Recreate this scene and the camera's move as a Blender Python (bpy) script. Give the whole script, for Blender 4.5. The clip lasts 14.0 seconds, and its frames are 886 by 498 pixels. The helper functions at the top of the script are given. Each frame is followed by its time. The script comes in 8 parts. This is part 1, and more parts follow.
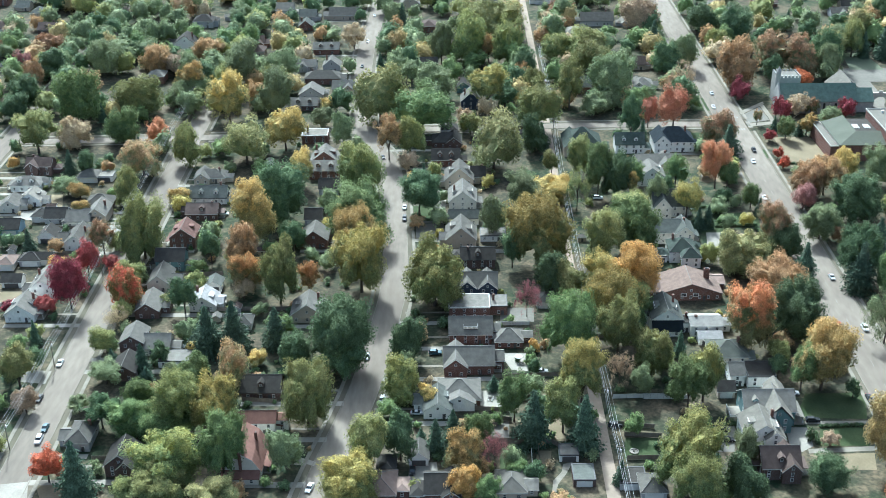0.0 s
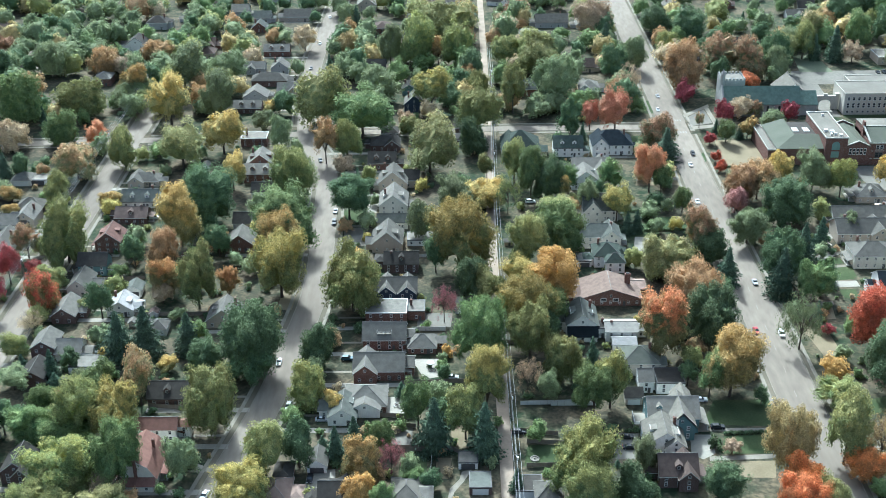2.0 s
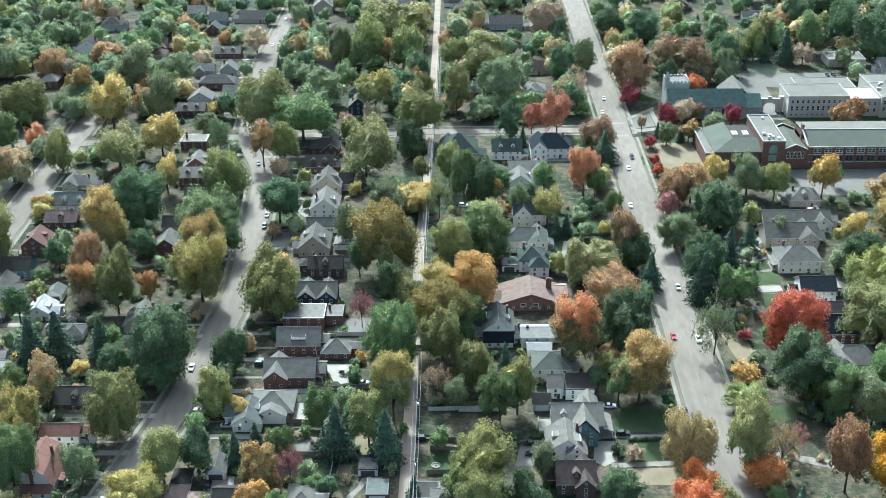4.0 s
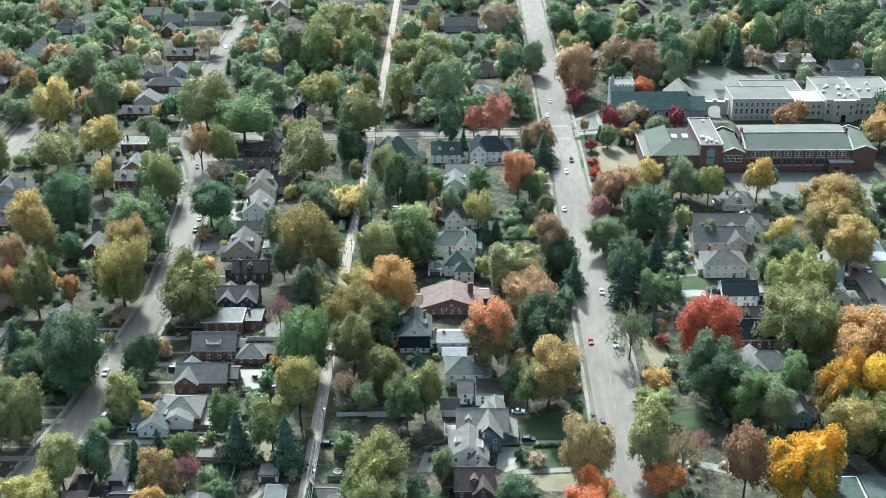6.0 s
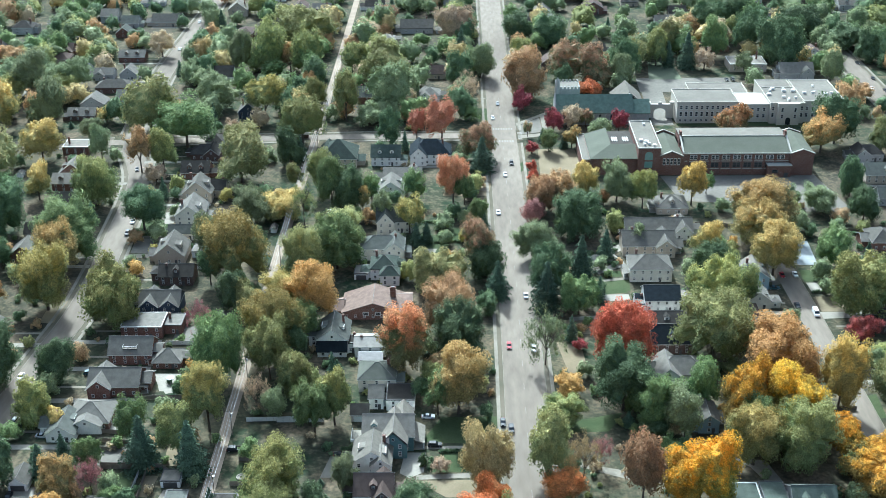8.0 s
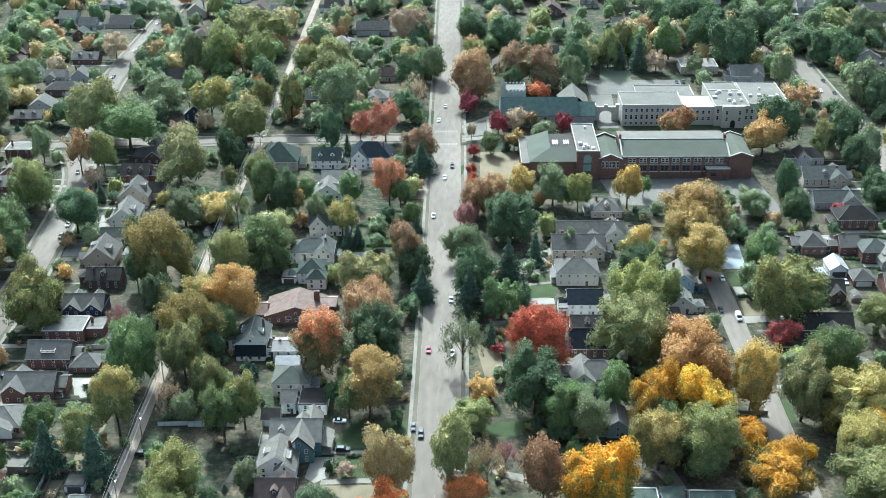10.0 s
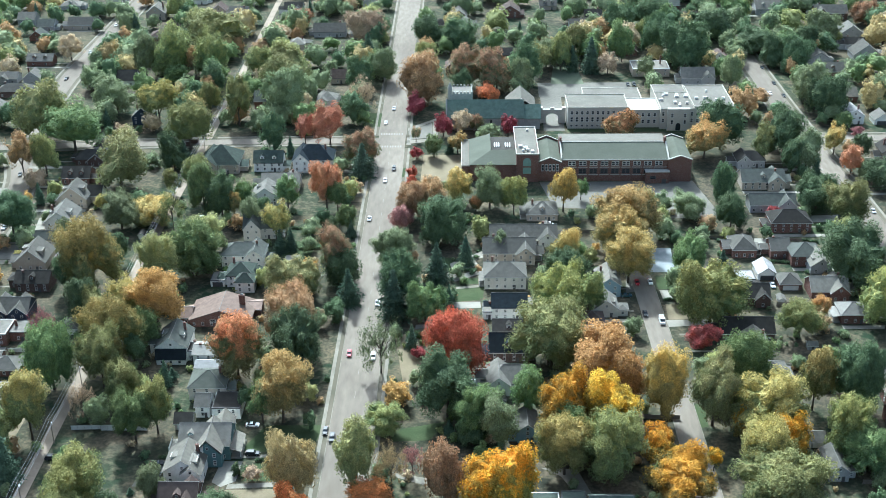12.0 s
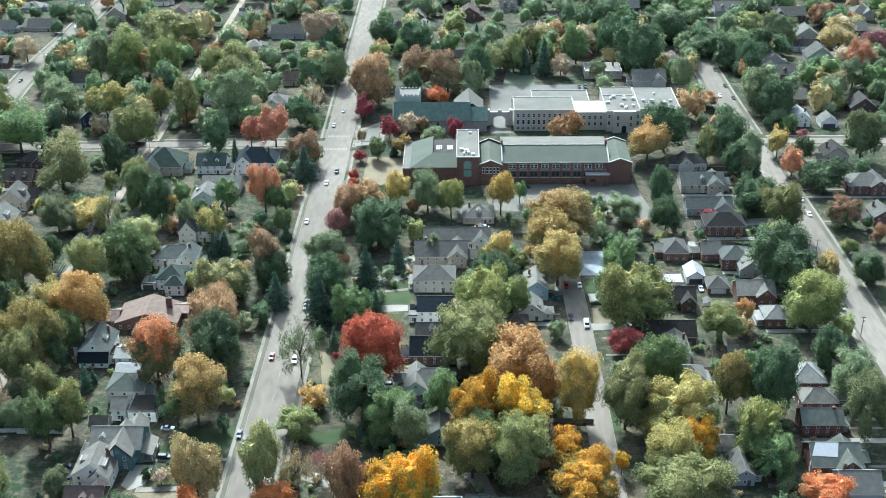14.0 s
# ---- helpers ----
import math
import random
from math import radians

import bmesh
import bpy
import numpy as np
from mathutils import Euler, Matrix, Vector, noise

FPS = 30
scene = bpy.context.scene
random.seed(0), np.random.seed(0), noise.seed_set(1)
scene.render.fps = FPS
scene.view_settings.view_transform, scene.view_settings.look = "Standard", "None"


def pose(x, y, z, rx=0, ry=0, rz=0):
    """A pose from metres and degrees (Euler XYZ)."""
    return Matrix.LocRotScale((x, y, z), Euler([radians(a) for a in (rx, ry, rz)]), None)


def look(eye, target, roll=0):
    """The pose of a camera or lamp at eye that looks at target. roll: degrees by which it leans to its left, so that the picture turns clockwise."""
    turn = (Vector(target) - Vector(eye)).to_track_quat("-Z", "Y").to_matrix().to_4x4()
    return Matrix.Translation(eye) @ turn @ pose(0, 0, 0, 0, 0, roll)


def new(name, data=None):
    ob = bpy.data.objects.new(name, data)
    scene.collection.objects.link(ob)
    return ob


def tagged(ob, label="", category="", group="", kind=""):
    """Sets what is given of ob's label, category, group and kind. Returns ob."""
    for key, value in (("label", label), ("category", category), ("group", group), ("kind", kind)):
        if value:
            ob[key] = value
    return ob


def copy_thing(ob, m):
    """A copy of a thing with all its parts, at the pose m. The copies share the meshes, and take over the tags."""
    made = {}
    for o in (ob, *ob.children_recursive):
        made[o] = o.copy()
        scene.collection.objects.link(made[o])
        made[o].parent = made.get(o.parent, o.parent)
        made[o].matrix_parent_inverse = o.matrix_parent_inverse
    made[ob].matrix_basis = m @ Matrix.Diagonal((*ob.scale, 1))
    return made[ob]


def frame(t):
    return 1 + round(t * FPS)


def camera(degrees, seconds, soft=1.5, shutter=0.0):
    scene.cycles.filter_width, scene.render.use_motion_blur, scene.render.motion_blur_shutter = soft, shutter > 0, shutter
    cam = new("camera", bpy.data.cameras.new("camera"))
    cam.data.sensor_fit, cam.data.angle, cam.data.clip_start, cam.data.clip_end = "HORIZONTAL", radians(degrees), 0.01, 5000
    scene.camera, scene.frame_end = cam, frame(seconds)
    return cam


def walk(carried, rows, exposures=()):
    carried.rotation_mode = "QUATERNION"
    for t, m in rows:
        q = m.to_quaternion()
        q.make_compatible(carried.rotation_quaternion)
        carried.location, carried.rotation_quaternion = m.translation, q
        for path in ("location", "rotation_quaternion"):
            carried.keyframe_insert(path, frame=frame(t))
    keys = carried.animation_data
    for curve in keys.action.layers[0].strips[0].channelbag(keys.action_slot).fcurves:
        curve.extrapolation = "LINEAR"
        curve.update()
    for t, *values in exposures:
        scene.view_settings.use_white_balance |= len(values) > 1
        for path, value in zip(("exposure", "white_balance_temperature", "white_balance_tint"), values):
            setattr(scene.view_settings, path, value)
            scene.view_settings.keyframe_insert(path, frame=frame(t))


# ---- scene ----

# a drone slides sideways, high over a wooded neighbourhood of small houses
cam = camera(40.998, 14.0, soft=0.9)
ROWS = [
    (0.0, 0.000, 0.000, 229.578, -0.8327, 89.3016, -44.9948, -0.5939),
    (0.5, 8.122, 0.743, 229.845, -0.8597, 89.2889, -45.0194, -0.5920),
    (1.0, 16.219, 1.455, 230.123, -0.8865, 89.2762, -45.0441, -0.5900),
    (1.5, 24.291, 2.135, 230.412, -0.9134, 89.2635, -45.0687, -0.5881),
    (2.0, 32.339, 2.785, 230.712, -0.9402, 89.2508, -45.0934, -0.5862),
    (2.5, 40.361, 3.404, 231.023, -0.9669, 89.2380, -45.1181, -0.5842),
    (3.0, 48.358, 3.992, 231.346, -0.9936, 89.2252, -45.1428, -0.5823),
    (3.5, 56.331, 4.548, 231.680, -1.0202, 89.2124, -45.1675, -0.5804),
    (4.0, 64.279, 5.074, 232.025, -1.0468, 89.1996, -45.1922, -0.5785),
    (4.5, 72.201, 5.569, 232.382, -1.0734, 89.1867, -45.2169, -0.5765),
    (5.0, 80.099, 6.033, 232.749, -1.0999, 89.1739, -45.2417, -0.5746),
    (5.5, 87.972, 6.465, 233.128, -1.1263, 89.1610, -45.2665, -0.5727),
    (6.0, 95.820, 6.867, 233.519, -1.1527, 89.1480, -45.2913, -0.5707),
    (6.5, 103.643, 7.238, 233.920, -1.1791, 89.1351, -45.3161, -0.5688),
    (7.0, 111.441, 7.578, 234.333, -1.2054, 89.1221, -45.3409, -0.5669),
    (7.5, 119.215, 7.886, 234.757, -1.2317, 89.1091, -45.3658, -0.5649),
    (8.0, 126.963, 8.164, 235.192, -1.2579, 89.0961, -45.3906, -0.5630),
    (8.5, 134.686, 8.411, 235.638, -1.2841, 89.0830, -45.4155, -0.5611),
    (9.0, 142.385, 8.627, 236.096, -1.3102, 89.0699, -45.4404, -0.5591),
    (9.5, 150.058, 8.812, 236.564, -1.3363, 89.0568, -45.4653, -0.5572),
    (10.0, 157.707, 8.965, 237.045, -1.3623, 89.0437, -45.4902, -0.5552),
    (10.5, 165.331, 9.088, 237.536, -1.3883, 89.0306, -45.5152, -0.5533),
    (11.0, 172.930, 9.180, 238.038, -1.4142, 89.0174, -45.5401, -0.5514),
    (11.5, 180.504, 9.241, 238.552, -1.4401, 89.0042, -45.5651, -0.5494),
    (12.0, 188.053, 9.270, 239.077, -1.4660, 88.9910, -45.5901, -0.5475),
    (12.5, 195.577, 9.269, 239.614, -1.4918, 88.9777, -45.6151, -0.5455),
    (13.0, 203.076, 9.237, 240.161, -1.5175, 88.9645, -45.6402, -0.5436),
    (13.5, 210.551, 9.174, 240.720, -1.5433, 88.9512, -45.6652, -0.5416),
    (14.0, 218.000, 9.079, 241.290, -1.5689, 88.9378, -45.6902, -0.5397),
]
walk(cam, [(t, look((x, y, z), (x + u, y + v, z + w), roll)) for t, x, y, z, u, v, w, roll in ROWS],
     exposures=[(0.0, 1.635, 5040, -2)])

# ---- light: hazy midday sun, ahead of the camera, and the sky ----
SUN_AZ, SUN_EL = radians(-13), radians(42)
world = bpy.data.worlds.new("sky")
scene.world = world
world.use_nodes = True
wn = world.node_tree.nodes
wl = world.node_tree.links
sky = wn.new("ShaderNodeTexSky")
sky.sky_type = "NISHITA"
sky.sun_disc = False
sky.sun_elevation, sky.sun_rotation = SUN_EL, SUN_AZ
sky.air_density, sky.dust_density = 1.0, 6.0
haze = wn.new("ShaderNodeHueSaturation")
haze.inputs["Saturation"].default_value = 0.6
wl.new(sky.outputs[0], haze.inputs["Color"])
wl.new(haze.outputs[0], wn["Background"].inputs[0])
wn["Background"].inputs[1].default_value = 0.103
sun = new("sun", bpy.data.lights.new("sun", "SUN"))
sun.data.energy, sun.data.angle, sun.data.color = 3.3, radians(0.9), (1.0, 0.95, 0.86)
to_sun = Vector((math.sin(SUN_AZ) * math.cos(SUN_EL), math.cos(SUN_AZ) * math.cos(SUN_EL), math.sin(SUN_EL)))
sun.matrix_world = look(to_sun * 900 + Vector((100, 500, 0)), (100, 500, 0))


# ---- materials ----
def material(name, rough=0.85, spec=0.25):
    m = bpy.data.materials.new(name)
    m.use_nodes = True
    nt = m.node_tree
    b = nt.nodes["Principled BSDF"]
    b.inputs["Roughness"].default_value = rough
    b.inputs["Specular IOR Level"].default_value = spec
    return m, nt, b


def node(nt, kind, **inputs):
    n = nt.nodes.new(kind)
    for k, v in inputs.items():
        n.inputs[k].default_value = v
    return n


def mixed(nt, fac, a, b):
    """A colour mix; fac, a, b are sockets or values."""
    n = nt.nodes.new("ShaderNodeMix")
    n.data_type = "RGBA"
    for s, v in ((0, fac), (6, a), (7, b)):
        if isinstance(v, bpy.types.NodeSocket):
            nt.links.new(v, n.inputs[s])
        elif s:
            n.inputs[s].default_value = (*v, 1)
        else:
            n.inputs[s].default_value = v
    return n.outputs[2]


def bump(nt, b, height, strength, distance):
    n = node(nt, "ShaderNodeBump", Strength=strength, Distance=distance)
    nt.links.new(height, n.inputs["Height"])
    nt.links.new(n.outputs[0], b.inputs["Normal"])


def world_pos(nt):
    g = nt.nodes.new("ShaderNodeNewGeometry")
    return g.outputs["Position"]


def noise_world(nt, scale, lo, hi, detail=4.0, stretch=(1, 1, 1)):
    mp = nt.nodes.new("ShaderNodeMapping")
    mp.inputs["Scale"].default_value = stretch
    nt.links.new(world_pos(nt), mp.inputs[0])
    n = node(nt, "ShaderNodeTexNoise", Scale=scale, Detail=detail)
    nt.links.new(mp.outputs[0], n.inputs["Vector"])
    r = nt.nodes.new("ShaderNodeMapRange")
    r.inputs[1].default_value, r.inputs[2].default_value = lo, hi
    nt.links.new(n.outputs[0], r.inputs[0])
    return r.outputs[0]


def surface(name, c1, c2, scale=0.3, rough=0.9, spec=0.06, fine=3.0, vary=0.25, relief=0.02, stretch=(1, 1, 1)):
    """Worn paint, paving or stone: two tones at a large and a fine scale, and some relief."""
    m, nt, b = material(name, rough, spec)
    big = noise_world(nt, scale, 0.3, 0.7, 3.0, stretch)
    small = noise_world(nt, fine, 0.25, 0.75, 3.0, stretch)
    c = mixed(nt, big, c1, c2)
    dark = tuple(v * (1 - vary) for v in c1)
    c = mixed(nt, small, c, mixed(nt, 0.5, c, dark))
    nt.links.new(c, b.inputs["Base Color"])
    bump(nt, b, small, 0.5, relief)
    return m


def shingles(name, c, rough=0.92, spec=0.05):
    """Roof courses, streaked and patchy, with a tone of its own for each roof."""
    m, nt, b = material(name, rough, spec)
    info = nt.nodes.new("ShaderNodeObjectInfo")
    tone = nt.nodes.new("ShaderNodeMapRange")
    tone.inputs[3].default_value, tone.inputs[4].default_value = 0.72, 1.28
    nt.links.new(info.outputs["Random"], tone.inputs[0])
    patch = noise_world(nt, 0.55, 0.3, 0.7)
    fine = noise_world(nt, 4.0, 0.2, 0.8, 2.0, (1, 1, 3))
    col = mixed(nt, patch, tuple(v * 0.8 for v in c), tuple(v * 1.2 for v in c))
    col = mixed(nt, fine, col, mixed(nt, 0.45, col, tuple(v * 0.45 for v in c)))
    v = nt.nodes.new("ShaderNodeVectorMath")
    v.operation = "SCALE"
    nt.links.new(col, v.inputs[0])
    nt.links.new(tone.outputs[0], v.inputs[3])
    nt.links.new(v.outputs[0], b.inputs["Base Color"])
    wv = node(nt, "ShaderNodeTexWave", Scale=2.6, Distortion=1.2)
    wv.bands_direction = "Z"
    nt.links.new(world_pos(nt), wv.inputs[0])
    bump(nt, b, wv.outputs[0], 0.3, 0.03)
    return m


def siding(name, c, spec=0.25, rough=0.7, vary=0.12):
    m, nt, b = material(name, rough, spec)
    patch = noise_world(nt, 0.8, 0.3, 0.7)
    streak = noise_world(nt, 2.5, 0.3, 0.8, 3.0, (1, 1, 0.25))
    col = mixed(nt, patch, c, tuple(v * (1 - vary) for v in c))
    col = mixed(nt, streak, col, mixed(nt, 0.35, col, tuple(v * 0.6 for v in c)))
    nt.links.new(col, b.inputs["Base Color"])
    wv = node(nt, "ShaderNodeTexWave", Scale=2.4)
    wv.bands_direction = "Z"
    nt.links.new(world_pos(nt), wv.inputs[0])
    bump(nt, b, wv.outputs[0], 0.35, 0.03)
    return m


def brickwork(name, c, c2, mortar):
    m, nt, b = material(name, 0.9, 0.15)
    mp = nt.nodes.new("ShaderNodeMapping")
    mp.inputs["Rotation"].default_value = (radians(90), 0, radians(35))
    nt.links.new(world_pos(nt), mp.inputs[0])
    bk = node(nt, "ShaderNodeTexBrick", Scale=3.2, Color1=(*c, 1), Color2=(*c2, 1), Mortar=(*mortar, 1))
    bk.inputs["Mortar Size"].default_value = 0.015
    nt.links.new(mp.outputs[0], bk.inputs["Vector"])
    patch = noise_world(nt, 0.5, 0.3, 0.7)
    col = mixed(nt, patch, bk.outputs[0], mixed(nt, 0.4, bk.outputs[0], tuple(v * 0.5 for v in c)))
    nt.links.new(col, b.inputs["Base Color"])
    bump(nt, b, bk.outputs[1], 0.4, -0.02)
    return m


def leaves(name, c1, c2, c3, glow=0.3, pure=0.9, turn=0.0, gain=1.75):
    """Leaves in three tones: patch by patch through a crown, leaf by leaf, and tree by tree; turn moves them from c1
    low down to c2 at the top; light shines through them.
    """
    m, nt, b = material(name, 0.75, 0.12)
    g = nt.nodes.new("ShaderNodeNewGeometry")
    info = nt.nodes.new("ShaderNodeObjectInfo")
    c1, c2, c3 = (tuple(min(0.8, gain * (v * pure + (1 - pure) * (0.3 * c[0] + 0.6 * c[1] + 0.1 * c[2]))) for v in c) for c in (c1, c2, c3))
    c1, c2, c3 = ((c[0] * 0.97, c[1], c[2] * 1.02) if c[0] < 1.3 * c[1] else c for c in (c1, c2, c3))
    patch = noise_world(nt, 0.33, 0.42, 0.58, 3.0)
    # autumn turning plus sunlit tops over dim undersides, both put into the colour by height
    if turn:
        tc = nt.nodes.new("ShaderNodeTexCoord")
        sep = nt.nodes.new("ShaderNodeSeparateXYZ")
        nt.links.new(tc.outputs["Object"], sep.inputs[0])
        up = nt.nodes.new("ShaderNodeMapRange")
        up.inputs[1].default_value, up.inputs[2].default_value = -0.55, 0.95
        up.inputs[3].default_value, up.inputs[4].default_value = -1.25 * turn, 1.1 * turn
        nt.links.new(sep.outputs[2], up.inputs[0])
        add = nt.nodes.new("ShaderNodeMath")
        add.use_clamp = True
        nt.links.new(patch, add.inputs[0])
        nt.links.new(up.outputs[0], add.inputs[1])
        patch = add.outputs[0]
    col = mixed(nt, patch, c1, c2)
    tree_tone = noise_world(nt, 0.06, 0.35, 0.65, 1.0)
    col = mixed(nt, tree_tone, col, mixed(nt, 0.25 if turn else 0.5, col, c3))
    isl = nt.nodes.new("ShaderNodeMapRange")
    isl.inputs[1].default_value, isl.inputs[2].default_value = 0.5, 1.0
    isl.inputs[4].default_value = 0.45
    nt.links.new(g.outputs["Random Per Island"], isl.inputs[0])
    spark = isl.outputs[0]
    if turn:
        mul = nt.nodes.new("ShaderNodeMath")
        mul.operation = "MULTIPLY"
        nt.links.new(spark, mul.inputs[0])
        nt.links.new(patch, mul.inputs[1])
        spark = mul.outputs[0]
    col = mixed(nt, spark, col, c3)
    hs = nt.nodes.new("ShaderNodeHueSaturation")
    for src, lo, hi, to in ((info.outputs["Random"], 0.488, 0.512, "Hue"), (info.outputs["Random"], 0.8, 1.22, "Value")):
        r = nt.nodes.new("ShaderNodeMapRange")
        r.inputs[3].default_value, r.inputs[4].default_value = lo, hi
        nt.links.new(src, r.inputs[0])
        nt.links.new(r.outputs[0], hs.inputs[to])
    nt.links.new(col, hs.inputs["Color"])
    isv = nt.nodes.new("ShaderNodeMapRange")
    isv.inputs[3].default_value, isv.inputs[4].default_value = 0.82, 1.17
    nt.links.new(g.outputs["Random Per Island"], isv.inputs[0])
    v = nt.nodes.new("ShaderNodeVectorMath")
    v.operation = "SCALE"
    nt.links.new(hs.outputs[0], v.inputs[0])
    grain = noise_world(nt, 2.6, 0.3, 0.7, 2.0)
    gr = nt.nodes.new("ShaderNodeMapRange")
    gr.inputs[3].default_value, gr.inputs[4].default_value = 0.52, 1.46
    nt.links.new(grain, gr.inputs[0])
    both = nt.nodes.new("ShaderNodeMath")
    both.operation = "MULTIPLY"
    nt.links.new(isv.outputs[0], both.inputs[0])
    nt.links.new(gr.outputs[0], both.inputs[1])
    nt.links.new(both.outputs[0], v.inputs[3])
    nt.links.new(v.outputs[0], b.inputs["Base Color"])
    bump(nt, b, grain, 0.7, 0.25)
    tr = nt.nodes.new("ShaderNodeBsdfTranslucent")
    nt.links.new(v.outputs[0], tr.inputs[0])
    mx = nt.nodes.new("ShaderNodeMixShader")
    mx.inputs[0].default_value = glow
    nt.links.new(b.outputs[0], mx.inputs[1])
    nt.links.new(tr.outputs[0], mx.inputs[2])
    nt.links.new(mx.outputs[0], nt.nodes["Material Output"].inputs[0])
    return m


LEAF = {
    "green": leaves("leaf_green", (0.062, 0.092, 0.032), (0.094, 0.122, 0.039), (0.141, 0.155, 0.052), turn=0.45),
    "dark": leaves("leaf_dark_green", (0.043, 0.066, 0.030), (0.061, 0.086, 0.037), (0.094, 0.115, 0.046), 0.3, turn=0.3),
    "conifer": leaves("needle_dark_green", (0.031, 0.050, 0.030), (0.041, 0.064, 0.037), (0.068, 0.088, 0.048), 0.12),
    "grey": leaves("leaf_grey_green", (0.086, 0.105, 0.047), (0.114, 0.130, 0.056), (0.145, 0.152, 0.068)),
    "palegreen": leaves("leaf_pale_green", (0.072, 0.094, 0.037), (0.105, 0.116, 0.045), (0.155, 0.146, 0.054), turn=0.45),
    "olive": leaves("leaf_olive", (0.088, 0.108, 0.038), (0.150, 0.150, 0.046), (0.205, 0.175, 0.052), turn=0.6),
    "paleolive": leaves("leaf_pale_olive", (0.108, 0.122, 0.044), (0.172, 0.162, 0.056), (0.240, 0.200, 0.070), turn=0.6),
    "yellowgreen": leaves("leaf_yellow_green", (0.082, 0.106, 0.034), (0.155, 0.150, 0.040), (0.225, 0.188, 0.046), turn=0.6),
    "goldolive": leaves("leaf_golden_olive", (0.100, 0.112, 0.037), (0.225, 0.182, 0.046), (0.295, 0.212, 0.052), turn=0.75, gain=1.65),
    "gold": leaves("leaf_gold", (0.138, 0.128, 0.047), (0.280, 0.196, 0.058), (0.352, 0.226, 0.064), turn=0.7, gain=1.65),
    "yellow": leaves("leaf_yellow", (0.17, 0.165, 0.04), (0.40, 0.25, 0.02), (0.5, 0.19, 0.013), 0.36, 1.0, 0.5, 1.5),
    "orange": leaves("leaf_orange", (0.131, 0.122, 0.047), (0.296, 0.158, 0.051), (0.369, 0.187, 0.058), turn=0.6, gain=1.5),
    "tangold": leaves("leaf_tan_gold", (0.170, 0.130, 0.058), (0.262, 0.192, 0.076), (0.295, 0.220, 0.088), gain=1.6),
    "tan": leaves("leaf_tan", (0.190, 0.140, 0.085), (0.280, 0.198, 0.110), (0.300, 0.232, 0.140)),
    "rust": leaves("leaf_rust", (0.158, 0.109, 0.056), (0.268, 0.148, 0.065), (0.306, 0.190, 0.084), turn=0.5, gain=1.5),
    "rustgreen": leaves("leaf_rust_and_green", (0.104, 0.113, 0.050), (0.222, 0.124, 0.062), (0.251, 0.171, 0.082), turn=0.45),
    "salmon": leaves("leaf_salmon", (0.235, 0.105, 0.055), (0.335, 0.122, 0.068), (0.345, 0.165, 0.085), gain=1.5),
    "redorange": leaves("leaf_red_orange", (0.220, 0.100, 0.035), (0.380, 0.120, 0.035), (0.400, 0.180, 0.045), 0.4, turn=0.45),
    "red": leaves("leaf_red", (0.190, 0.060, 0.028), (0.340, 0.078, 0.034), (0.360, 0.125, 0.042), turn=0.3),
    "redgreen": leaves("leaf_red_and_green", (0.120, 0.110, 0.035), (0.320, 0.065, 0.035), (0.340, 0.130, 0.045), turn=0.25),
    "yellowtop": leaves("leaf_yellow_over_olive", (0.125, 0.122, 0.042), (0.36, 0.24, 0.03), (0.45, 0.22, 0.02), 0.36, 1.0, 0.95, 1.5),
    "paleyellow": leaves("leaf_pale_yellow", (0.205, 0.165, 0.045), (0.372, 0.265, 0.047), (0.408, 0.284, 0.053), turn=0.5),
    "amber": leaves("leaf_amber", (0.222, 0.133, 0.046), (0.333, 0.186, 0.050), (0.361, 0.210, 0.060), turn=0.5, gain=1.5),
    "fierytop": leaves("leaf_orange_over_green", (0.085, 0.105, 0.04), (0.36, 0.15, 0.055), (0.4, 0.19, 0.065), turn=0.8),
    "crimson": leaves("leaf_crimson", (0.110, 0.030, 0.032), (0.200, 0.026, 0.036), (0.210, 0.052, 0.045)),
    "plum": leaves("leaf_plum", (0.130, 0.050, 0.055), (0.180, 0.060, 0.070), (0.200, 0.100, 0.080)),
}
LEAF["tangoldbare"], LEAF["bareolive"], LEAF["baregreen"], LEAF["plumbare"], LEAF["bare"] = LEAF["tangold"], LEAF["olive"], LEAF["grey"], LEAF["plum"], LEAF["tan"]
BARK = surface("bark", (0.07, 0.055, 0.045), (0.11, 0.095, 0.08), 1.0, 0.95, 0.1, 6.0, 0.4, 0.05, (1, 1, 0.2))
ROOF = {
    "g": shingles("shingle_grey", (0.138, 0.130, 0.112)),
    "lg": shingles("shingle_pale_grey", (0.19, 0.176, 0.147)),
    "dg": shingles("shingle_charcoal", (0.054, 0.050, 0.044)),
    "br": shingles("shingle_brown", (0.108, 0.082, 0.07)),
    "brr": shingles("shingle_red_brown", (0.156, 0.094, 0.078)),
    "red": shingles("shingle_red", (0.175, 0.098, 0.077)),
    "pink": shingles("shingle_faded_pink", (0.25, 0.185, 0.15)),
    "slate": shingles("shingle_slate", (0.115, 0.120, 0.104)),
    "teal": shingles("shingle_green", (0.066, 0.080, 0.066)),
    "tealg": shingles("slate_green_grey", (0.129, 0.135, 0.111)),
    "nv": shingles("shingle_navy", (0.024, 0.030, 0.035)),
    "plum": shingles("shingle_plum", (0.1, 0.072, 0.074)),
    "w": shingles("roof_sheet_white", (0.31, 0.3, 0.285), 0.6, 0.3),
    "lg2": shingles("shingle_bleached", (0.225, 0.214, 0.19)),
}
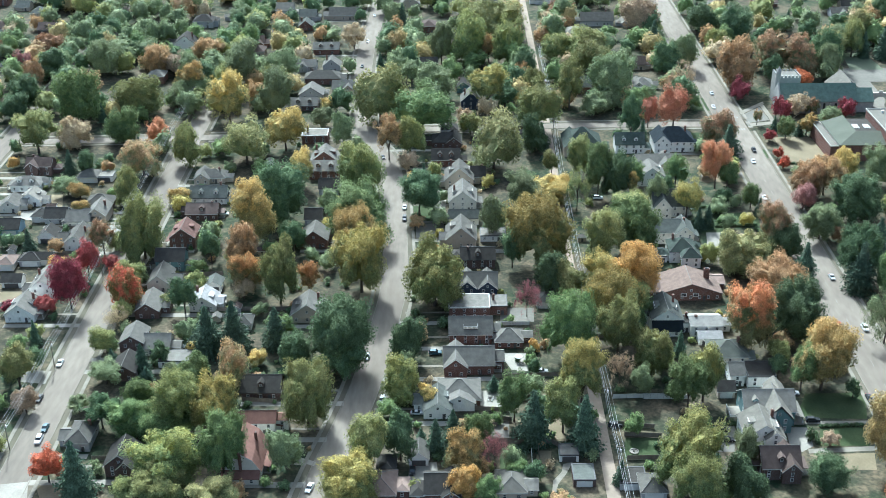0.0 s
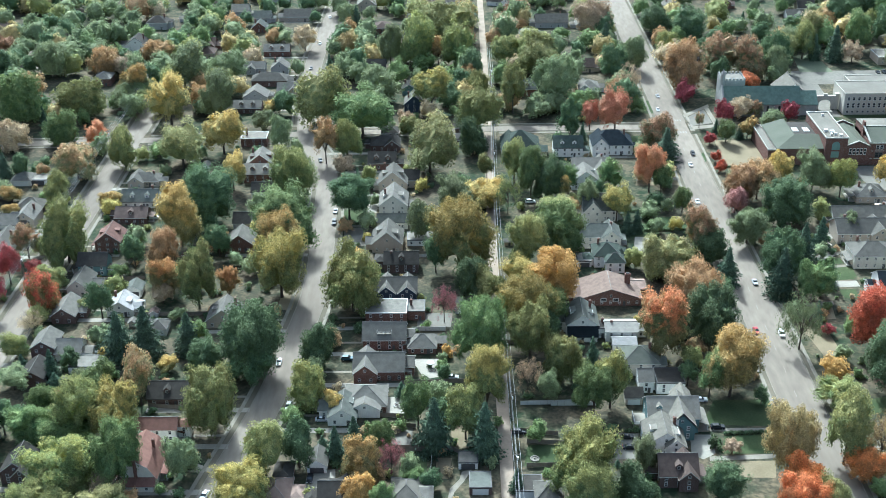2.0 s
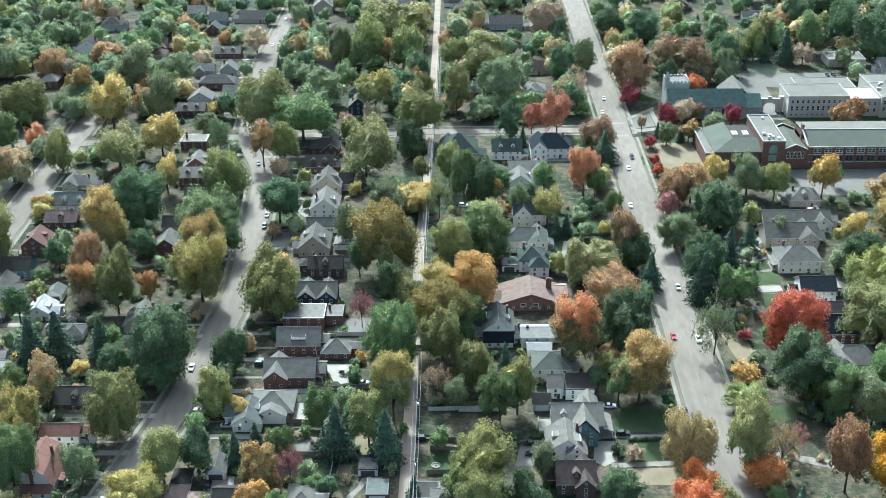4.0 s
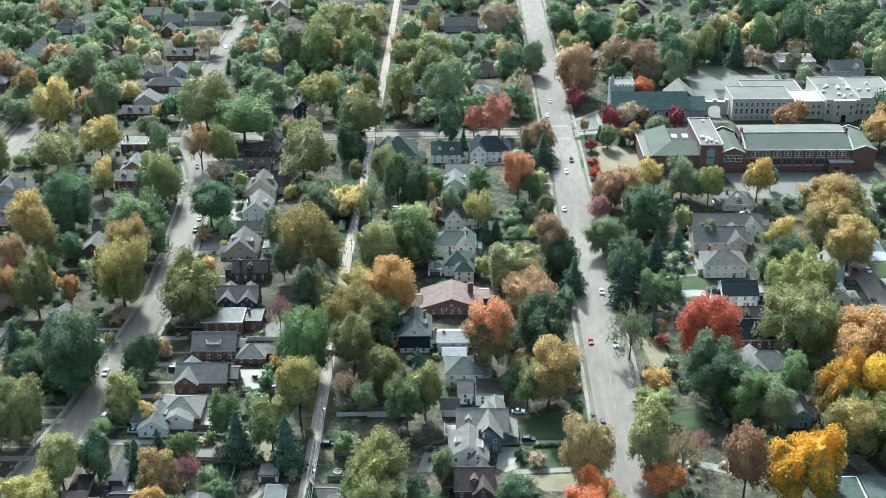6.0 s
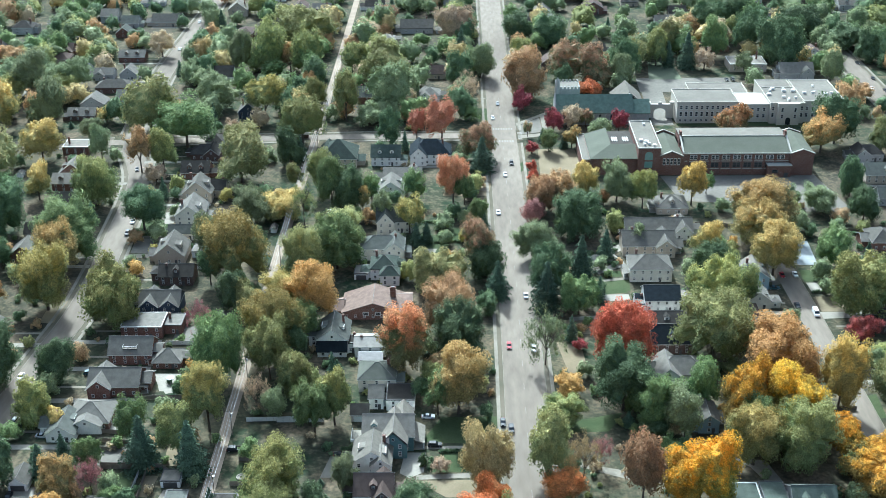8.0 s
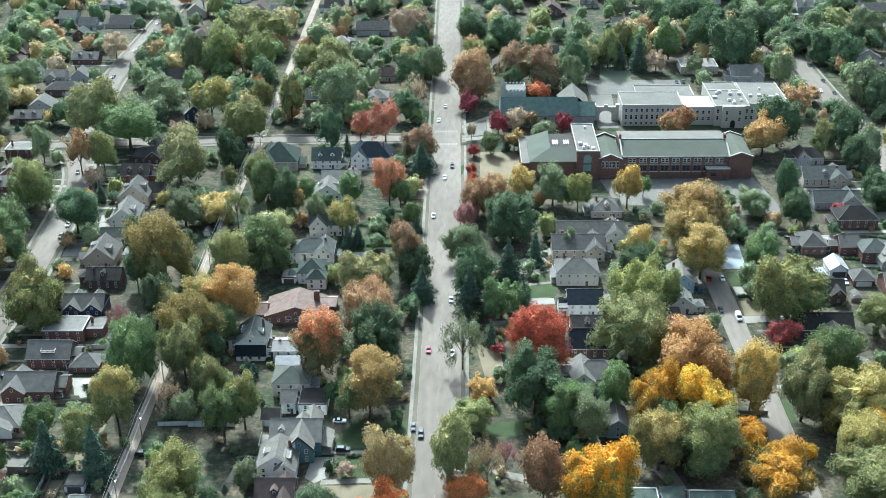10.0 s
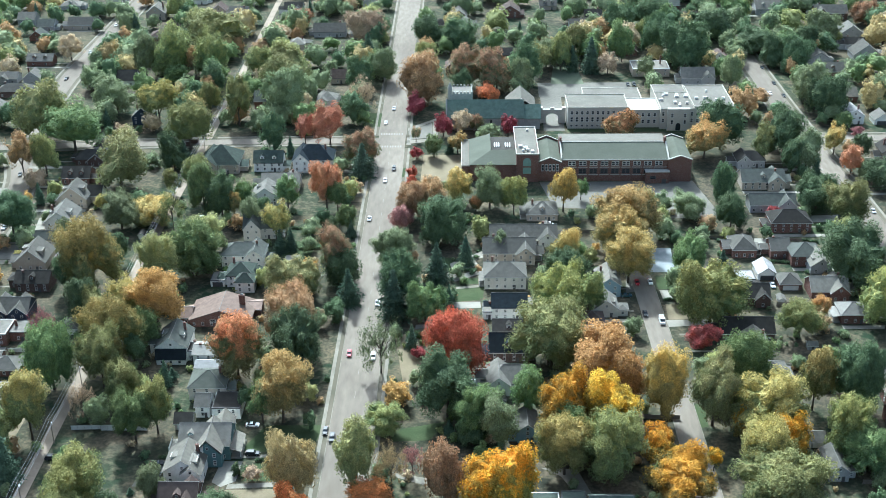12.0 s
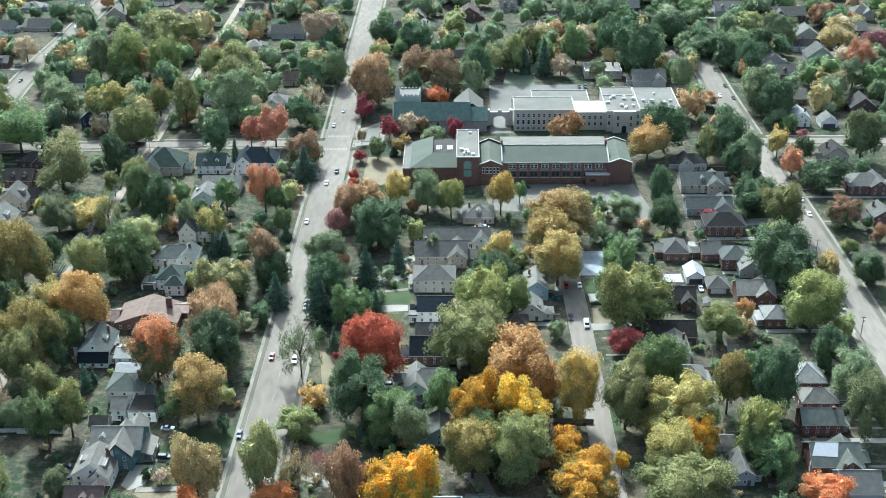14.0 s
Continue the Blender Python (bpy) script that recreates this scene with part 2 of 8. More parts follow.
WALL = {
    "w": siding("siding_white", (0.79, 0.775, 0.725)),
    "c": siding("stucco_cream", (0.62, 0.58, 0.5)),
    "gr": siding("siding_grey", (0.36, 0.36, 0.35)),
    "tn": siding("siding_tan", (0.42, 0.36, 0.29)),
    "bl": siding("siding_blue_grey", (0.24, 0.33, 0.38)),
    "t": siding("siding_teal", (0.12, 0.195, 0.2)),
    "nv": siding("siding_navy", (0.035, 0.05, 0.075)),
    "b": brickwork("brick_red", (0.17, 0.085, 0.066), (0.125, 0.066, 0.052), (0.24, 0.21, 0.18)),
    "db": brickwork("brick_dark", (0.12, 0.075, 0.065), (0.09, 0.06, 0.05), (0.17, 0.15, 0.14)),
    "st": surface("limestone", (0.5, 0.465, 0.39), (0.43, 0.4, 0.335), 0.4, 0.9, 0.15, 2.0, 0.25, 0.03),
    "gs": surface("grey_stone", (0.36, 0.355, 0.32), (0.27, 0.272, 0.25), 0.5, 0.9, 0.15, 1.5, 0.35, 0.05),
}
TRIM = surface("trim_white", (0.6, 0.59, 0.56), (0.52, 0.51, 0.48), 0.8, 0.6, 0.3, 5.0, 0.1, 0.004)
RIDGE = surface("ridge_tile_grey", (0.15, 0.145, 0.13), (0.21, 0.2, 0.185), 0.8, 0.8, 0.2, 5.0, 0.2, 0.004)
DARKTRIM = surface("trim_dark", (0.06, 0.06, 0.062), (0.09, 0.085, 0.08), 0.8, 0.6, 0.3, 5.0, 0.2, 0.004)
GLASS, gnt, gb = material("window_glass", 0.06, 0.6)
gb.inputs["Base Color"].default_value = (0.02, 0.026, 0.03, 1)
CARGLASS = GLASS
TYRE = surface("rubber", (0.02, 0.02, 0.02), (0.03, 0.03, 0.03), 2, 0.9, 0.2)
RIM, rnt, rb = material("rim_metal", 0.35, 0.5)
rb.inputs["Base Color"].default_value = (0.5, 0.5, 0.52, 1)
rb.inputs["Metallic"].default_value = 0.9
LAMPR, lnt, lb = material("tail_lamp_red", 0.3, 0.5)
lb.inputs["Base Color"].default_value = (0.4, 0.02, 0.02, 1)
LAMPW, lwnt, lwb = material("head_lamp_clear", 0.15, 0.6)
lwb.inputs["Base Color"].default_value = (0.75, 0.75, 0.72, 1)
CONCRETE = surface("concrete", (0.235, 0.218, 0.182), (0.315, 0.293, 0.245), 0.12, 0.95, 0.05, 1.2, 0.25, 0.01)
PAVING = surface("pavement_concrete", (0.175, 0.16, 0.128), (0.27, 0.248, 0.2), 0.2, 0.95, 0.05, 1.0, 0.25, 0.01)
ROADM = surface("street_asphalt_pale", (0.158, 0.136, 0.11), (0.244, 0.213, 0.172), 0.045, 0.95, 0.05, 0.5, 0.4, 0.01, (1, 0.25, 1))
LOTM = surface("lot_asphalt", (0.135, 0.126, 0.107), (0.19, 0.178, 0.15), 0.06, 0.95, 0.05, 0.6, 0.3, 0.01)
GRAVEL = surface("gravel_lane", (0.31, 0.25, 0.19), (0.2, 0.165, 0.125), 0.15, 0.95, 0.1, 1.2, 0.35, 0.03)
PAINTW = surface("road_paint_white", (0.31, 0.295, 0.26), (0.22, 0.205, 0.175), 1, 0.8)
LAWN = surface("lawn_green", (0.042, 0.062, 0.028), (0.074, 0.088, 0.042), 0.12, 0.95, 0.05, 1.5, 0.35, 0.04)
DRYLAWN = surface("lawn_dry", (0.16, 0.135, 0.085), (0.23, 0.19, 0.125), 0.1, 0.95, 0.05, 1.5, 0.25, 0.04)
VERGE = surface("verge_dry_grass", (0.15, 0.13, 0.098), (0.085, 0.083, 0.056), 0.06, 0.95, 0.05, 0.9, 0.3, 0.04)
WOOD = surface("weathered_wood", (0.17, 0.145, 0.12), (0.24, 0.205, 0.17), 0.5, 0.9, 0.1, 3, 0.35, 0.02, (1, 1, 0.3))
WIRE, wnt, wb = material("cable", 0.6, 0.4)
wb.inputs["Base Color"].default_value = (0.42, 0.42, 0.41, 1)
COPPER = surface("green_copper", (0.088, 0.094, 0.071), (0.11, 0.115, 0.09), 0.15, 0.9, 0.06, 1.2, 0.2, 0.02)
FLATROOF = surface("roof_gravel", (0.13, 0.121, 0.1), (0.175, 0.163, 0.136), 0.12, 0.95, 0.1, 0.8, 0.25, 0.02)

FIELD = surface("worn_playing_field", (0.12, 0.14, 0.09), (0.16, 0.17, 0.115), 0.05, 0.95, 0.05, 0.8, 0.2, 0.02)
POOLM = surface("pool_cover", (0.2, 0.22, 0.225), (0.34, 0.35, 0.345), 0.25, 0.9, 0.08, 1.0, 0.2, 0.02)


def ground_material():
    m, nt, b = material("yard_ground", 0.96, 0.05)
    big = noise_world(nt, 0.03, 0.4, 0.6, 3.0)
    mid = noise_world(nt, 0.12, 0.42, 0.58, 5.0)
    fine = noise_world(nt, 0.8, 0.35, 0.65, 5.0)
    lit = noise_world(nt, 0.3, 0.48, 0.6, 6.0)
    litter = noise_world(nt, 0.07, 0.5, 0.62, 4.0)
    c = mixed(nt, mid, (0.024, 0.042, 0.022), (0.05, 0.062, 0.034))
    c = mixed(nt, big, c, mixed(nt, mid, (0.1, 0.084, 0.058), (0.045, 0.045, 0.032)))
    c = mixed(nt, litter, c, mixed(nt, 0.5, c, (0.19, 0.145, 0.097)))
    c = mixed(nt, lit, c, mixed(nt, 0.4, c, (0.19, 0.15, 0.097)))
    c = mixed(nt, fine, c, mixed(nt, 0.6, c, (0.022, 0.026, 0.018)))
    nt.links.new(c, b.inputs["Base Color"])
    bump(nt, b, fine, 0.6, 0.08)
    return m


GROUND = ground_material()


# ---- building helpers ----
def mesh_of(name, verts, faces, mats=(), smooth=False, index=None):
    me = bpy.data.meshes.new(name)
    me.from_pydata([tuple(v) for v in verts], [], [tuple(f) for f in faces])
    for m in mats:
        me.materials.append(m)
    if index is not None:
        me.polygons.foreach_set("material_index", index)
    if smooth:
        me.polygons.foreach_set("use_smooth", [True] * len(me.polygons))
    me.update()
    return me


def put(name, me, parent=None, at=(0, 0, 0), rz=0.0, scale=(1, 1, 1), label=""):
    ob = new(name, me)
    ob.location, ob.rotation_euler, ob.scale = at, (0, 0, rz), scale
    if parent is not None:
        ob.parent = parent
    if label:
        ob["label"] = label
    return ob


def thing(name, x, y, z=0.0, rz=0.0, label="", category="", group="", kind=""):
    ob = new(name)
    ob.empty_display_size = 0.5
    ob.location, ob.rotation_euler = (x, y, z), (0, 0, rz)
    return tagged(ob, label, category, group, kind)


class Solid:
    """Gathers boxes and prisms into one mesh."""

    def __init__(self):
        self.v, self.f, self.i = [], [], []

    def poly(self, pts, faces, mat=0):
        n = len(self.v)
        self.v += [tuple(p) for p in pts]
        self.f += [tuple(n + k for k in f) for f in faces]
        self.i += [mat] * len(faces)
        return self

    def box(self, x0, y0, z0, x1, y1, z1, mat=0):
        return self.poly([(x0, y0, z0), (x1, y0, z0), (x1, y1, z0), (x0, y1, z0), (x0, y0, z1), (x1, y0, z1), (x1, y1, z1), (x0, y1, z1)],
                         [(0, 3, 2, 1), (4, 5, 6, 7), (0, 1, 5, 4), (1, 2, 6, 5), (2, 3, 7, 6), (3, 0, 4, 7)], mat)

    def slab(self, pts, t, mat=0, edge=None):
        """A plate: the outline pts on top, t thick downwards; edge: the material of its sides."""
        n = len(pts)
        low = [(p[0], p[1], p[2] - t) for p in pts]
        return self.poly(list(pts) + low, [tuple(range(n)), tuple(range(2 * n - 1, n - 1, -1))] + [(k, n + k, n + (k + 1) % n, (k + 1) % n) for k in range(n)], mat)._edged(n, edge)

    def _edged(self, n, edge):
        if edge is not None:
            self.i[-n:] = [edge] * n
        return self

    def mesh(self, name, *mats, smooth=False):
        return mesh_of(name, self.v, self.f, mats, smooth, self.i)


def part(name, solid, mat, parent, label="", at=(0, 0, 0), rz=0.0):
    return put(name, solid.mesh(name, mat), parent, at, rz, label=label)


def tube(solid, a, b, r0, r1, n=7, mat=0):
    a, b = Vector(a), Vector(b)
    d = (b - a).normalized()
    s = d.orthogonal().normalized()
    t = d.cross(s)
    pts = [c + (s * math.cos(2 * math.pi * k / n) + t * math.sin(2 * math.pi * k / n)) * r for c, r in ((a, r0), (b, r1)) for k in range(n)]
    solid.poly(pts, [(k, (k + 1) % n, n + (k + 1) % n, n + k) for k in range(n)] + [tuple(range(n - 1, -1, -1)), tuple(range(n, 2 * n))], mat)


# ---- ground, streets and paths ----
def strip(name, pts, width, z, mat, thick=0.0, label="", category="", kind="structure", shift=0.0, parent=None, gaps=False):
    """A band along the polyline pts (x, y), shifted sideways, with thickness below its top."""
    out_l, out_r = [], []
    for k, p in enumerate(pts):
        a, b = Vector(pts[max(k - 1, 0)]), Vector(pts[min(k + 1, len(pts) - 1)])
        d = (b - a).normalized()
        nrm = Vector((d.y, -d.x))
        c = Vector(p) + nrm * shift
        out_l.append(c - nrm * width / 2)
        out_r.append(c + nrm * width / 2)
    s = Solid()
    n = len(pts)
    if thick or gaps:
        for k in range(n - 1):
            m = (out_l[k] + out_r[k + 1]) / 2
            if gaps and any(abs(m.x - jx) < jw and abs(m.y - jy) < jh for jx, jy, jw, jh in JUNCTIONS):
                continue
            q = [out_l[k], out_r[k], out_r[k + 1], out_l[k + 1]]
            s.slab([(p.x, p.y, z) for p in q], thick or 0.02)
    else:
        v = [(p.x, p.y, z) for p in out_l] + [(p.x, p.y, z) for p in out_r]
        s.poly(v, [(k, n + k, n + k + 1, k + 1) for k in range(n - 1)])
    ob = put(name, s.mesh(name, mat), parent)
    if parent is None:
        tagged(ob, label, category or name, kind=kind)
    return ob


def smooth_line(ctrl, step=4.0):
    """A smooth polyline through control points (x, y)."""
    out = []
    for k in range(len(ctrl) - 1):
        p0, p1, p2, p3 = (Vector(ctrl[min(max(k + j, 0), len(ctrl) - 1)]) for j in (-1, 0, 1, 2))
        n = max(1, int((p2 - p1).length / step))
        for j in range(n):
            t = j / n
            out.append(tuple(0.5 * ((2 * p1) + (p2 - p0) * t + (2 * p0 - 5 * p1 + 4 * p2 - p3) * t * t + (3 * p1 - p0 - 3 * p2 + p3) * t ** 3)))
    out.append(tuple(ctrl[-1]))
    return out


PATCHES = []


def patch_ground(name, pts, z, mat, label, category, thick=0.0):
    s = Solid()
    box = (min(p[0] for p in pts), min(p[1] for p in pts), max(p[0] for p in pts), max(p[1] for p in pts))
    while any(abs(z - q[4]) < 0.0035 and q[0] < box[2] and box[0] < q[2] and q[1] < box[3] and box[1] < q[3] for q in PATCHES):
        z += 0.004
    PATCHES.append(box + (z,))
    if thick:
        s.slab([(x, y, z) for x, y in pts], thick)
    else:
        s.poly([(x, y, z) for x, y in pts], [tuple(range(len(pts)))])
    return tagged(put(name, s.mesh(name, mat)), label, category, kind="structure")


gs = Solid()
GX = [-5000, -1500, -700] + list(range(-400, 601, 50)) + [900, 1700, 5000]
GY = [-5000, -1000, 0, 200] + list(range(250, 951, 50)) + [1200, 2000, 5000]
gs.poly([(x, y, 0) for y in GY for x in GX], [(j * len(GX) + i, j * len(GX) + i + 1, (j + 1) * len(GX) + i + 1, (j + 1) * len(GX) + i) for j in range(len(GY) - 1) for i in range(len(GX) - 1)])
tagged(put("ground", gs.mesh("ground", GROUND)), "patchy autumn grass and bare earth of the yards", "ground", kind="structure")


# middles and half sizes of the crossings, where kerbs and pavements stop
JUNCTIONS = ((-235, 586, 8.5, 8), (-138.7, 590, 9.5, 8), (-47, 597, 10, 8.5), (51.7, 602.5, 4.5, 8), (151, 604, 12, 8.5), (372.5, 606, 10, 8))


def street(ctrl, width, label, walks=1.3, mat=ROADM, kerb=True, sides=(-1, 1), verge=2.2, z=0.04):
    line = smooth_line(ctrl)
    strip("road", line, width, z, mat, label=label, category="road")
    for sd in sides:
        if kerb:
            strip("kerb", line, 0.22, 0.16, PAVING, 0.16, "low pale concrete kerb beside the street", "kerb", shift=sd * (width / 2 + 0.15), gaps=True)
        if walks and verge > 0.8:
            strip("verge", line, verge - 0.35, 0.02, VERGE, label="dry grass and leaves between kerb and pavement", category="verge", shift=sd * (width / 2 + 0.3 + (verge - 0.35) / 2), gaps=True)
        if walks:
            strip("pavement", line, walks, 0.13, PAVING, 0.13, "pale concrete pavement slabs along the street", "pavement", shift=sd * (width / 2 + verge + walks / 2), gaps=True)
    return line


# ---- trees ----
def star_radius(u, cs, rr, base):
    """How far the union of the clumps (centres cs, radii rr) reaches along each unit direction of u."""
    t = u @ cs.T
    disc = t ** 2 - (cs ** 2).sum(1) + rr ** 2
    return np.maximum(np.where((disc > 0) & (t > 0), t + np.sqrt(np.maximum(disc, 0)), 0).max(1), base)


def crown_mesh(name, seed, lobes=40, n_leaf=1700, leaf=0.04, level=3, small=1.0, rough=0.04):
    """A crown of radius 1: limbs carry many uneven clumps with deep pockets between them, a crumpled leafy skin, and loose sprays that fray the outline."""
    rs = np.random.RandomState(seed)
    bulge = rs.normal(size=(6, 3))
    bulge /= np.linalg.norm(bulge, axis=1)[:, None]
    size = rs.uniform(-0.46, 0.22, 6)
    cs, rr = [], []
    for k in range(lobes):
        z = 1 - 1.62 * (k + 0.5) / lobes
        a = 2.39996 * k + rs.uniform(-0.5, 0.5)
        h = math.sqrt(max(0.0, 1 - z * z))
        d = np.array((h * math.cos(a), h * math.sin(a), z + rs.uniform(-0.12, 0.12)))
        d /= np.linalg.norm(d)
        reach = 0.86 + float((size * np.clip(bulge @ d - 0.4, 0, 1) * 1.6).sum())
        if k % 3 == 0:
            c, r = d * reach * rs.uniform(0.4, 0.6), rs.uniform(0.22, 0.34) * small
        else:
            c, r = d * reach * rs.uniform(0.66, 0.98), rs.uniform(0.14, 0.27) * small
        cs.append(c)
        rr.append(r)
    cs, rr = np.array(cs), np.array(rr)
    bm = bmesh.new()
    bmesh.ops.create_icosphere(bm, subdivisions=level, radius=1)
    u = np.array([v.co[:] for v in bm.verts])
    faces = [tuple(v.index for v in f.verts) for f in bm.faces]
    bm.free()
    u = u + rs.normal(size=u.shape) * rough * 0.9
    u /= np.linalg.norm(u, axis=1)[:, None]
    rad = star_radius(u, cs, rr, 0.36) * (0.84 + rs.normal(size=len(u)) * rough)
    skin = u * rad[:, None]
    d = rs.normal(size=(2 * n_leaf, 3))
    d[:, 2] += 0.3
    d /= np.linalg.norm(d, axis=1)[:, None]
    reach = star_radius(d, cs, rr, 0.36)
    keep = np.argsort(-reach * rs.uniform(0.72, 1.0, 2 * n_leaf))[:n_leaf]
    d = d[keep]
    out = reach[keep] * (0.86 + 0.19 * rs.rand(n_leaf) ** 1.5)
    p = d * out[:, None]
    nrm = d * 0.55 + np.array((0, 0, 0.55)) + rs.normal(size=(n_leaf, 3)) * 0.45
    nrm /= np.linalg.norm(nrm, axis=1)[:, None]
    e = np.cross(nrm, rs.normal(size=(n_leaf, 3)))
    e /= np.linalg.norm(e, axis=1)[:, None]
    f = np.cross(nrm, e)
    s = (leaf * rs.uniform(0.55, 1.35, n_leaf))[:, None]
    tri = np.stack((p + e * s, p - e * s * 0.5 + f * s * 0.75, p - e * s * 0.6 - f * s * 0.6), 1).reshape(-1, 3)
    n0 = len(skin)
    va = np.concatenate((skin, tri))
    faces += [(n0 + 3 * k, n0 + 3 * k + 1, n0 + 3 * k + 2) for k in range(n_leaf)]
    lo, hi = np.percentile(va, 1, axis=0), np.percentile(va, 99, axis=0)
    va = (va - (lo + hi) / 2) / ((hi - lo) / 2)
    return mesh_of(name, va, faces, [LEAF["green"]])


def sparse_mesh(name, seed, lobes=90, n_leaf=4600, leaf=0.03):
    """A half-bare crown of radius 1: loose sprays round the limb ends, with the sky and the ground showing through."""
    rs = np.random.RandomState(seed)
    d = rs.normal(size=(lobes, 3))
    d /= np.linalg.norm(d, axis=1)[:, None]
    d[:, 2] = np.where(d[:, 2] < -0.35, -0.6 * d[:, 2], d[:, 2])
    cs, rr = d * rs.uniform(0.45, 0.95, lobes)[:, None], rs.uniform(0.1, 0.24, lobes)
    k = rs.randint(0, lobes, n_leaf)
    q = rs.normal(size=(n_leaf, 3))
    q /= np.linalg.norm(q, axis=1)[:, None]
    p = cs[k] + q * (rr[k] * rs.rand(n_leaf) ** 0.5)[:, None]
    e = rs.normal(size=(n_leaf, 3))
    e /= np.linalg.norm(e, axis=1)[:, None]
    f = np.cross(e, q)
    s = (leaf * rs.uniform(0.55, 1.35, n_leaf))[:, None]
    va = np.stack((p + e * s, p - e * s * 0.5 + f * s * 0.75, p - e * s * 0.6 - f * s * 0.6), 1).reshape(-1, 3)
    lo, hi = np.percentile(va, 1.5, axis=0), np.percentile(va, 98.5, axis=0)
    va = (va - (lo + hi) / 2) / ((hi - lo) / 2)
    return mesh_of(name, va, [(3 * j, 3 * j + 1, 3 * j + 2) for j in range(n_leaf)], [LEAF["green"]])


def conifer_mesh(name, seed, n_leaf=1500):
    """A pointed crown of height 1 and radius 1: drooping boughs in tiers."""
    rs = np.random.RandomState(seed)
    verts, faces = [], []
    tiers = 15
    for k in range(tiers):
        z = k / tiers
        r = (1 - z) ** 0.62 * rs.uniform(0.72, 1.1)
        n = max(4, int(13 * (1 - z) + 3))
        a0 = rs.rand() * 6.28
        for j in range(n):
            a = a0 + 6.283 * j / n + rs.uniform(-0.2, 0.2)
            ln = r * rs.uniform(0.7, 1.12)
            drop = 0.05 + 0.03 * rs.rand()
            steps = max(2, int(7 * ln) + 1)
            for q in range(steps):
                t = (q + 0.6) / steps
                for side in (-1, 0, 1):
                    s = 0.16 * (0.5 + 0.6 * (1 - t)) * rs.uniform(0.7, 1.2) * (0.5 + 0.5 * ln)
                    c = np.array([math.cos(a + side * 0.22) * ln * t, math.sin(a + side * 0.22) * ln * t, z + 0.04 - drop * t + rs.uniform(-0.012, 0.012)])
                    ax = np.array([math.cos(a + side * 0.9), math.sin(a + side * 0.9), -0.1 + rs.uniform(-0.1, 0.1)]) * s
                    bx = np.array([-math.sin(a), math.cos(a), rs.uniform(-0.6, 0.6)]) * s * 0.5
                    off = len(verts)
                    verts += [tuple(c + ax), tuple(c + bx), tuple(c - ax), tuple(c - bx)]
                    faces.append((off, off + 1, off + 2, off + 3))
        off = len(verts)
        m = 9
        verts += [(math.cos(6.283 * q / m) * r * 0.62, math.sin(6.283 * q / m) * r * 0.62, z) for q in range(m)] + [(0, 0, min(1.0, z + 0.16))]
        faces += [(off + q, off + (q + 1) % m, off + m) for q in range(m)]
    return mesh_of(name, verts, faces, [LEAF["conifer"]])


def trunk_mesh(name, seed, bare=False):
    """A tapered trunk of height 1 that forks into limbs inside the crown; bare: with many fine twigs."""
    rs = np.random.RandomState(seed)
    s = Solid()
    q = 0.42 if bare else 1.0
    tube(s, (0, 0, -0.02), (0.01, 0, 0.16), 0.05 * q, 0.036 * q)
    tube(s, (0.01, 0, 0.16), (0, 0.01, 0.45), 0.036 * q, 0.026 * q)
    for k in range(11 if bare else 5):
        a = k * 2.4 + rs.rand()
        z0 = rs.uniform(0.22, 0.48)
        e = Vector((math.cos(a) * rs.uniform(0.14, 0.32), math.sin(a) * rs.uniform(0.14, 0.32), z0 + rs.uniform(0.22, 0.48)))
        tube(s, (0, 0, z0), e, 0.02 * q, 0.007 * q, 5)
        for j in range(9 if bare else 2):
            b = a + rs.uniform(-1.3, 1.3)
            m = Vector((0, 0, z0)).lerp(e, rs.uniform(0.35, 1.0))
            tube(s, m, m + Vector((math.cos(b) * 0.13, math.sin(b) * 0.13, rs.uniform(0.03, 0.2))), 0.007 * q, 0.003 * q, 4)
    return s.mesh(name, BARK)


CROWNS = [crown_mesh("crown", 11 + k, 32 + 4 * (k % 4), 3500, 0.037) for k in range(8)]
BIGS = [crown_mesh("crown", 31 + k, 42 + 6 * (k % 4), 7400, 0.026, 4, 0.95, 0.035) for k in range(8)]
SPARSE = [sparse_mesh("crown", 40 + k) for k in range(3)]
SHRUBS = [crown_mesh("crown", 60 + k, 16, 200, 0.14, 2, 1.2, 0.05) for k in range(3)]
THIN = [crown_mesh("crown", 170 + k, 26, 420, 0.085, 2, 1.15, 0.05) for k in range(4)]
FARS = [crown_mesh("crown", 70 + k, 34, 1100, 0.06, 3, 1.05, 0.04) for k in range(5)]
CONES = [conifer_mesh("crown", 80 + k) for k in range(3)]
TRUNKS = [trunk_mesh("trunk", 90 + k) for k in range(4)]
BARES = [trunk_mesh("trunk", 95 + k, True) for k in range(3)]
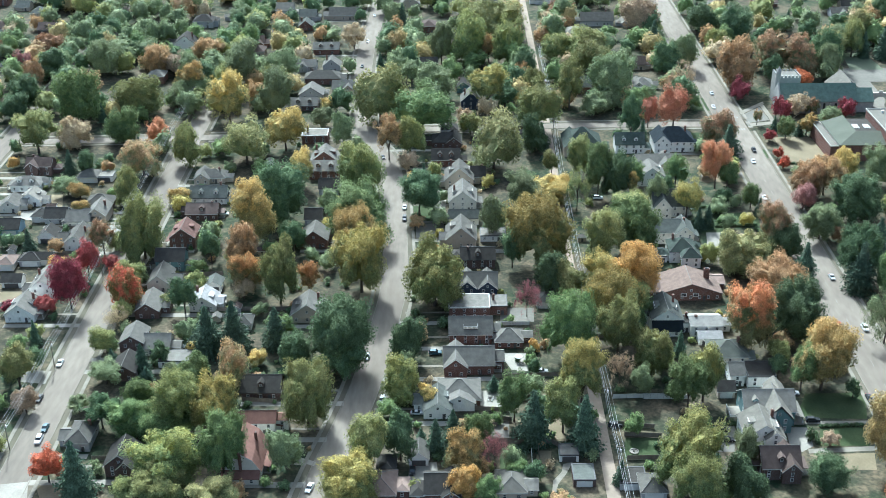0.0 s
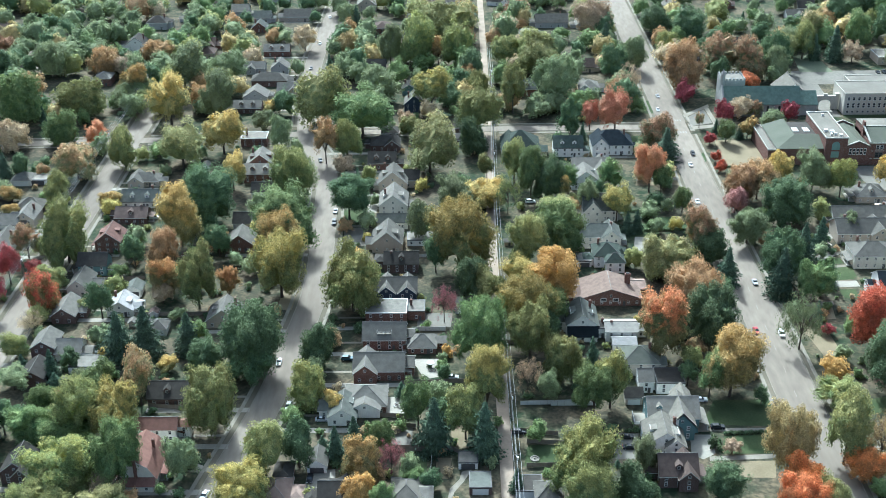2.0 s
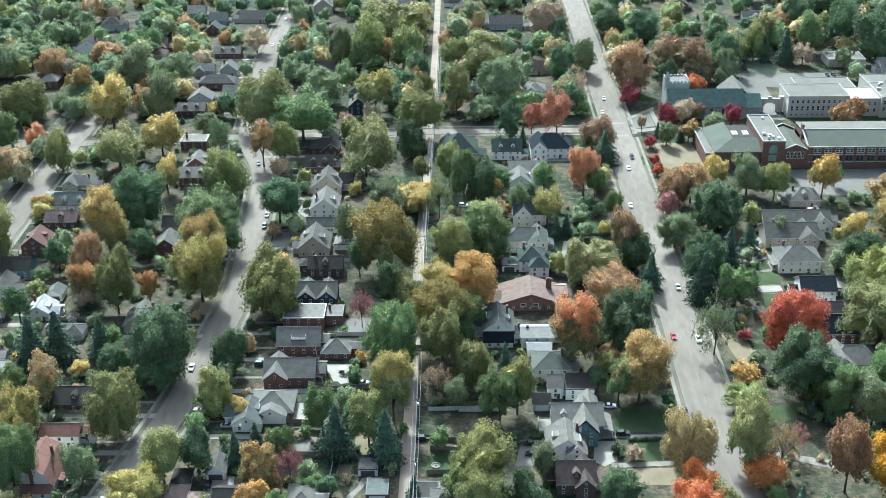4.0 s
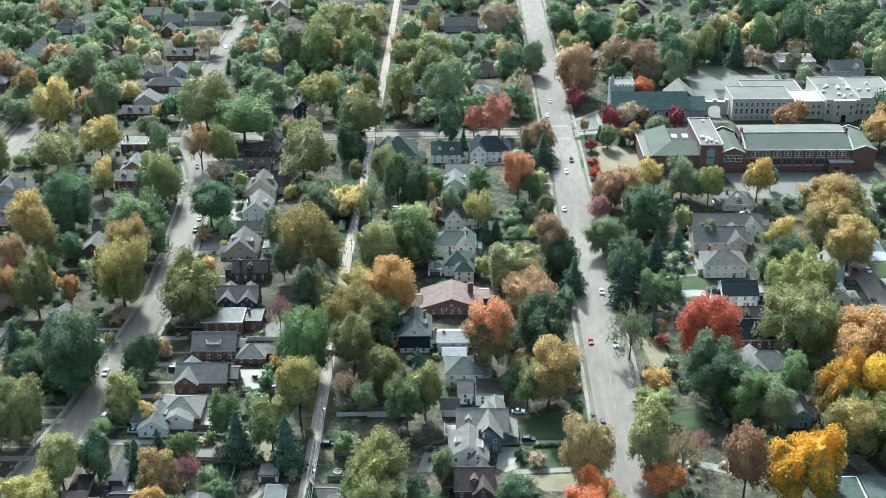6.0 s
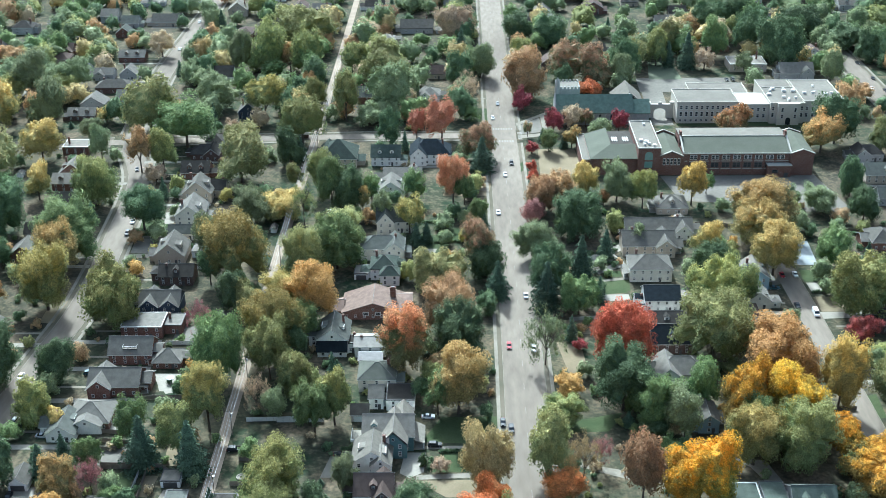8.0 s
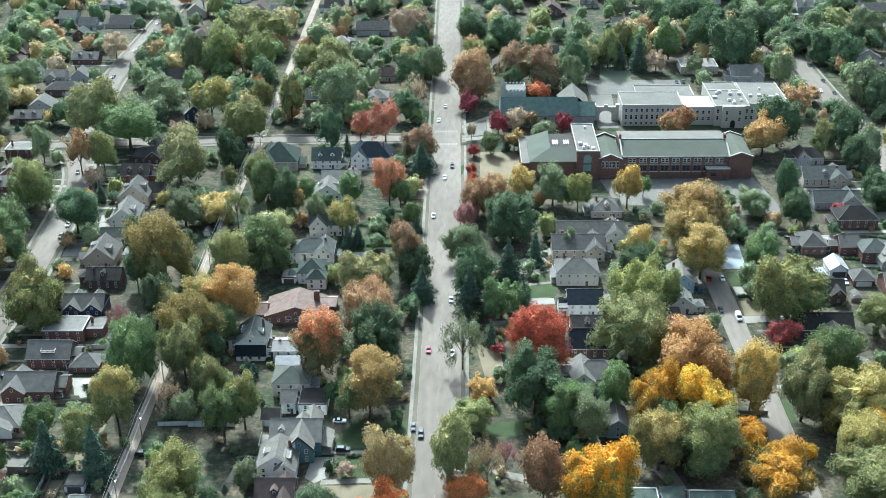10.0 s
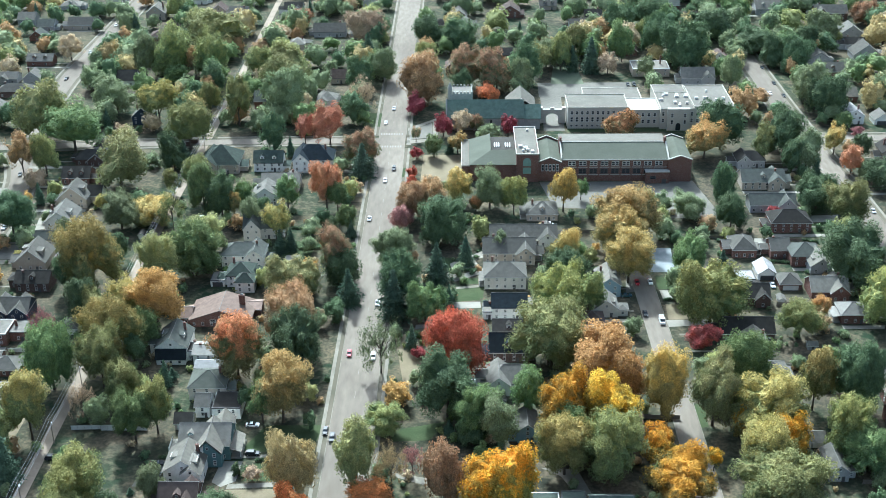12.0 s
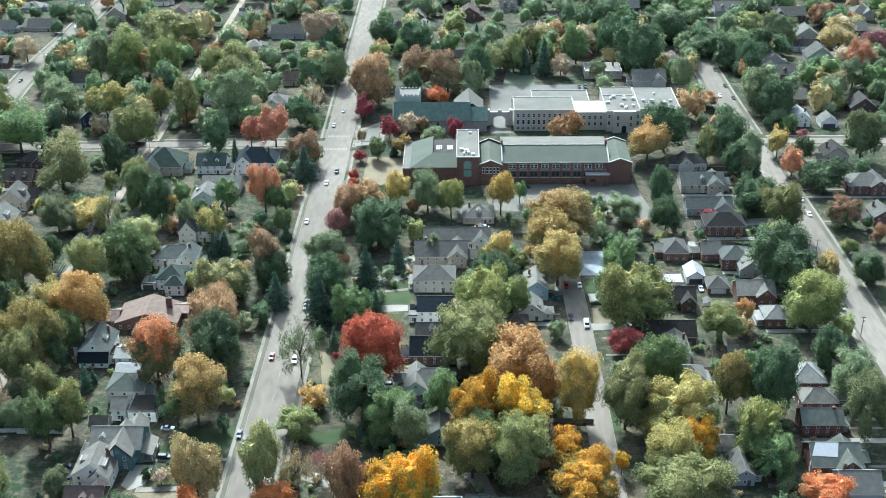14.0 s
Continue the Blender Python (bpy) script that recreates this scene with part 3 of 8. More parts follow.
LOOK = {
    "green": "leafy tree with a full green crown", "dark": "dense tree with a dark green crown", "conifer": "tall dark green conifer with drooping boughs",
    "grey": "tree with a soft grey-green crown", "palegreen": "broad tree with a pale green crown", "olive": "tree turning from green to olive",
    "paleolive": "tree with a pale yellowing olive crown", "yellowgreen": "tree with a bright yellow-green crown", "goldolive": "large tree with a golden olive crown",
    "gold": "autumn tree with a dull gold crown", "yellow": "autumn tree with brilliant yellow leaves", "orange": "autumn tree with orange leaves",
    "yellowtop": "autumn tree with a bright yellow top over olive leaves", "paleyellow": "autumn tree with thin pale yellow leaves", "amber": "broad autumn tree with a soft amber-brown crown",
    "tangoldbare": "half-bare autumn tree with feathery tan leaves",
    "tangold": "autumn tree with a feathery tan-gold crown", "tan": "autumn tree with a thin brown crown", "rust": "autumn tree with rust-coloured leaves",
    "rustgreen": "green tree with rust-coloured patches", "salmon": "autumn tree with a dusty salmon-red crown", "redorange": "autumn tree with fiery red and orange leaves",
    "red": "autumn maple with a bright red crown", "redgreen": "tree half turned from green to red", "crimson": "small tree with a dark crimson crown",
    "plum": "tree with plum-coloured leaves", "fierytop": "autumn tree with an orange-red top over green leaves", "bareolive": "half-bare tree with thin olive leaves", "baregreen": "half-bare tree with thin grey-green leaves",
    "plumbare": "nearly bare tree with a few plum leaves", "bare": "nearly bare tree with thin brown twigs",
}
tree_count = 0
PLACED_T = []


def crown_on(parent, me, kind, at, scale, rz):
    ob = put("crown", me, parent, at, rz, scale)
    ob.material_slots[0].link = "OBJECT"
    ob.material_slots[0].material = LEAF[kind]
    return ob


def tree(x, y, r, v, clear, kind, far=False):
    """A tree at (x, y): crown of radius r and half height v, whose underside is clear above the ground."""
    global tree_count
    tree_count += 1
    PLACED_T.append((x, y, r))
    k = tree_count
    rz = k * 2.399
    if clear < 0.15 and kind != "conifer":
        ob = thing("shrub", x, y, 0, 0, LOOK[kind].replace("tree", "shrub").replace("maple", "shrub") + " in a yard", "shrub")
        crown_on(ob, SHRUBS[k % 3], kind, (0, 0, v * 0.75), (r, r, v), rz)
        s = Solid()
        tube(s, (0, 0, 0), (0, 0, v * 0.7), 0.12, 0.06, 5)
        part("stem", s, BARK, ob)
        return ob
    ob = thing("conifer" if kind == "conifer" else "tree", x, y, 0, 0, LOOK[kind], "tree")
    if kind == "conifer":
        crown_on(ob, CONES[k % 3], kind, (0, 0, clear), (r, r, 2 * v), rz)
        put("trunk", TRUNKS[0], ob, (0, 0, 0), rz, (v * 1.0, v * 1.0, v * 1.6))
        return ob
    bare = "bare" in kind
    if bare:
        crown_on(ob, SPARSE[k % 3], kind, (0, 0, clear + v), (r, r, v), rz)
        put("trunk", BARES[k % 3], ob, (0, 0, 0), rz, (r * 2.4, r * 2.4, (clear + 2 * v) * 1.05))
    else:
        crown_on(ob, (FARS[k % 5] if r < 3.2 or (r < 7.0 and (far or y > 690 or (y > 540 and r < 5.8))) else (BIGS[k % 8] if r > 6.6 and y < 520 else CROWNS[k % 8])), kind, (0, 0, clear + v), (r * (1.03 + 0.13 * math.sin(k * 1.7)), r * (1.03 - 0.1 * math.sin(k * 1.7)), v * 1.03), rz)
        if not (far and y > 640):
            put("trunk", TRUNKS[k % 4], ob, (0, 0, 0), rz, (r * 1.2 + 1.5, r * 1.2 + 1.5, clear + 1.5 * v))
    return ob


class Woods:
    """Trees past counting, gathered into one mesh: crowns of far trees in all their colours, greyed there for haze."""

    def __init__(self):
        self.v, self.f, self.m, self.n = [], [], [], 0
        self.kinds = sorted(set(KINDS + HAZY_KINDS + ["tan"]))
        self.base = []
        for me in FARS[:4] + SHRUBS + CONES + THIN:
            co = np.empty(len(me.vertices) * 3)
            me.vertices.foreach_get("co", co)
            self.base.append((co.reshape(-1, 3), [tuple(p.vertices) for p in me.polygons]))

    def add(self, x, y, r, v, clear, kind):
        PLACED_T.append((x, y, r))
        k = len(PLACED_T)
        which = 7 + k % 3 if kind == "conifer" else (4 + k % 3 if r < 2.4 else ((10 + k % 4 if y > 690 else k % 4) if r > 6.6 else (10 + k % 4 if y > 560 or r < 2.9 or (k % 3 and y > 430) else k % 4)))
        co, faces = self.base[which]
        a = k * 2.399
        c, s = math.cos(a), math.sin(a)
        q = co @ np.array([[c, s, 0], [-s, c, 0], [0, 0, 1]]) * (r, r, 2 * v if kind == "conifer" else v)
        q = q + (x, y, clear if kind == "conifer" else (clear + v if clear else v * 0.75))
        self.v.append(q)
        self.f += [tuple(i + self.n for i in f) for f in faces]
        self.m += [self.kinds.index(kind)] * len(faces)
        self.n += len(q)

    def build(self, name, label, category):
        me = bpy.data.meshes.new(name)
        me.from_pydata(np.concatenate(self.v), [], self.f)
        for kind in self.kinds:
            me.materials.append(LEAF[kind])
        me.polygons.foreach_set("material_index", self.m)
        me.polygons.foreach_set("use_smooth", [True] * len(self.m))
        me.update()
        return tagged(put(name, me), label, category, kind="stuff")


KINDS = ["dark"] * 8 + ["green"] * 5 + ["grey"] * 7 + ["olive"] * 5 + ["conifer"] * 3 + ["rustgreen"] * 3 + ["paleolive", "goldolive", "rust", "amber"]
# far list leans to grey and muted kinds: haze put into the leaf colours
HAZY_KINDS = ["grey"] * 9 + ["dark"] * 5 + ["green"] * 3 + ["olive"] * 2 + ["tangold", "tangold", "rustgreen", "tan", "conifer", "rust"]


# ---- houses ----
def unit_window(glazed):
    """A window of 1 by 1: one frame with two sashes; glazed: with its glass in the same mesh, for far houses."""
    xs, zs = (-0.5, -0.4, 0.4, 0.5), (-0.5, -0.41, -0.03, 0.03, 0.41, 0.5)
    s = Solid()
    v = [(x, y, z) for y in (-0.07, 0.02) for z in zs for x in xs]

    def at(i, j, b):
        return b * 24 + j * 4 + i

    faces, mats = [], []
    for j in range(5):
        for i in range(3):
            hole = i == 1 and j in (1, 3)
            b = 1 if hole else 0
            if not hole or glazed:
                faces.append((at(i, j, b), at(i + 1, j, b), at(i + 1, j + 1, b), at(i, j + 1, b)))
                mats.append(1 if hole else 0)
            if hole:
                ring4 = [(i, j), (i + 1, j), (i + 1, j + 1), (i, j + 1)]
                for (p, q), (r, t) in zip(ring4, ring4[1:] + ring4[:1]):
                    faces.append((at(p, q, 0), at(p, q, 1), at(r, t, 1), at(r, t, 0)))
                    mats.append(0)
    for j in range(5):
        for i in (0, 3):
            faces.append((at(i, j, 0), at(i, j + 1, 0), at(i, j + 1, 1), at(i, j, 1)))
            mats.append(0)
    for i in range(3):
        for j in (0, 5):
            faces.append((at(i, j, 0), at(i + 1, j, 0), at(i + 1, j, 1), at(i, j, 1)))
            mats.append(0)
    s.v, s.f, s.i = v, faces, mats
    return s.mesh("window", TRIM, GLASS) if glazed else s.mesh("window", TRIM)


WIN, FAR_WIN = unit_window(False), unit_window(True)
PANE = Solid().box(-0.41, -0.02, -0.42, 0.41, 0.015, 0.42).mesh("pane", GLASS)


def window(parent, x, y, z, w, h, rz=0.0, far=False):
    if far:
        return put("window", FAR_WIN, parent, (x, y, z), rz, (w, 1, h))
    ob = put("window", WIN, parent, (x, y, z), rz, (w, 1, h))
    put("pane", PANE, ob)
    return ob


def roof_faces(kind, w, d, h, rise, over=0.45):
    """Roof plates as outlines, and the gables' outlines, for a body w by d and h high."""
    x, y = w / 2 + over, d / 2 + over
    drop = rise * over / (w / 2 if kind == "gy" else d / 2)
    e, t = h - drop, h + rise
    if kind == "gy":
        return [[(-x, -y, e), (0, -y, t), (0, y, t), (-x, y, e)], [(x, y, e), (0, y, t), (0, -y, t), (x, -y, e)]], [[(-w / 2, s * d / 2, h), (w / 2, s * d / 2, h), (0, s * d / 2, t)] for s in (-1, 1)]
    if kind == "gx":
        return [[(-x, -y, e), (x, -y, e), (x, 0, t), (-x, 0, t)], [(x, y, e), (-x, y, e), (-x, 0, t), (x, 0, t)]], [[(s * w / 2, -d / 2, h), (s * w / 2, d / 2, h), (s * w / 2, 0, t)] for s in (-1, 1)]
    if kind == "hip":
        m = min(w, d) / 2 + over
        e = h - rise * over / (min(w, d) / 2)
        if w >= d:
            a, b = (-x + m, 0, t), (x - m, 0, t)
            return [[(-x, -y, e), (x, -y, e), b, a], [(x, y, e), (-x, y, e), a, b], [(-x, y, e), (-x, -y, e), a], [(x, -y, e), (x, y, e), b]], []
        a, b = (0, -y + m, t), (0, y - m, t)
        return [[(-x, -y, e), (x, -y, e), a], [(x, y, e), (-x, y, e), b], [(-x, y, e), (-x, -y, e), a, b], [(x, -y, e), (x, y, e), b, a]], []
    if kind == "gamb":
        k, kz = w * 0.32, h + rise * 0.62
        t = h + rise
        x = w / 2 + 0.5
        return [[(-x, -y, h - 0.3), (-k, -y, kz), (-k, y, kz), (-x, y, h - 0.3)], [(-k, -y, kz), (0, -y, t), (0, y, t), (-k, y, kz)],
                [(0, -y, t), (k, -y, kz), (k, y, kz), (0, y, t)], [(k, -y, kz), (x, -y, h - 0.3), (x, y, h - 0.3), (k, y, kz)]], \
               [[(-w / 2, s * d / 2, h), (w / 2, s * d / 2, h), (k, s * d / 2, kz), (0, s * d / 2, t), (-k, s * d / 2, kz)] for s in (-1, 1)]
    return [], []


def wing(parent, cx, cy, w, d, h, kind, roof, wall, pitch=0.62, trim=True, panes=True, far=False, lite=False):
    """A block with its walls, roof, rake boards and windows, as parts of the house."""
    short = w if kind in ("gy", "gamb") else (d if kind == "gx" else min(w, d))
    rise = short / 2 * (pitch if kind != "gamb" else 1.1)
    s = Solid()
    s.box(-w / 2, -d / 2, -0.3, w / 2, d / 2, h)
    plates, gables = roof_faces(kind, w, d, h, rise)
    for g in gables:
        n = len(g)
        into = (0, 0.25 if g[0][1] < 0 else -0.25, 0) if kind in ("gy", "gamb") else (0.25 if g[0][0] < 0 else -0.25, 0, 0)
        s.poly(list(g) + [tuple(a + b for a, b in zip(p, into)) for p in g], [tuple(range(n)), tuple(range(2 * n - 1, n - 1, -1))])
    part("wall", s, WALL[wall], parent, at=(cx, cy, 0))
    if kind == "flat":
        r = Solid().box(-w / 2 + 0.25, -d / 2 + 0.25, h, w / 2 - 0.25, d / 2 - 0.25, h + 0.08)
        part("roof", r, ROOF[roof], parent, at=(cx, cy, 0))
        p = Solid()
        for q in ((-w / 2 - 0.06, -d / 2 - 0.06, w / 2 + 0.06, -d / 2 + 0.25), (-w / 2 - 0.06, d / 2 - 0.25, w / 2 + 0.06, d / 2 + 0.06), (-w / 2 - 0.06, -d / 2 + 0.25, -w / 2 + 0.25, d / 2 - 0.25), (w / 2 - 0.25, -d / 2 + 0.25, w / 2 + 0.06, d / 2 - 0.25)):
            p.box(q[0], q[1], h - 0.25, q[2], q[3], h + 0.22)
        part("parapet", p, TRIM if w * d > 120 else DARKTRIM, parent, at=(cx, cy, 0))
    else:
        r = Solid()
        for q in plates:
            r.slab([(a, b, c + 0.22) for a, b, c in q], 0.26, 0, 1)
        top_plate = put("roof", r.mesh("roof", ROOF[roof], TRIM if trim else DARKTRIM), parent, (cx, cy, 0))
        if parent.location.y < 520 and short > 6:
            x, y, t = w / 2 + 0.45, d / 2 + 0.45, h + rise + 0.24
            if kind == "gy":
                lines = [((0, -y, t), (0, y, t))]
            elif kind == "gx":
                lines = [((-x, 0, t), (x, 0, t))]
            elif kind == "hip":
                m, e = min(x, y), h - rise * 0.45 / (short / 2) + 0.24
                a, b = ((-x + m, 0, t), (x - m, 0, t)) if w >= d else ((0, -y + m, t), (0, y - m, t))
                lines = [(a, b), ((-x, -y, e), a), ((x, -y, e), b if w >= d else a), ((x, y, e), b), ((-x, y, e), a if w >= d else b)]
            else:
                lines = []
            caps = Solid()
            for a, b in lines:
                if (Vector(a) - Vector(b)).length > 0.3:
                    tube(caps, a, b, 0.1, 0.1, 5)
            if lines:
                part("ridge_cap", caps, RIDGE, top_plate)
    if panes:
        rows = [1.5] if h < 4.4 else [1.5, h - 1.25]
        for z in rows:
            n = max(1, int(w / (5.5 if parent.location.y > 640 else 3.4)))
            for k in range(n):
                window(parent, cx - w / 2 + w * (k + 0.5) / n, cy - d / 2 - 0.02, z, 1.0, 1.45, 0.0, far)
        for sd in (-1, 1):
            if far:
                break
            for z in rows:
                n = max(1, int(d / 5))
                for k in range(n):
                    window(parent, cx + sd * (w / 2 + 0.02), cy - d / 2 + d * (k + 0.5) / n, z, 1.0, 1.45, radians(90 * sd))
        if kind in ("gy", "gamb") and rise > 1.8:
            window(parent, cx, cy - d / 2 - 0.02, h + rise * 0.3, 0.9, 1.1)
    return rise


def chimney(parent, x, y, top, wall="b"):
    s = Solid()
    s.box(-0.45, -0.35, 0, 0.45, 0.35, top - 0.25).box(-0.55, -0.45, top - 0.25, 0.55, 0.45, top)
    ob = part("chimney", s, WALL[wall], parent, "brick chimney", (x, y, 0))
    if parent.location.y < 520:
        p = Solid()
        tube(p, (0, 0, top), (0, 0, top + 0.4), 0.18, 0.15, 6)
        part("flue", p, WALL["tn"], ob)


def dormer(parent, x, y, z, roof, wall, w=2.0):
    s = Solid()
    s.box(-w / 2, 0, -0.2, w / 2, 2.4, 1.3)
    s.poly([(-w / 2, 0, 1.3), (w / 2, 0, 1.3), (0, 0, 2.1), (-w / 2, 0.2, 1.3), (w / 2, 0.2, 1.3), (0, 0.2, 2.1)], [(0, 1, 2), (5, 4, 3)])
    ob = part("dormer", s, WALL[wall], parent, at=(x, y, z))
    r = Solid()
    k = w / 2 + 0.25
    r.slab([(-k, -0.25, 1.25), (0, -0.25, 2.25), (0, 2.9, 2.25), (-k, 2.9, 1.25)], 0.14).slab([(0, -0.25, 2.25), (k, -0.25, 1.25), (k, 2.9, 1.25), (0, 2.9, 2.25)], 0.14)
    part("roof", r, ROOF[roof], ob)
    put("window", WIN, ob, (0, -0.02, 0.6), 0, (0.95, 1, 1.05))
    put("pane", PANE, ob, (0, -0.025, 0.6), 0, (0.95, 1, 1.05))


def side_dormer(parent, sd, w, h, rise, y, dw, roof, wall):
    """A dormer with a lean-to roof on a slope that falls sideways."""
    slope = rise / (w / 2)
    x0, x1 = w * 0.36, w * 0.12
    z0, z1 = h + slope * (w / 2 - x0), h + slope * (w / 2 - x1)
    top = z1 - 0.25
    s = Solid().box(-sd * 0 + min(0, -sd * (x0 - x1)), -dw / 2, z0 - 0.3, max(0, -sd * (x0 - x1)), dw / 2, top - 0.35)
    ob = part("dormer", s, WALL[wall], parent, at=(sd * x0, y, 0))
    q = [(sd * 0.3, -dw / 2 - 0.2, top - 0.42), (sd * 0.3, dw / 2 + 0.2, top - 0.42), (-sd * (x0 - x1 + 0.2), dw / 2 + 0.2, top + 0.12), (-sd * (x0 - x1 + 0.2), -dw / 2 - 0.2, top + 0.12)]
    part("roof", Solid().slab(q if sd > 0 else q[::-1], 0.14), ROOF[roof], ob)


ROOF_WORDS = {"g": "grey shingle", "lg": "pale grey shingle", "dg": "charcoal shingle", "br": "brown shingle", "brr": "red-brown shingle", "red": "red shingle", "pink": "faded pink shingle",
              "slate": "slate-grey", "teal": "green-grey", "tealg": "green-grey slate", "nv": "navy shingle", "plum": "plum-brown", "w": "bright white", "lg2": "bleached grey shingle"}
WALL_WORDS = {"w": "white clapboard", "c": "cream stucco", "gr": "grey clapboard", "tn": "tan clapboard", "bl": "blue-grey clapboard", "t": "teal clapboard", "nv": "navy clapboard", "b": "red brick", "db": "dark brick"}
SHAPE_WORDS = {"gy": "gable roof", "gx": "side-gable roof", "hip": "hipped roof", "flat": "flat roof", "gamb": "gambrel roof"}
house_count = 0
PLACED_H = []


def house(x, y, w, d, h, kind, roof, wall, opts="", pitch=0.0, rz=0.0):
    """A house whose near wall's middle stands at (x, y); opts: d = dormers, w1 or w2 = a cross gable left or right, ch = chimney, p1 or p2 = a porch."""
    global house_count
    house_count += 1
    rs = random.Random(house_count * 7 + 3)
    small = w * d < 85 and h < 3.3
    name = "garage" if small else "house"
    ob = thing(name, x, y + d / 2, 0, radians(rz), f"{WALL_WORDS[wall]} {name} with a {ROOF_WORDS[roof]} {SHAPE_WORDS[kind]}", name)
    pitch = pitch or (rs.uniform(0.62, 0.82) if kind in ("gx", "gy") else rs.uniform(0.52, 0.68))
    if "hall" in opts:
        pitch = 0.34
    PLACED_H.append((x, y, w, d, h))
    if not small and kind in ("gx", "hip") and w > 10.5 and not opts and rs.random() < 0.6:
        opts = rs.choice(("w1", "w2", "d1", "d2"))
    rise = wing(ob, 0, 0, w, d, h, kind, roof, wall, pitch, rs.random() < 0.85, not small, y > 380)
    top = h + rise
    if small:
        s = Solid().box(-w * 0.36, -0.05, 0, w * 0.36, 0.02, 2.15)
        part("garage_door", s, TRIM if wall != "w" else DARKTRIM, ob, at=(0, -d / 2 - 0.02, 0))
    else:
        s = Solid().box(-0.5, -0.06, 0, 0.5, 0.02, 2.1)
        part("door", s, DARKTRIM, ob, at=(w * 0.22, -d / 2 - 0.03, 0))
    if "d1" in opts or "d2" in opts:
        n = 2 if "d2" in opts else 1
        slope = rise / (d / 2)
        for k in range(n):
            dormer(ob, (k - (n - 1) / 2) * w * 0.42, -d / 2 + d * 0.14, h + slope * d * 0.14 + 0.1, roof, wall)
    if "w1" in opts or "w2" in opts:
        sd = -1 if "w1" in opts else 1
        ww = min(w * 0.5, 8.0)
        wing(ob, sd * (w / 2 - ww / 2 - 0.15), -1.2, ww, d + 1.2, h + 0.12, "gy", "w" if "wt" in opts else roof, wall, 0.85 * pitch / 0.7, True, True, y > 480)
    if "f" in opts.split():
        fd, fh = 2.4, (5.6 if wall == "w" and h > 5 else 3.9)
        part("wall", Solid().box(-w * 0.46, -d / 2 - fd, -0.3, w * 0.46, -d / 2, 2.4), WALL[wall], ob)
        lean = Solid().slab([(-w * 0.5, -d / 2 - fd - 0.4, 2.4), (w * 0.5, -d / 2 - fd - 0.4, 2.4), (w * 0.5, -d / 2 - 0.03, fh), (-w * 0.5, -d / 2 - 0.03, fh)], 0.2)
        part("lean_to_roof", lean, ROOF["nv" if wall == "w" else roof], ob, "dark lean-to roof")
        for k in range(3):
            window(ob, (k - 1) * w * 0.28, -d / 2 - fd - 0.02, 1.3, 1.1, 1.3)
    if "rd" in opts.split():
        slope = rise / (d / 2)
        z = h + slope * 1.4
        deck = part("roof_deck", Solid().box(-2.6, 0, z - 0.6, 2.6, 3.6, z + 0.5), DARKTRIM, ob, "flat deck let into the roof", (0, -d / 2 + 1.2, 0))
        part("deck_floor", Solid().box(-2.5, 0.1, z + 0.5, 2.5, 3.5, z + 0.56), PAVING, deck)
        rail = Solid()
        for k in range(12):
            rail.box(-2.6 + k * 0.468, 0, z + 0.5, -2.52 + k * 0.468, 0.07, z + 1.4)
        rail.box(-2.6, 0, z + 1.4, 2.6, 0.08, z + 1.5).box(-2.6, 0.08, z + 1.4, -2.52, 3.6, z + 1.5).box(2.52, 0.08, z + 1.4, 2.6, 3.6, z + 1.5)
        part("railing", rail, TRIM, deck, "white railing")
    if "tp" in opts.split():
        q = []
        for fx, fy in ((-0.5, 0.42), (0.02, 0.36), (0.08, 0.97), (-0.4, 0.97)):
            q.append((fx * w, -d / 2 + fy * d / 2, h + rise * fy + 0.3))
        part("roof_sheet", Solid().slab(q, 0.05), TRIM, ob, "white repair sheet nailed over the shingles")
    if "fg" in opts.split():
        wing(ob, 0.0, -d / 2 - 0.6, w * 0.72, 3.4, h + 0.05, "gy", roof, "w", 0.55, True, False, True)
        window(ob, 0, -d / 2 - 2.34, h + 0.9, 1.0, 0.9)
    if "px" in opts:
        part("porch_roof", Solid().slab([(w / 2, -d * 0.42, 2.9), (w / 2 + 4.0, -d * 0.42, 2.75), (w / 2 + 4.0, d * 0.1, 2.75), (w / 2, d * 0.1, 2.9)], 0.2), TRIM, ob, "white flat porch roof")
        for yy in (-d * 0.4, d * 0.08):
            part("post", Solid().box(-0.12, -0.12, 0, 0.12, 0.12, 2.7), TRIM, ob, at=(w / 2 + 3.8, yy, 0))
    if not small and kind != "flat" and rs.random() < 0.75:
        sd = rs.choice((-1, 1))
        ew, ed = rs.uniform(2.6, 4.4), d * rs.uniform(0.4, 0.62)
        wing(ob, sd * (w / 2 + ew / 2 - 0.1), rs.uniform(-0.2, 0.2) * d, ew, ed, rs.choice((2.7, 3.0, min(h - 0.4, 4.6))), rs.choice(("gx", "hip", "gx")), roof, wall, 0.5, True, y < 440, True)
    if not small and kind == "gy" and w > 7 and y < 560 and "hall" not in opts and rs.random() < 0.7:
        for sd in (-1, 1):
            side_dormer(ob, sd, w, h, rise, rs.uniform(-0.2, 0.15) * d, rs.uniform(2.2, 4.0), roof, wall)
    if "fh" in opts.split():
        wing(ob, w * 0.24, -d / 2 - 1.6, w * 0.72, 6.4, h - 0.5, "hip", roof, wall, 0.8, True, True, False)
        wing(ob, w * 0.55, 0.6, 4.6, 7.0, h - 0.9, "hip", roof, wall, 0.8, True, False, True)
    if "twin" in opts:
        for sd in (-1, 1):
            wing(ob, sd * w * 0.26, -0.6, w * 0.44, d + 1.0, h + 0.1, "gy", roof, wall, 0.85, True, True, False)
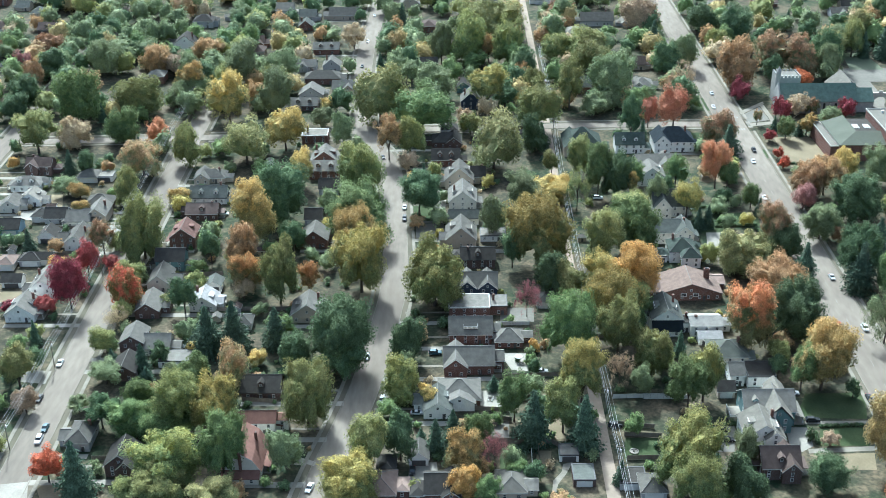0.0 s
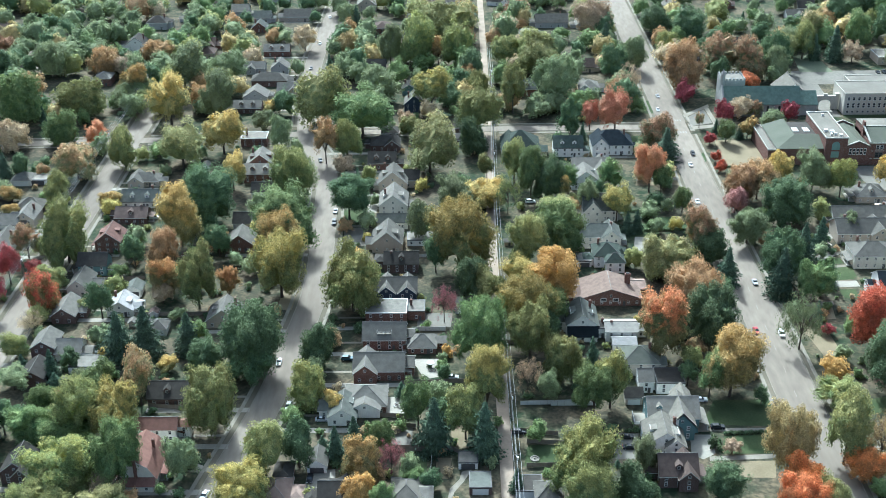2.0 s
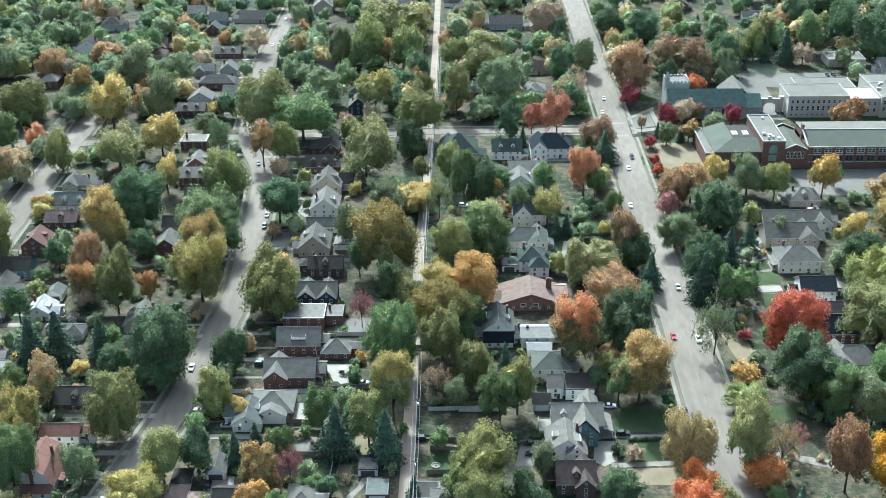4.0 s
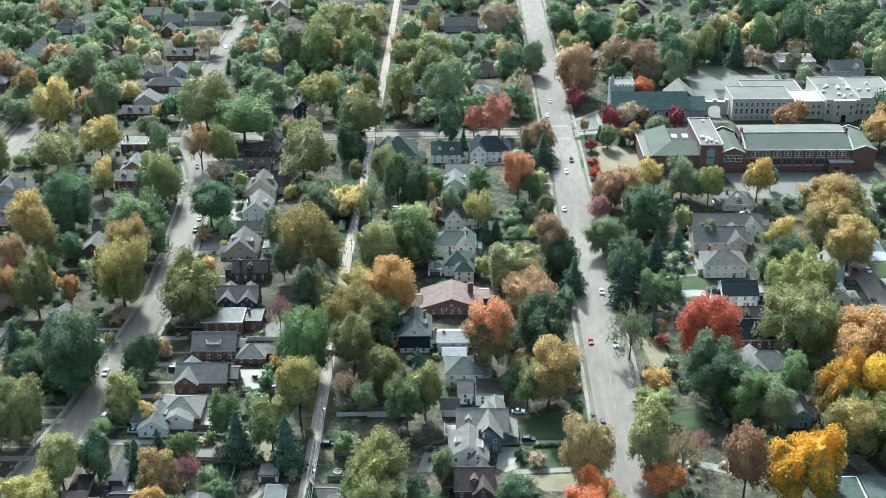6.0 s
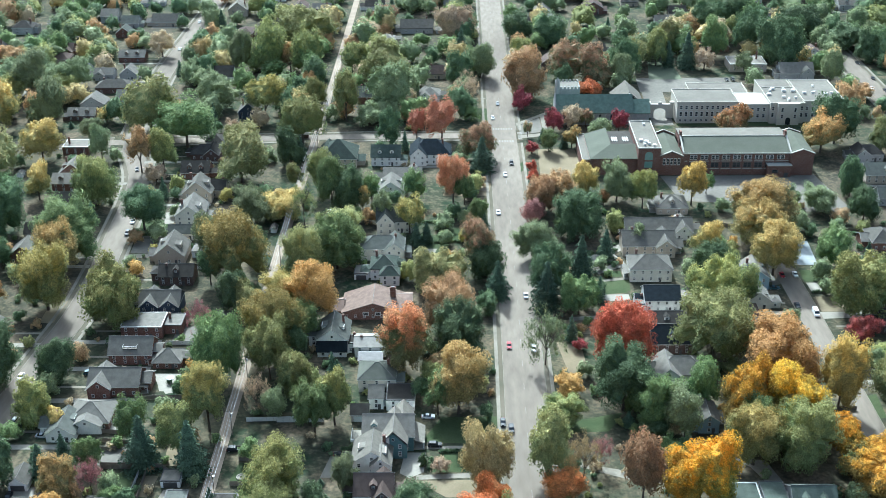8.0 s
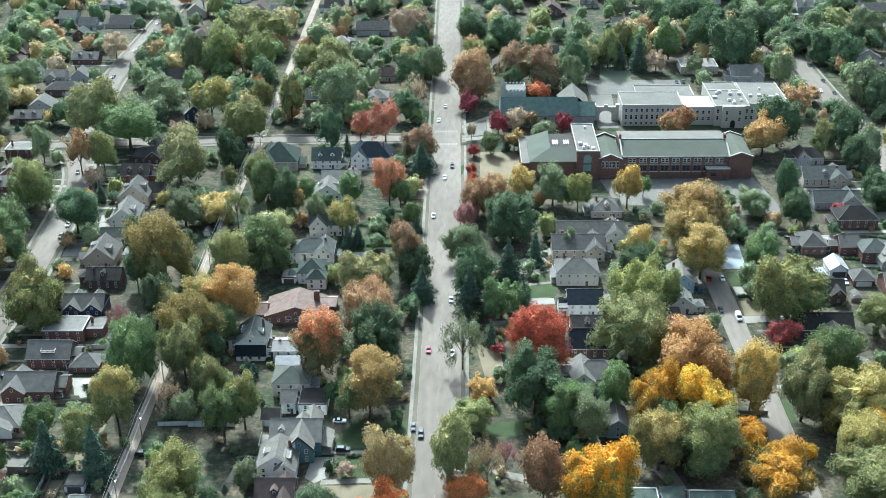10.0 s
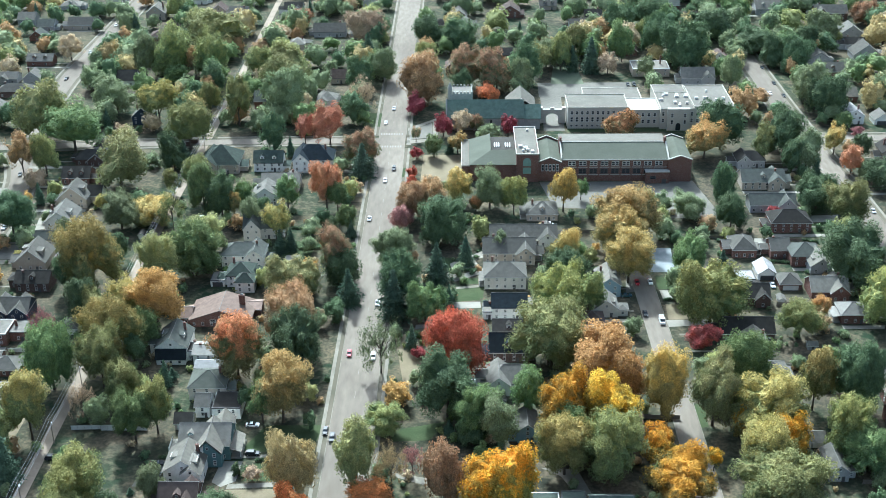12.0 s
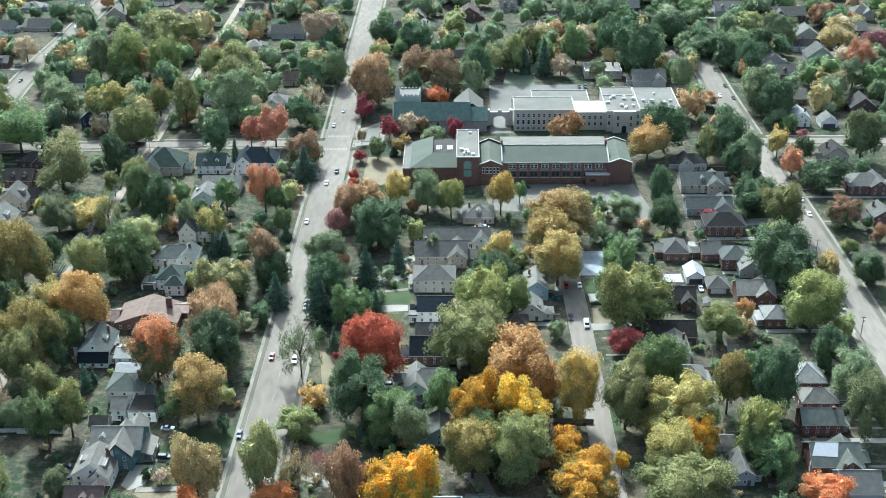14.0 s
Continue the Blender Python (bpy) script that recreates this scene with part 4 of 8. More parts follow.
    if "hall" in opts:
        wing(ob, w * 0.36, d * 0.3, w * 0.5, d * 0.5, 3.0, "gx", roof, wall, 0.36, True, False, True)
        stack = part("chimney", Solid().box(-1.1, -0.6, 0, 1.1, 0.6, top + 1.6).box(-1.2, -0.7, top + 1.6, 1.2, 0.7, top + 1.9), WALL["b"], ob, "broad brick chimney", (w * 0.31, d * 0.12, 0))
        part("flue", Solid().box(-0.7, -0.25, top + 1.9, 0.7, 0.25, top + 2.2), DARKTRIM, stack)
        for dx in (-2.4, 2.4):
            window(ob, dx - w * 0.02, -d / 2 - 0.03, 2.6, 2.3, 1.5)
    if "cf" in opts:
        chimney(ob, 0, -d / 2 - 0.3, top + 0.5, "b")
    if "ch" in opts or (not small and "hall" not in opts and rs.random() < 0.45):
        chimney(ob, rs.choice((-1, 1)) * w * 0.3, rs.uniform(-0.1, 0.3) * d, top + 0.7, "b" if wall != "db" else "db")
    if not small and kind != "flat" and rs.random() < (0.6 if y < 520 else 0.0):
        sd = rs.choice((-1, 1))
        pd, pw = rs.uniform(2.2, 3.2), d * rs.uniform(0.5, 0.8)
        r = Solid()
        r.slab([(0, -pw / 2, 3.1), (sd * pd, -pw / 2, 2.6), (sd * pd, pw / 2, 2.6), (0, pw / 2, 3.1)][::sd], 0.18)
        porch = part("porch", r, ROOF[roof], ob, at=(sd * w / 2, 0, 0))
        for yy in (-pw / 2 + 0.2, pw / 2 - 0.2):
            part("post", Solid().box(-0.1, -0.1, 0, 0.1, 0.1, 2.5), TRIM, porch, at=(sd * (pd - 0.2), yy, 0))
        part("deck", Solid().box(0 if sd > 0 else -pd, -pw / 2, 0, pd if sd > 0 else 0, pw / 2, 0.35), CONCRETE, porch)
    return ob


# ---- the grid of streets ----
street([(-235, 120), (-235, 1100)], 9.0, "pale worn asphalt street between small houses")
street([(-137, 120), (-138, 400), (-139, 1100)], 10.5, "pale worn asphalt street between small houses")
street([(-52, 120), (-46, 250), (-42, 290), (-32, 343), (-27, 385), (-24, 426), (-26, 480), (-31, 545), (-45, 590), (-49, 625), (-52, 660), (-55, 730), (-52, 870), (-52, 1100)], 10.2, "pale winding asphalt street under trees")
street([(148, 120), (151, 430), (151, 1100)], 14.6, "wide pale concrete main street", verge=1.8)
street([(267, 120), (265, 400), (263, 462)], 8.5, "narrow pale asphalt street that ends at a yard", walks=0)
street([(380, 120), (378, 450), (372, 700), (370, 1100)], 11.0, "pale worn asphalt street between brick houses")
street([(-700, 588), (-230, 585), (-48, 597), (60, 603), (150, 604)], 7.4, "cross street of pale asphalt", z=0.047)
street([(372, 606), (420, 606), (800, 606)], 8.0, "cross street of pale asphalt", z=0.047)
strip("alley", [(48.2, 120), (48.8, 460), (51, 598)], 4.2, 0.03, GRAVEL, label="narrow pale gravel lane behind the yards", category="alley")
strip("alley", [(51.2, 608), (52, 760), (53, 1100)], 4.2, 0.03, GRAVEL, label="narrow pale gravel lane behind the yards", category="alley")
for k in range(44):
    yy = 240 + k * 15.0
    if not 588 < yy < 620:
        xx = 148 + 3.0 * min(1.0, max(0.0, (yy - 120) / 310))
        strip("lane_line", [(xx, yy), (xx + 0.02, yy + 4)], 0.12, 0.052, PAINTW, label="worn pale lane line on the main street", category="road marking")


# ---- houses and garages ----
house(-163.7, 412.2, 9.5, 14, 5.5, "gy", "g", "w")
house(-167.1, 394.9, 11.4, 12, 3.4, "gy", "g", "w")
house(-179.6, 422.8, 7.9, 6, 2.7, "gx", "dg", "w")
house(-187.3, 437.7, 6.9, 9, 3, "hip", "pink", "c")
house(-178.1, 441.6, 8.9, 7, 2.8, "hip", "dg", "gr")
house(-172.8, 442.6, 7.2, 6, 2.8, "gx", "dg", "gr")
house(-177.4, 463.5, 8.0, 8, 3, "gy", "dg", "w")
house(-196.8, 471.7, 8.6, 9, 3.2, "gx", "dg", "bl")
house(-204.8, 495.5, 8.7, 10, 3.2, "gy", "g", "c")
house(-197.2, 502.3, 10.1, 9, 3.2, "gy", "lg", "w")
house(-204.7, 519.3, 14.2, 10, 3.4, "hip", "g", "w")
house(-204.1, 538.5, 12.4, 9, 5.2, "gx", "br", "db")
house(-186.6, 484.9, 8.5, 8, 3, "hip", "g", "c")
house(-179.5, 483.0, 9.8, 9, 3, "gx", "dg", "gr")
house(-168.1, 478.8, 10.7, 10, 3.4, "gx", "g", "c")
house(-160.7, 482.2, 8.5, 13, 4.6, "gy", "g", "tn")
house(-163.1, 456.2, 9.1, 15, 3.6, "gy", "g", "w")
house(-163.8, 497.4, 12.1, 10, 3, "hip", "g", "db")
house(-177.9, 529.7, 9.4, 9, 3, "hip", "g", "c")
house(-170.2, 530.9, 8.9, 7, 2.7, "flat", "lg", "w")
house(-114.0, 503.5, 16.7, 10, 3.4, "gx", "slate", "w", "d2")
house(-117.9, 528.0, 14.6, 9, 3, "hip", "g", "tn")
house(-113.8, 485.7, 14.2, 10, 3.4, "gx", "br", "db")
house(-116.8, 457.7, 10.8, 12, 5.2, "gy", "brr", "b")
house(-117.7, 436.3, 11.8, 9, 5, "gx", "dg", "t")
house(-118.7, 418.2, 8.7, 13, 4, "gy", "g", "c")
house(-118.4, 396.9, 9.2, 13, 3.6, "gy", "g", "db")
house(-97.9, 402.4, 10.2, 10, 3, "gy", "w", "c")
house(-96.6, 418.4, 6.4, 7, 2.8, "gy", "slate", "w")
house(-117.7, 370.1, 8.7, 11, 5.6, "gy", "g", "db")
house(-108.7, 370.0, 9.2, 9, 3.4, "gx", "lg", "c")
house(-100.7, 361.9, 11.3, 8, 2.7, "flat", "g", "w")
house(-116.8, 353.1, 8.4, 11, 3.6, "gy", "dg", "db")
house(-121.4, 311.7, 7.5, 12, 3.6, "hip", "g", "gr")
house(-104.3, 298.4, 9.4, 11, 4.6, "gy", "dg", "db", "w2")
house(-66.1, 296.7, 12.0, 16, 3.4, "gamb", "red", "c", "f cf")
house(-64.9, 320.2, 12.5, 7, 5, "gx", "red", "w", "x")
house(-66.4, 341.0, 13.3, 11, 3.2, "gx", "dg", "db", "d1")
house(-80.2, 388.0, 6.9, 7, 2.7, "hip", "g", "c")
house(-62.5, 479.6, 7.6, 9, 3.2, "gx", "dg", "gr")
house(-59.9, 457.0, 11.7, 11, 4, "gy", "g", "b")
house(-56.0, 393.2, 12.6, 12, 3.4, "gy", "g", "tn")
house(-62.3, 531.9, 14.9, 10, 4.8, "gx", "lg", "b")
house(-58.6, 513.6, 9.4, 9, 3, "gx", "dg", "gr")
house(-63.5, 544.6, 14.1, 11, 4.2, "gy", "g", "b")
house(-71.9, 579.0, 13.4, 10, 4.6, "flat", "lg", "b")
house(-83.1, 628.8, 15.3, 9, 3.4, "gx", "g", "db")
house(-80.5, 642.8, 13.6, 11, 4.6, "gy", "g", "gr")
house(-77.0, 674.4, 20.9, 11, 3.8, "hip", "g", "db")
house(-88.8, 699.2, 11.2, 9, 3.4, "gx", "g", "gr")
house(-73.7, 697.7, 10.4, 9, 4, "gy", "g", "gr")
house(-80.3, 733.3, 16.3, 10, 3.6, "gx", "g", "b")
house(-75.4, 812.7, 20.2, 12, 3.4, "gx", "g", "tn")
house(9.6, 411.2, 15.6, 11, 5.4, "gx", "g", "nv", "twin")
house(6.2, 395.2, 15.8, 11, 5.2, "flat", "g", "b", "x")
house(17.6, 398.4, 6.6, 9, 4.0, "flat", "g", "b", "x")
house(6.4, 376.6, 15.7, 11, 4.6, "gx", "g", "b", "rd")
house(20.4, 373.8, 10.2, 9, 3, "hip", "g", "b")
house(5.5, 356.0, 17.8, 12, 4.2, "gx", "g", "b", "w1")
house(1.9, 335.8, 14.2, 13, 3.3, "hip", "g", "b", "fg")
house(-5.4, 329.0, 9.5, 12, 3.2, "gy", "slate", "w")
house(-11.2, 303.4, 6.1, 8, 2.8, "gy", "g", "w")
house(-22.2, 284.9, 8.9, 12, 3.4, "hip", "pink", "b")
house(-3.5, 284.7, 10.7, 11, 3.8, "gx", "dg", "b", "w2")
house(17.4, 286.2, 8.9, 11, 3, "hip", "lg", "tn")
house(-21.1, 296.3, 5.6, 9, 3, "hip", "dg", "db")
house(36.4, 305.1, 6.1, 6, 2.6, "flat", "lg", "w")
house(40.0, 292.5, 6.8, 8, 2.7, "flat", "slate", "db")
house(3.3, 519.2, 13.5, 12, 5, "gy", "g", "tn", "d1", 0.85)
house(12.2, 525.1, 6.8, 9, 4, "gx", "dg", "tn", "x")
house(4.6, 493.6, 12.6, 15, 5.0, "gy", "g", "c", "p2", 0.8)
house(4.9, 479.2, 13.4, 7, 3.6, "gx", "slate", "c")
house(3.6, 456.1, 12.9, 14, 4.2, "gy", "g", "tn", "p2", 0.85)
house(10.4, 437.2, 14.0, 10, 4.4, "gx", "dg", "db", "d1")
house(17.5, 462.5, 11.1, 8, 2.8, "flat", "lg", "w")
house(35.8, 403.5, 6.2, 8, 2.8, "hip", "g", "gr")
house(-3.3, 547.2, 13.6, 11, 3.6, "gx", "dg", "b", "d2")
house(-2.9, 571.4, 14.9, 10, 3.6, "hip", "dg", "db")
house(-1.4, 589.8, 8.7, 9, 3, "hip", "dg", "gr")
house(10.6, 629.0, 11.2, 11, 5, "gy", "g", "nv", "", 0.9)
house(6.7, 657.4, 7.9, 9, 4, "gy", "dg", "t")
house(38.4, 579.3, 8.9, 9, 3, "hip", "dg", "db")
house(38.3, 597.4, 10.0, 9, 3, "gx", "g", "db")
house(66.3, 560.1, 19.2, 18, 5.2, "hip", "teal", "tn", "w1", 0.78)
house(90.6, 562.7, 14.6, 11, 5.0, "gx", "teal", "w", "d2", 0.8)
house(113.2, 564.4, 20.4, 14, 5.6, "hip", "nv", "w", "w1", 0.8)
house(99.9, 538.3, 18.4, 12, 3.6, "gx", "g", "tn", "w2", 0.6)
house(95.2, 521.1, 13.2, 12, 4.6, "gy", "g", "w", "", 0.72)
house(111.0, 657.1, 11.5, 11, 4, "hip", "g", "w")
house(98.4, 486.1, 15.6, 12, 5.6, "gx", "slate", "c", "w1 ch", 0.95)
house(94.6, 459.2, 18.6, 11, 5.6, "hip", "slate", "c", "w2", 0.66)
house(96.2, 441.5, 11.0, 11, 5.4, "hip", "teal", "w", "x fh")
house(86.7, 441.8, 5.9, 8, 2.8, "flat", "lg", "w")
house(93.7, 409.1, 24.1, 15.5, 3.2, "gy", "pink", "b", "hall")
house(80.1, 384.1, 11.7, 14, 6, "gy", "slate", "w", "f")
house(94.4, 381.5, 11.6, 9, 4.6, "gx", "lg2", "w", "x", 0.34)
house(94.8, 375.2, 8.4, 5.5, 2.9, "gx", "w", "w", "x", 0.5)
house(86.9, 384.6, 3.8, 6, 4.2, "flat", "dg", "w", "x")
house(98.2, 358.4, 13.0, 12, 5.4, "hip", "tealg", "c", "ch")
house(107.0, 347.1, 9.8, 10, 4.4, "flat", "dg", "w")
house(98.6, 347.9, 4.9, 8, 4.6, "gx", "g", "w")
house(99.4, 311.4, 12.3, 12, 5, "gy", "lg", "w", "x w2")
house(100.9, 295.4, 11.7, 11, 4.6, "gx", "br", "db", "w2 d1")
house(93.4, 340.5, 5.8, 6, 3, "gx", "dg", "tn")
house(60.4, 286.2, 7.7, 9, 3, "hip", "g", "gr")
house(54.8, 290.8, 8.3, 8, 2.7, "flat", "dg", "gr")
house(99.5, 792.5, 21.9, 12, 4, "gx", "g", "gr")
house(225.9, 504.0, 14.2, 13, 3.6, "hip", "g", "tn", "d1")
house(216.1, 479.3, 29.5, 12, 3.4, "gx", "g", "w", "w2")
house(209.1, 462.2, 22.3, 13, 5, "gx", "g", "tn", "w2")
house(206.6, 439.2, 17.2, 13, 5.8, "hip", "g", "c")
house(207.4, 414.3, 13.6, 11, 5.4, "gx", "nv", "w", "x")
house(198.7, 414.7, 3.6, 7, 3.4, "flat", "lg", "w", "x")
house(216.6, 420.0, 3.2, 6, 3.4, "flat", "lg", "w", "x")
house(206.6, 398.4, 12.1, 9, 4, "gx", "dg", "w", "d1")
house(206.1, 383.1, 14.4, 12, 4.6, "gx", "nv", "db")
house(206.5, 362.9, 18.1, 12, 4.2, "hip", "g", "w", "w1")
house(210.4, 333.5, 6.7, 11, 5, "gy", "g", "bl")
house(248.8, 432.5, 9.3, 14, 5.4, "gy", "lg", "bl")
house(245.8, 416.1, 9.2, 10, 4, "gy", "g", "c")
house(239.4, 406.6, 9.3, 9, 3, "hip", "br", "tn")
house(311.2, 466.6, 10.3, 13, 4.2, "hip", "g", "b")
house(306.6, 441.9, 7.7, 8, 3, "flat", "w", "w")
house(316.3, 446.7, 7.6, 10, 3, "gy", "w", "w")
house(306.6, 425.0, 11.4, 10, 4, "gx", "dg", "db", "w2")
house(335.9, 458.8, 12.8, 12, 5, "hip", "slate", "b", "x")
house(326.4, 466.1, 8.1, 10, 4.2, "gx", "g", "b", "x")
house(337.4, 491.3, 17.9, 12, 5, "hip", "dg", "b", "x")
house(334.2, 512.6, 21.1, 10, 4.0, "gx", "slate", "gr", "w2", 0.7)
house(335.5, 538.2, 20.6, 12, 4.6, "gx", "slate", "tn", "w2 d1", 0.66)
house(324.1, 438.0, 8.8, 9, 3, "hip", "g", "b")
house(340.2, 451.7, 8.8, 12, 4, "gy", "lg", "gr")
house(337.7, 429.6, 14.9, 11, 4.2, "gx", "lg", "b", "w2")
house(342.4, 410.8, 10.8, 10, 4.2, "hip", "lg2", "b", "x")
house(297.7, 397.4, 19.9, 11, 4, "gx", "dg", "db")
house(299.0, 384.3, 8.8, 13, 4.4, "gy", "lg", "gr")
house(299.0, 366.7, 14.2, 11, 4, "hip", "g", "tn")
house(308.3, 312.8, 6.3, 12, 4, "gy", "g", "gr")
house(342.0, 364.9, 11.9, 13, 5, "hip", "lg2", "b", "x")
house(340.1, 339.5, 13.7, 9, 5, "gx", "tealg", "b", "ch")
house(342.6, 352.3, 12.2, 9, 5, "hip", "lg", "b", "x")
house(338.4, 316.3, 15.6, 13, 5, "gx", "tealg", "b", "w2 tp")
house(342.9, 304.0, 12.5, 12, 4, "gx", "g", "gr")
house(414.9, 535.8, 18.5, 13, 5, "hip", "g", "b")
house(411.4, 500.3, 9.0, 12, 5, "gy", "g", "b")
house(306.5, 330.6, 4.7, 6, 2.6, "gx", "g", "gr")
house(405.8, 626.0, 9.9, 12, 5, "gy", "w", "w")
house(421.1, 625.1, 9.3, 9, 3, "gy", "g", "w")
house(449.5, 781.0, 13.9, 12, 5, "gy", "g", "gr")
house(446.3, 736.9, 16.8, 13, 4, "gy", "g", "gr")
house(445.3, 759.0, 12.8, 10, 4, "gx", "dg", "gr")
house(414.2, 728.3, 12.4, 11, 4.4, "gy", "g", "gr")
house(501.6, 831.9, 14.6, 13, 5, "hip", "g", "gr")
house(449.1, 828.5, 22.5, 12, 5, "gx", "g", "db", "w1")
house(331.6, 693.1, 19.7, 13, 4, "gx", "g", "gr", "w2")
house(305.4, 707.9, 22.6, 16, 5, "flat", "lg", "tn")
house(446.1, 645.9, 14.3, 12, 4, "gy", "dg", "db")
house(410.0, 572.8, 12.4, 12, 5, "gy", "dg", "tn")
house(335.5, 565.9, 14.3, 10, 4, "hip", "dg", "gr")
house(212.8, 287.2, 10.6, 13, 5.6, "flat", "teal", "gr", "x")
house(222.7, 289.2, 7.4, 12, 5.4, "flat", "teal", "gr", "x")
house(233.6, 288.2, 12.8, 12, 5, "gx", "teal", "gr")
house(408.5, 841.8, 18.1, 14, 4.5, "gx", "lg", "gr")

# ---- drives, paths, lawns and lots ----
patch_ground("drive", [(-153.6, 353.1), (-144.3, 351.6), (-144.4, 360.0), (-154.9, 360.9)], 0.0550, CONCRETE, "pale concrete drive or terrace beside a house", "driveway")
patch_ground("drive", [(-138.8, 288.3), (-130.5, 288.3), (-132.7, 296.3), (-141.0, 295.0)], 0.0562, CONCRETE, "pale concrete drive or terrace beside a house", "driveway")
patch_ground("lawn", [(-126.7, 288.3), (-116.3, 288.2), (-124.1, 297.1), (-131.2, 297.1)], 0.0264, DRYLAWN, "dry tan lawn with bare earth", "lawn")
patch_ground("drive", [(-175.5, 420.8), (-167.7, 420.7), (-168.4, 427.5), (-175.8, 427.6)], 0.0586, CONCRETE, "pale concrete drive or terrace beside a house", "driveway")
patch_ground("lawn", [(-178.5, 405.1), (-168.4, 405.0), (-172.1, 420.3), (-183.7, 420.4)], 0.0288, DRYLAWN, "dry tan lawn with bare earth", "lawn")
patch_ground("drive", [(-201.3, 487.6), (-188.3, 487.4), (-189.1, 498.4), (-201.7, 496.7)], 0.0610, CONCRETE, "pale concrete drive or terrace beside a house", "driveway")
patch_ground("lawn", [(-190.4, 498.4), (-181.5, 499.5), (-185.7, 515.6), (-197.1, 515.8)], 0.0312, DRYLAWN, "dry tan lawn with bare earth", "lawn")
patch_ground("lawn", [(-16.9, 484.8), (-3.9, 486.4), (-6.8, 501.9), (-18.6, 500.1)], 0.0200, LAWN, "short dark green lawn", "lawn")
patch_ground("parking_lot", [(-16.0, 466.8), (-3.8, 466.7), (-3.9, 481.1), (-16.8, 481.2)], 0.0312, LOTM, "grey asphalt parking area", "parking lot")
patch_ground("path", [(-17.4, 481.8), (-2.8, 484.0), (-2.9, 487.0), (-17.4, 484.8)], 0.0674, PAVING, "narrow pale concrete garden path", "path")
patch_ground("path", [(-17.1, 462.4), (-3.8, 463.9), (-3.8, 466.7), (-17.2, 465.7)], 0.0686, PAVING, "narrow pale concrete garden path", "path")
patch_ground("drive", [(-7.6, 495.6), (-3.4, 496.8), (-2.9, 508.2), (-9.5, 508.3)], 0.0598, CONCRETE, "pale concrete drive or terrace beside a house", "driveway")
patch_ground("lawn", [(-37.4, 407.1), (-31.6, 407.0), (-30.8, 424.3), (-37.2, 423.4)], 0.0300, DRYLAWN, "dry tan lawn with bare earth", "lawn")
patch_ground("drive", [(20.7, 359.2), (29.3, 359.1), (26.4, 370.6), (16.6, 370.7)], 0.0622, CONCRETE, "pale concrete drive or terrace beside a house", "driveway")
patch_ground("parking_lot", [(17.9, 393.2), (30.9, 393.1), (31.6, 404.0), (18.3, 404.2)], 0.0300, LOTM, "grey asphalt parking area", "parking lot")
patch_ground("drive", [(8.6, 335.5), (16.7, 335.4), (17.1, 345.8), (8.8, 345.9)], 0.0562, CONCRETE, "pale concrete drive or terrace beside a house", "driveway")
patch_ground("drive", [(-14.5, 288.0), (-6.3, 292.1), (-6.0, 304.2), (-14.2, 303.1)], 0.0574, CONCRETE, "pale concrete drive or terrace beside a house", "driveway")
patch_ground("lawn", [(25.6, 301.1), (30.1, 300.2), (31.3, 311.1), (26.6, 311.1)], 0.0276, DRYLAWN, "dry tan lawn with bare earth", "lawn")
patch_ground("lawn", [(31.5, 316.0), (36.1, 316.5), (34.4, 346.3), (29.9, 346.4)], 0.0288, DRYLAWN, "dry tan lawn with bare earth", "lawn")
patch_ground("drive", [(-52.3, 307.5), (-44.3, 303.4), (-43.8, 305.7), (-51.8, 309.3)], 0.0610, CONCRETE, "pale concrete drive or terrace beside a house", "driveway")
patch_ground("lawn", [(54.1, 306.7), (65.1, 307.8), (66.6, 317.8), (56.0, 317.9)], 0.0272, LAWN, "short dark green lawn", "lawn")
patch_ground("lawn", [(53.7, 294.4), (60.5, 295.2), (61.6, 302.6), (55.5, 302.0)], 0.0240, DRYLAWN, "dry tan lawn with bare earth", "lawn")
patch_ground("drive", [(91.1, 324.9), (96.0, 324.9), (98.2, 334.7), (92.8, 334.8)], 0.0562, CONCRETE, "pale concrete drive or terrace beside a house", "driveway")
patch_ground("drive", [(108.1, 312.3), (111.4, 309.8), (115.8, 312.8), (116.4, 323.1), (109.4, 323.2)], 0.0574, CONCRETE, "pale concrete drive or terrace beside a house", "driveway")
patch_ground("parking_lot", [(82.9, 310.1), (89.8, 310.0), (92.8, 323.9), (85.7, 324.0)], 0.0336, LOTM, "grey asphalt parking area", "parking lot")
patch_ground("path", [(109.8, 324.8), (139.7, 325.1), (140.3, 326.8), (110.3, 326.7)], 0.0698, PAVING, "narrow pale concrete garden path", "path")
patch_ground("lawn", [(117.3, 312.8), (133.9, 312.7), (135.4, 323.3), (120.8, 322.7)], 0.0260, LAWN, "short dark green lawn", "lawn")
patch_ground("lawn", [(123.0, 300.4), (132.1, 300.3), (134.2, 309.1), (112.8, 308.3)], 0.0312, DRYLAWN, "dry tan lawn with bare earth", "lawn")
patch_ground("path", [(113.3, 308.9), (135.3, 310.3), (136.1, 312.7), (113.6, 311.3)], 0.0650, PAVING, "narrow pale concrete garden path", "path")
patch_ground("lawn", [(114.5, 328.6), (137.8, 327.8), (141.8, 343.6), (121.2, 343.1)], 0.0212, LAWN, "short dark green lawn", "lawn")
patch_ground("lawn", [(133.9, 625.2), (144.2, 625.0), (146.5, 641.8), (136.0, 642.0)], 0.0224, LAWN, "short dark green lawn", "lawn")
patch_ground("lawn", [(122.9, 569.8), (133.3, 569.6), (137.6, 591.3), (126.8, 591.5)], 0.0236, LAWN, "short dark green lawn", "lawn")
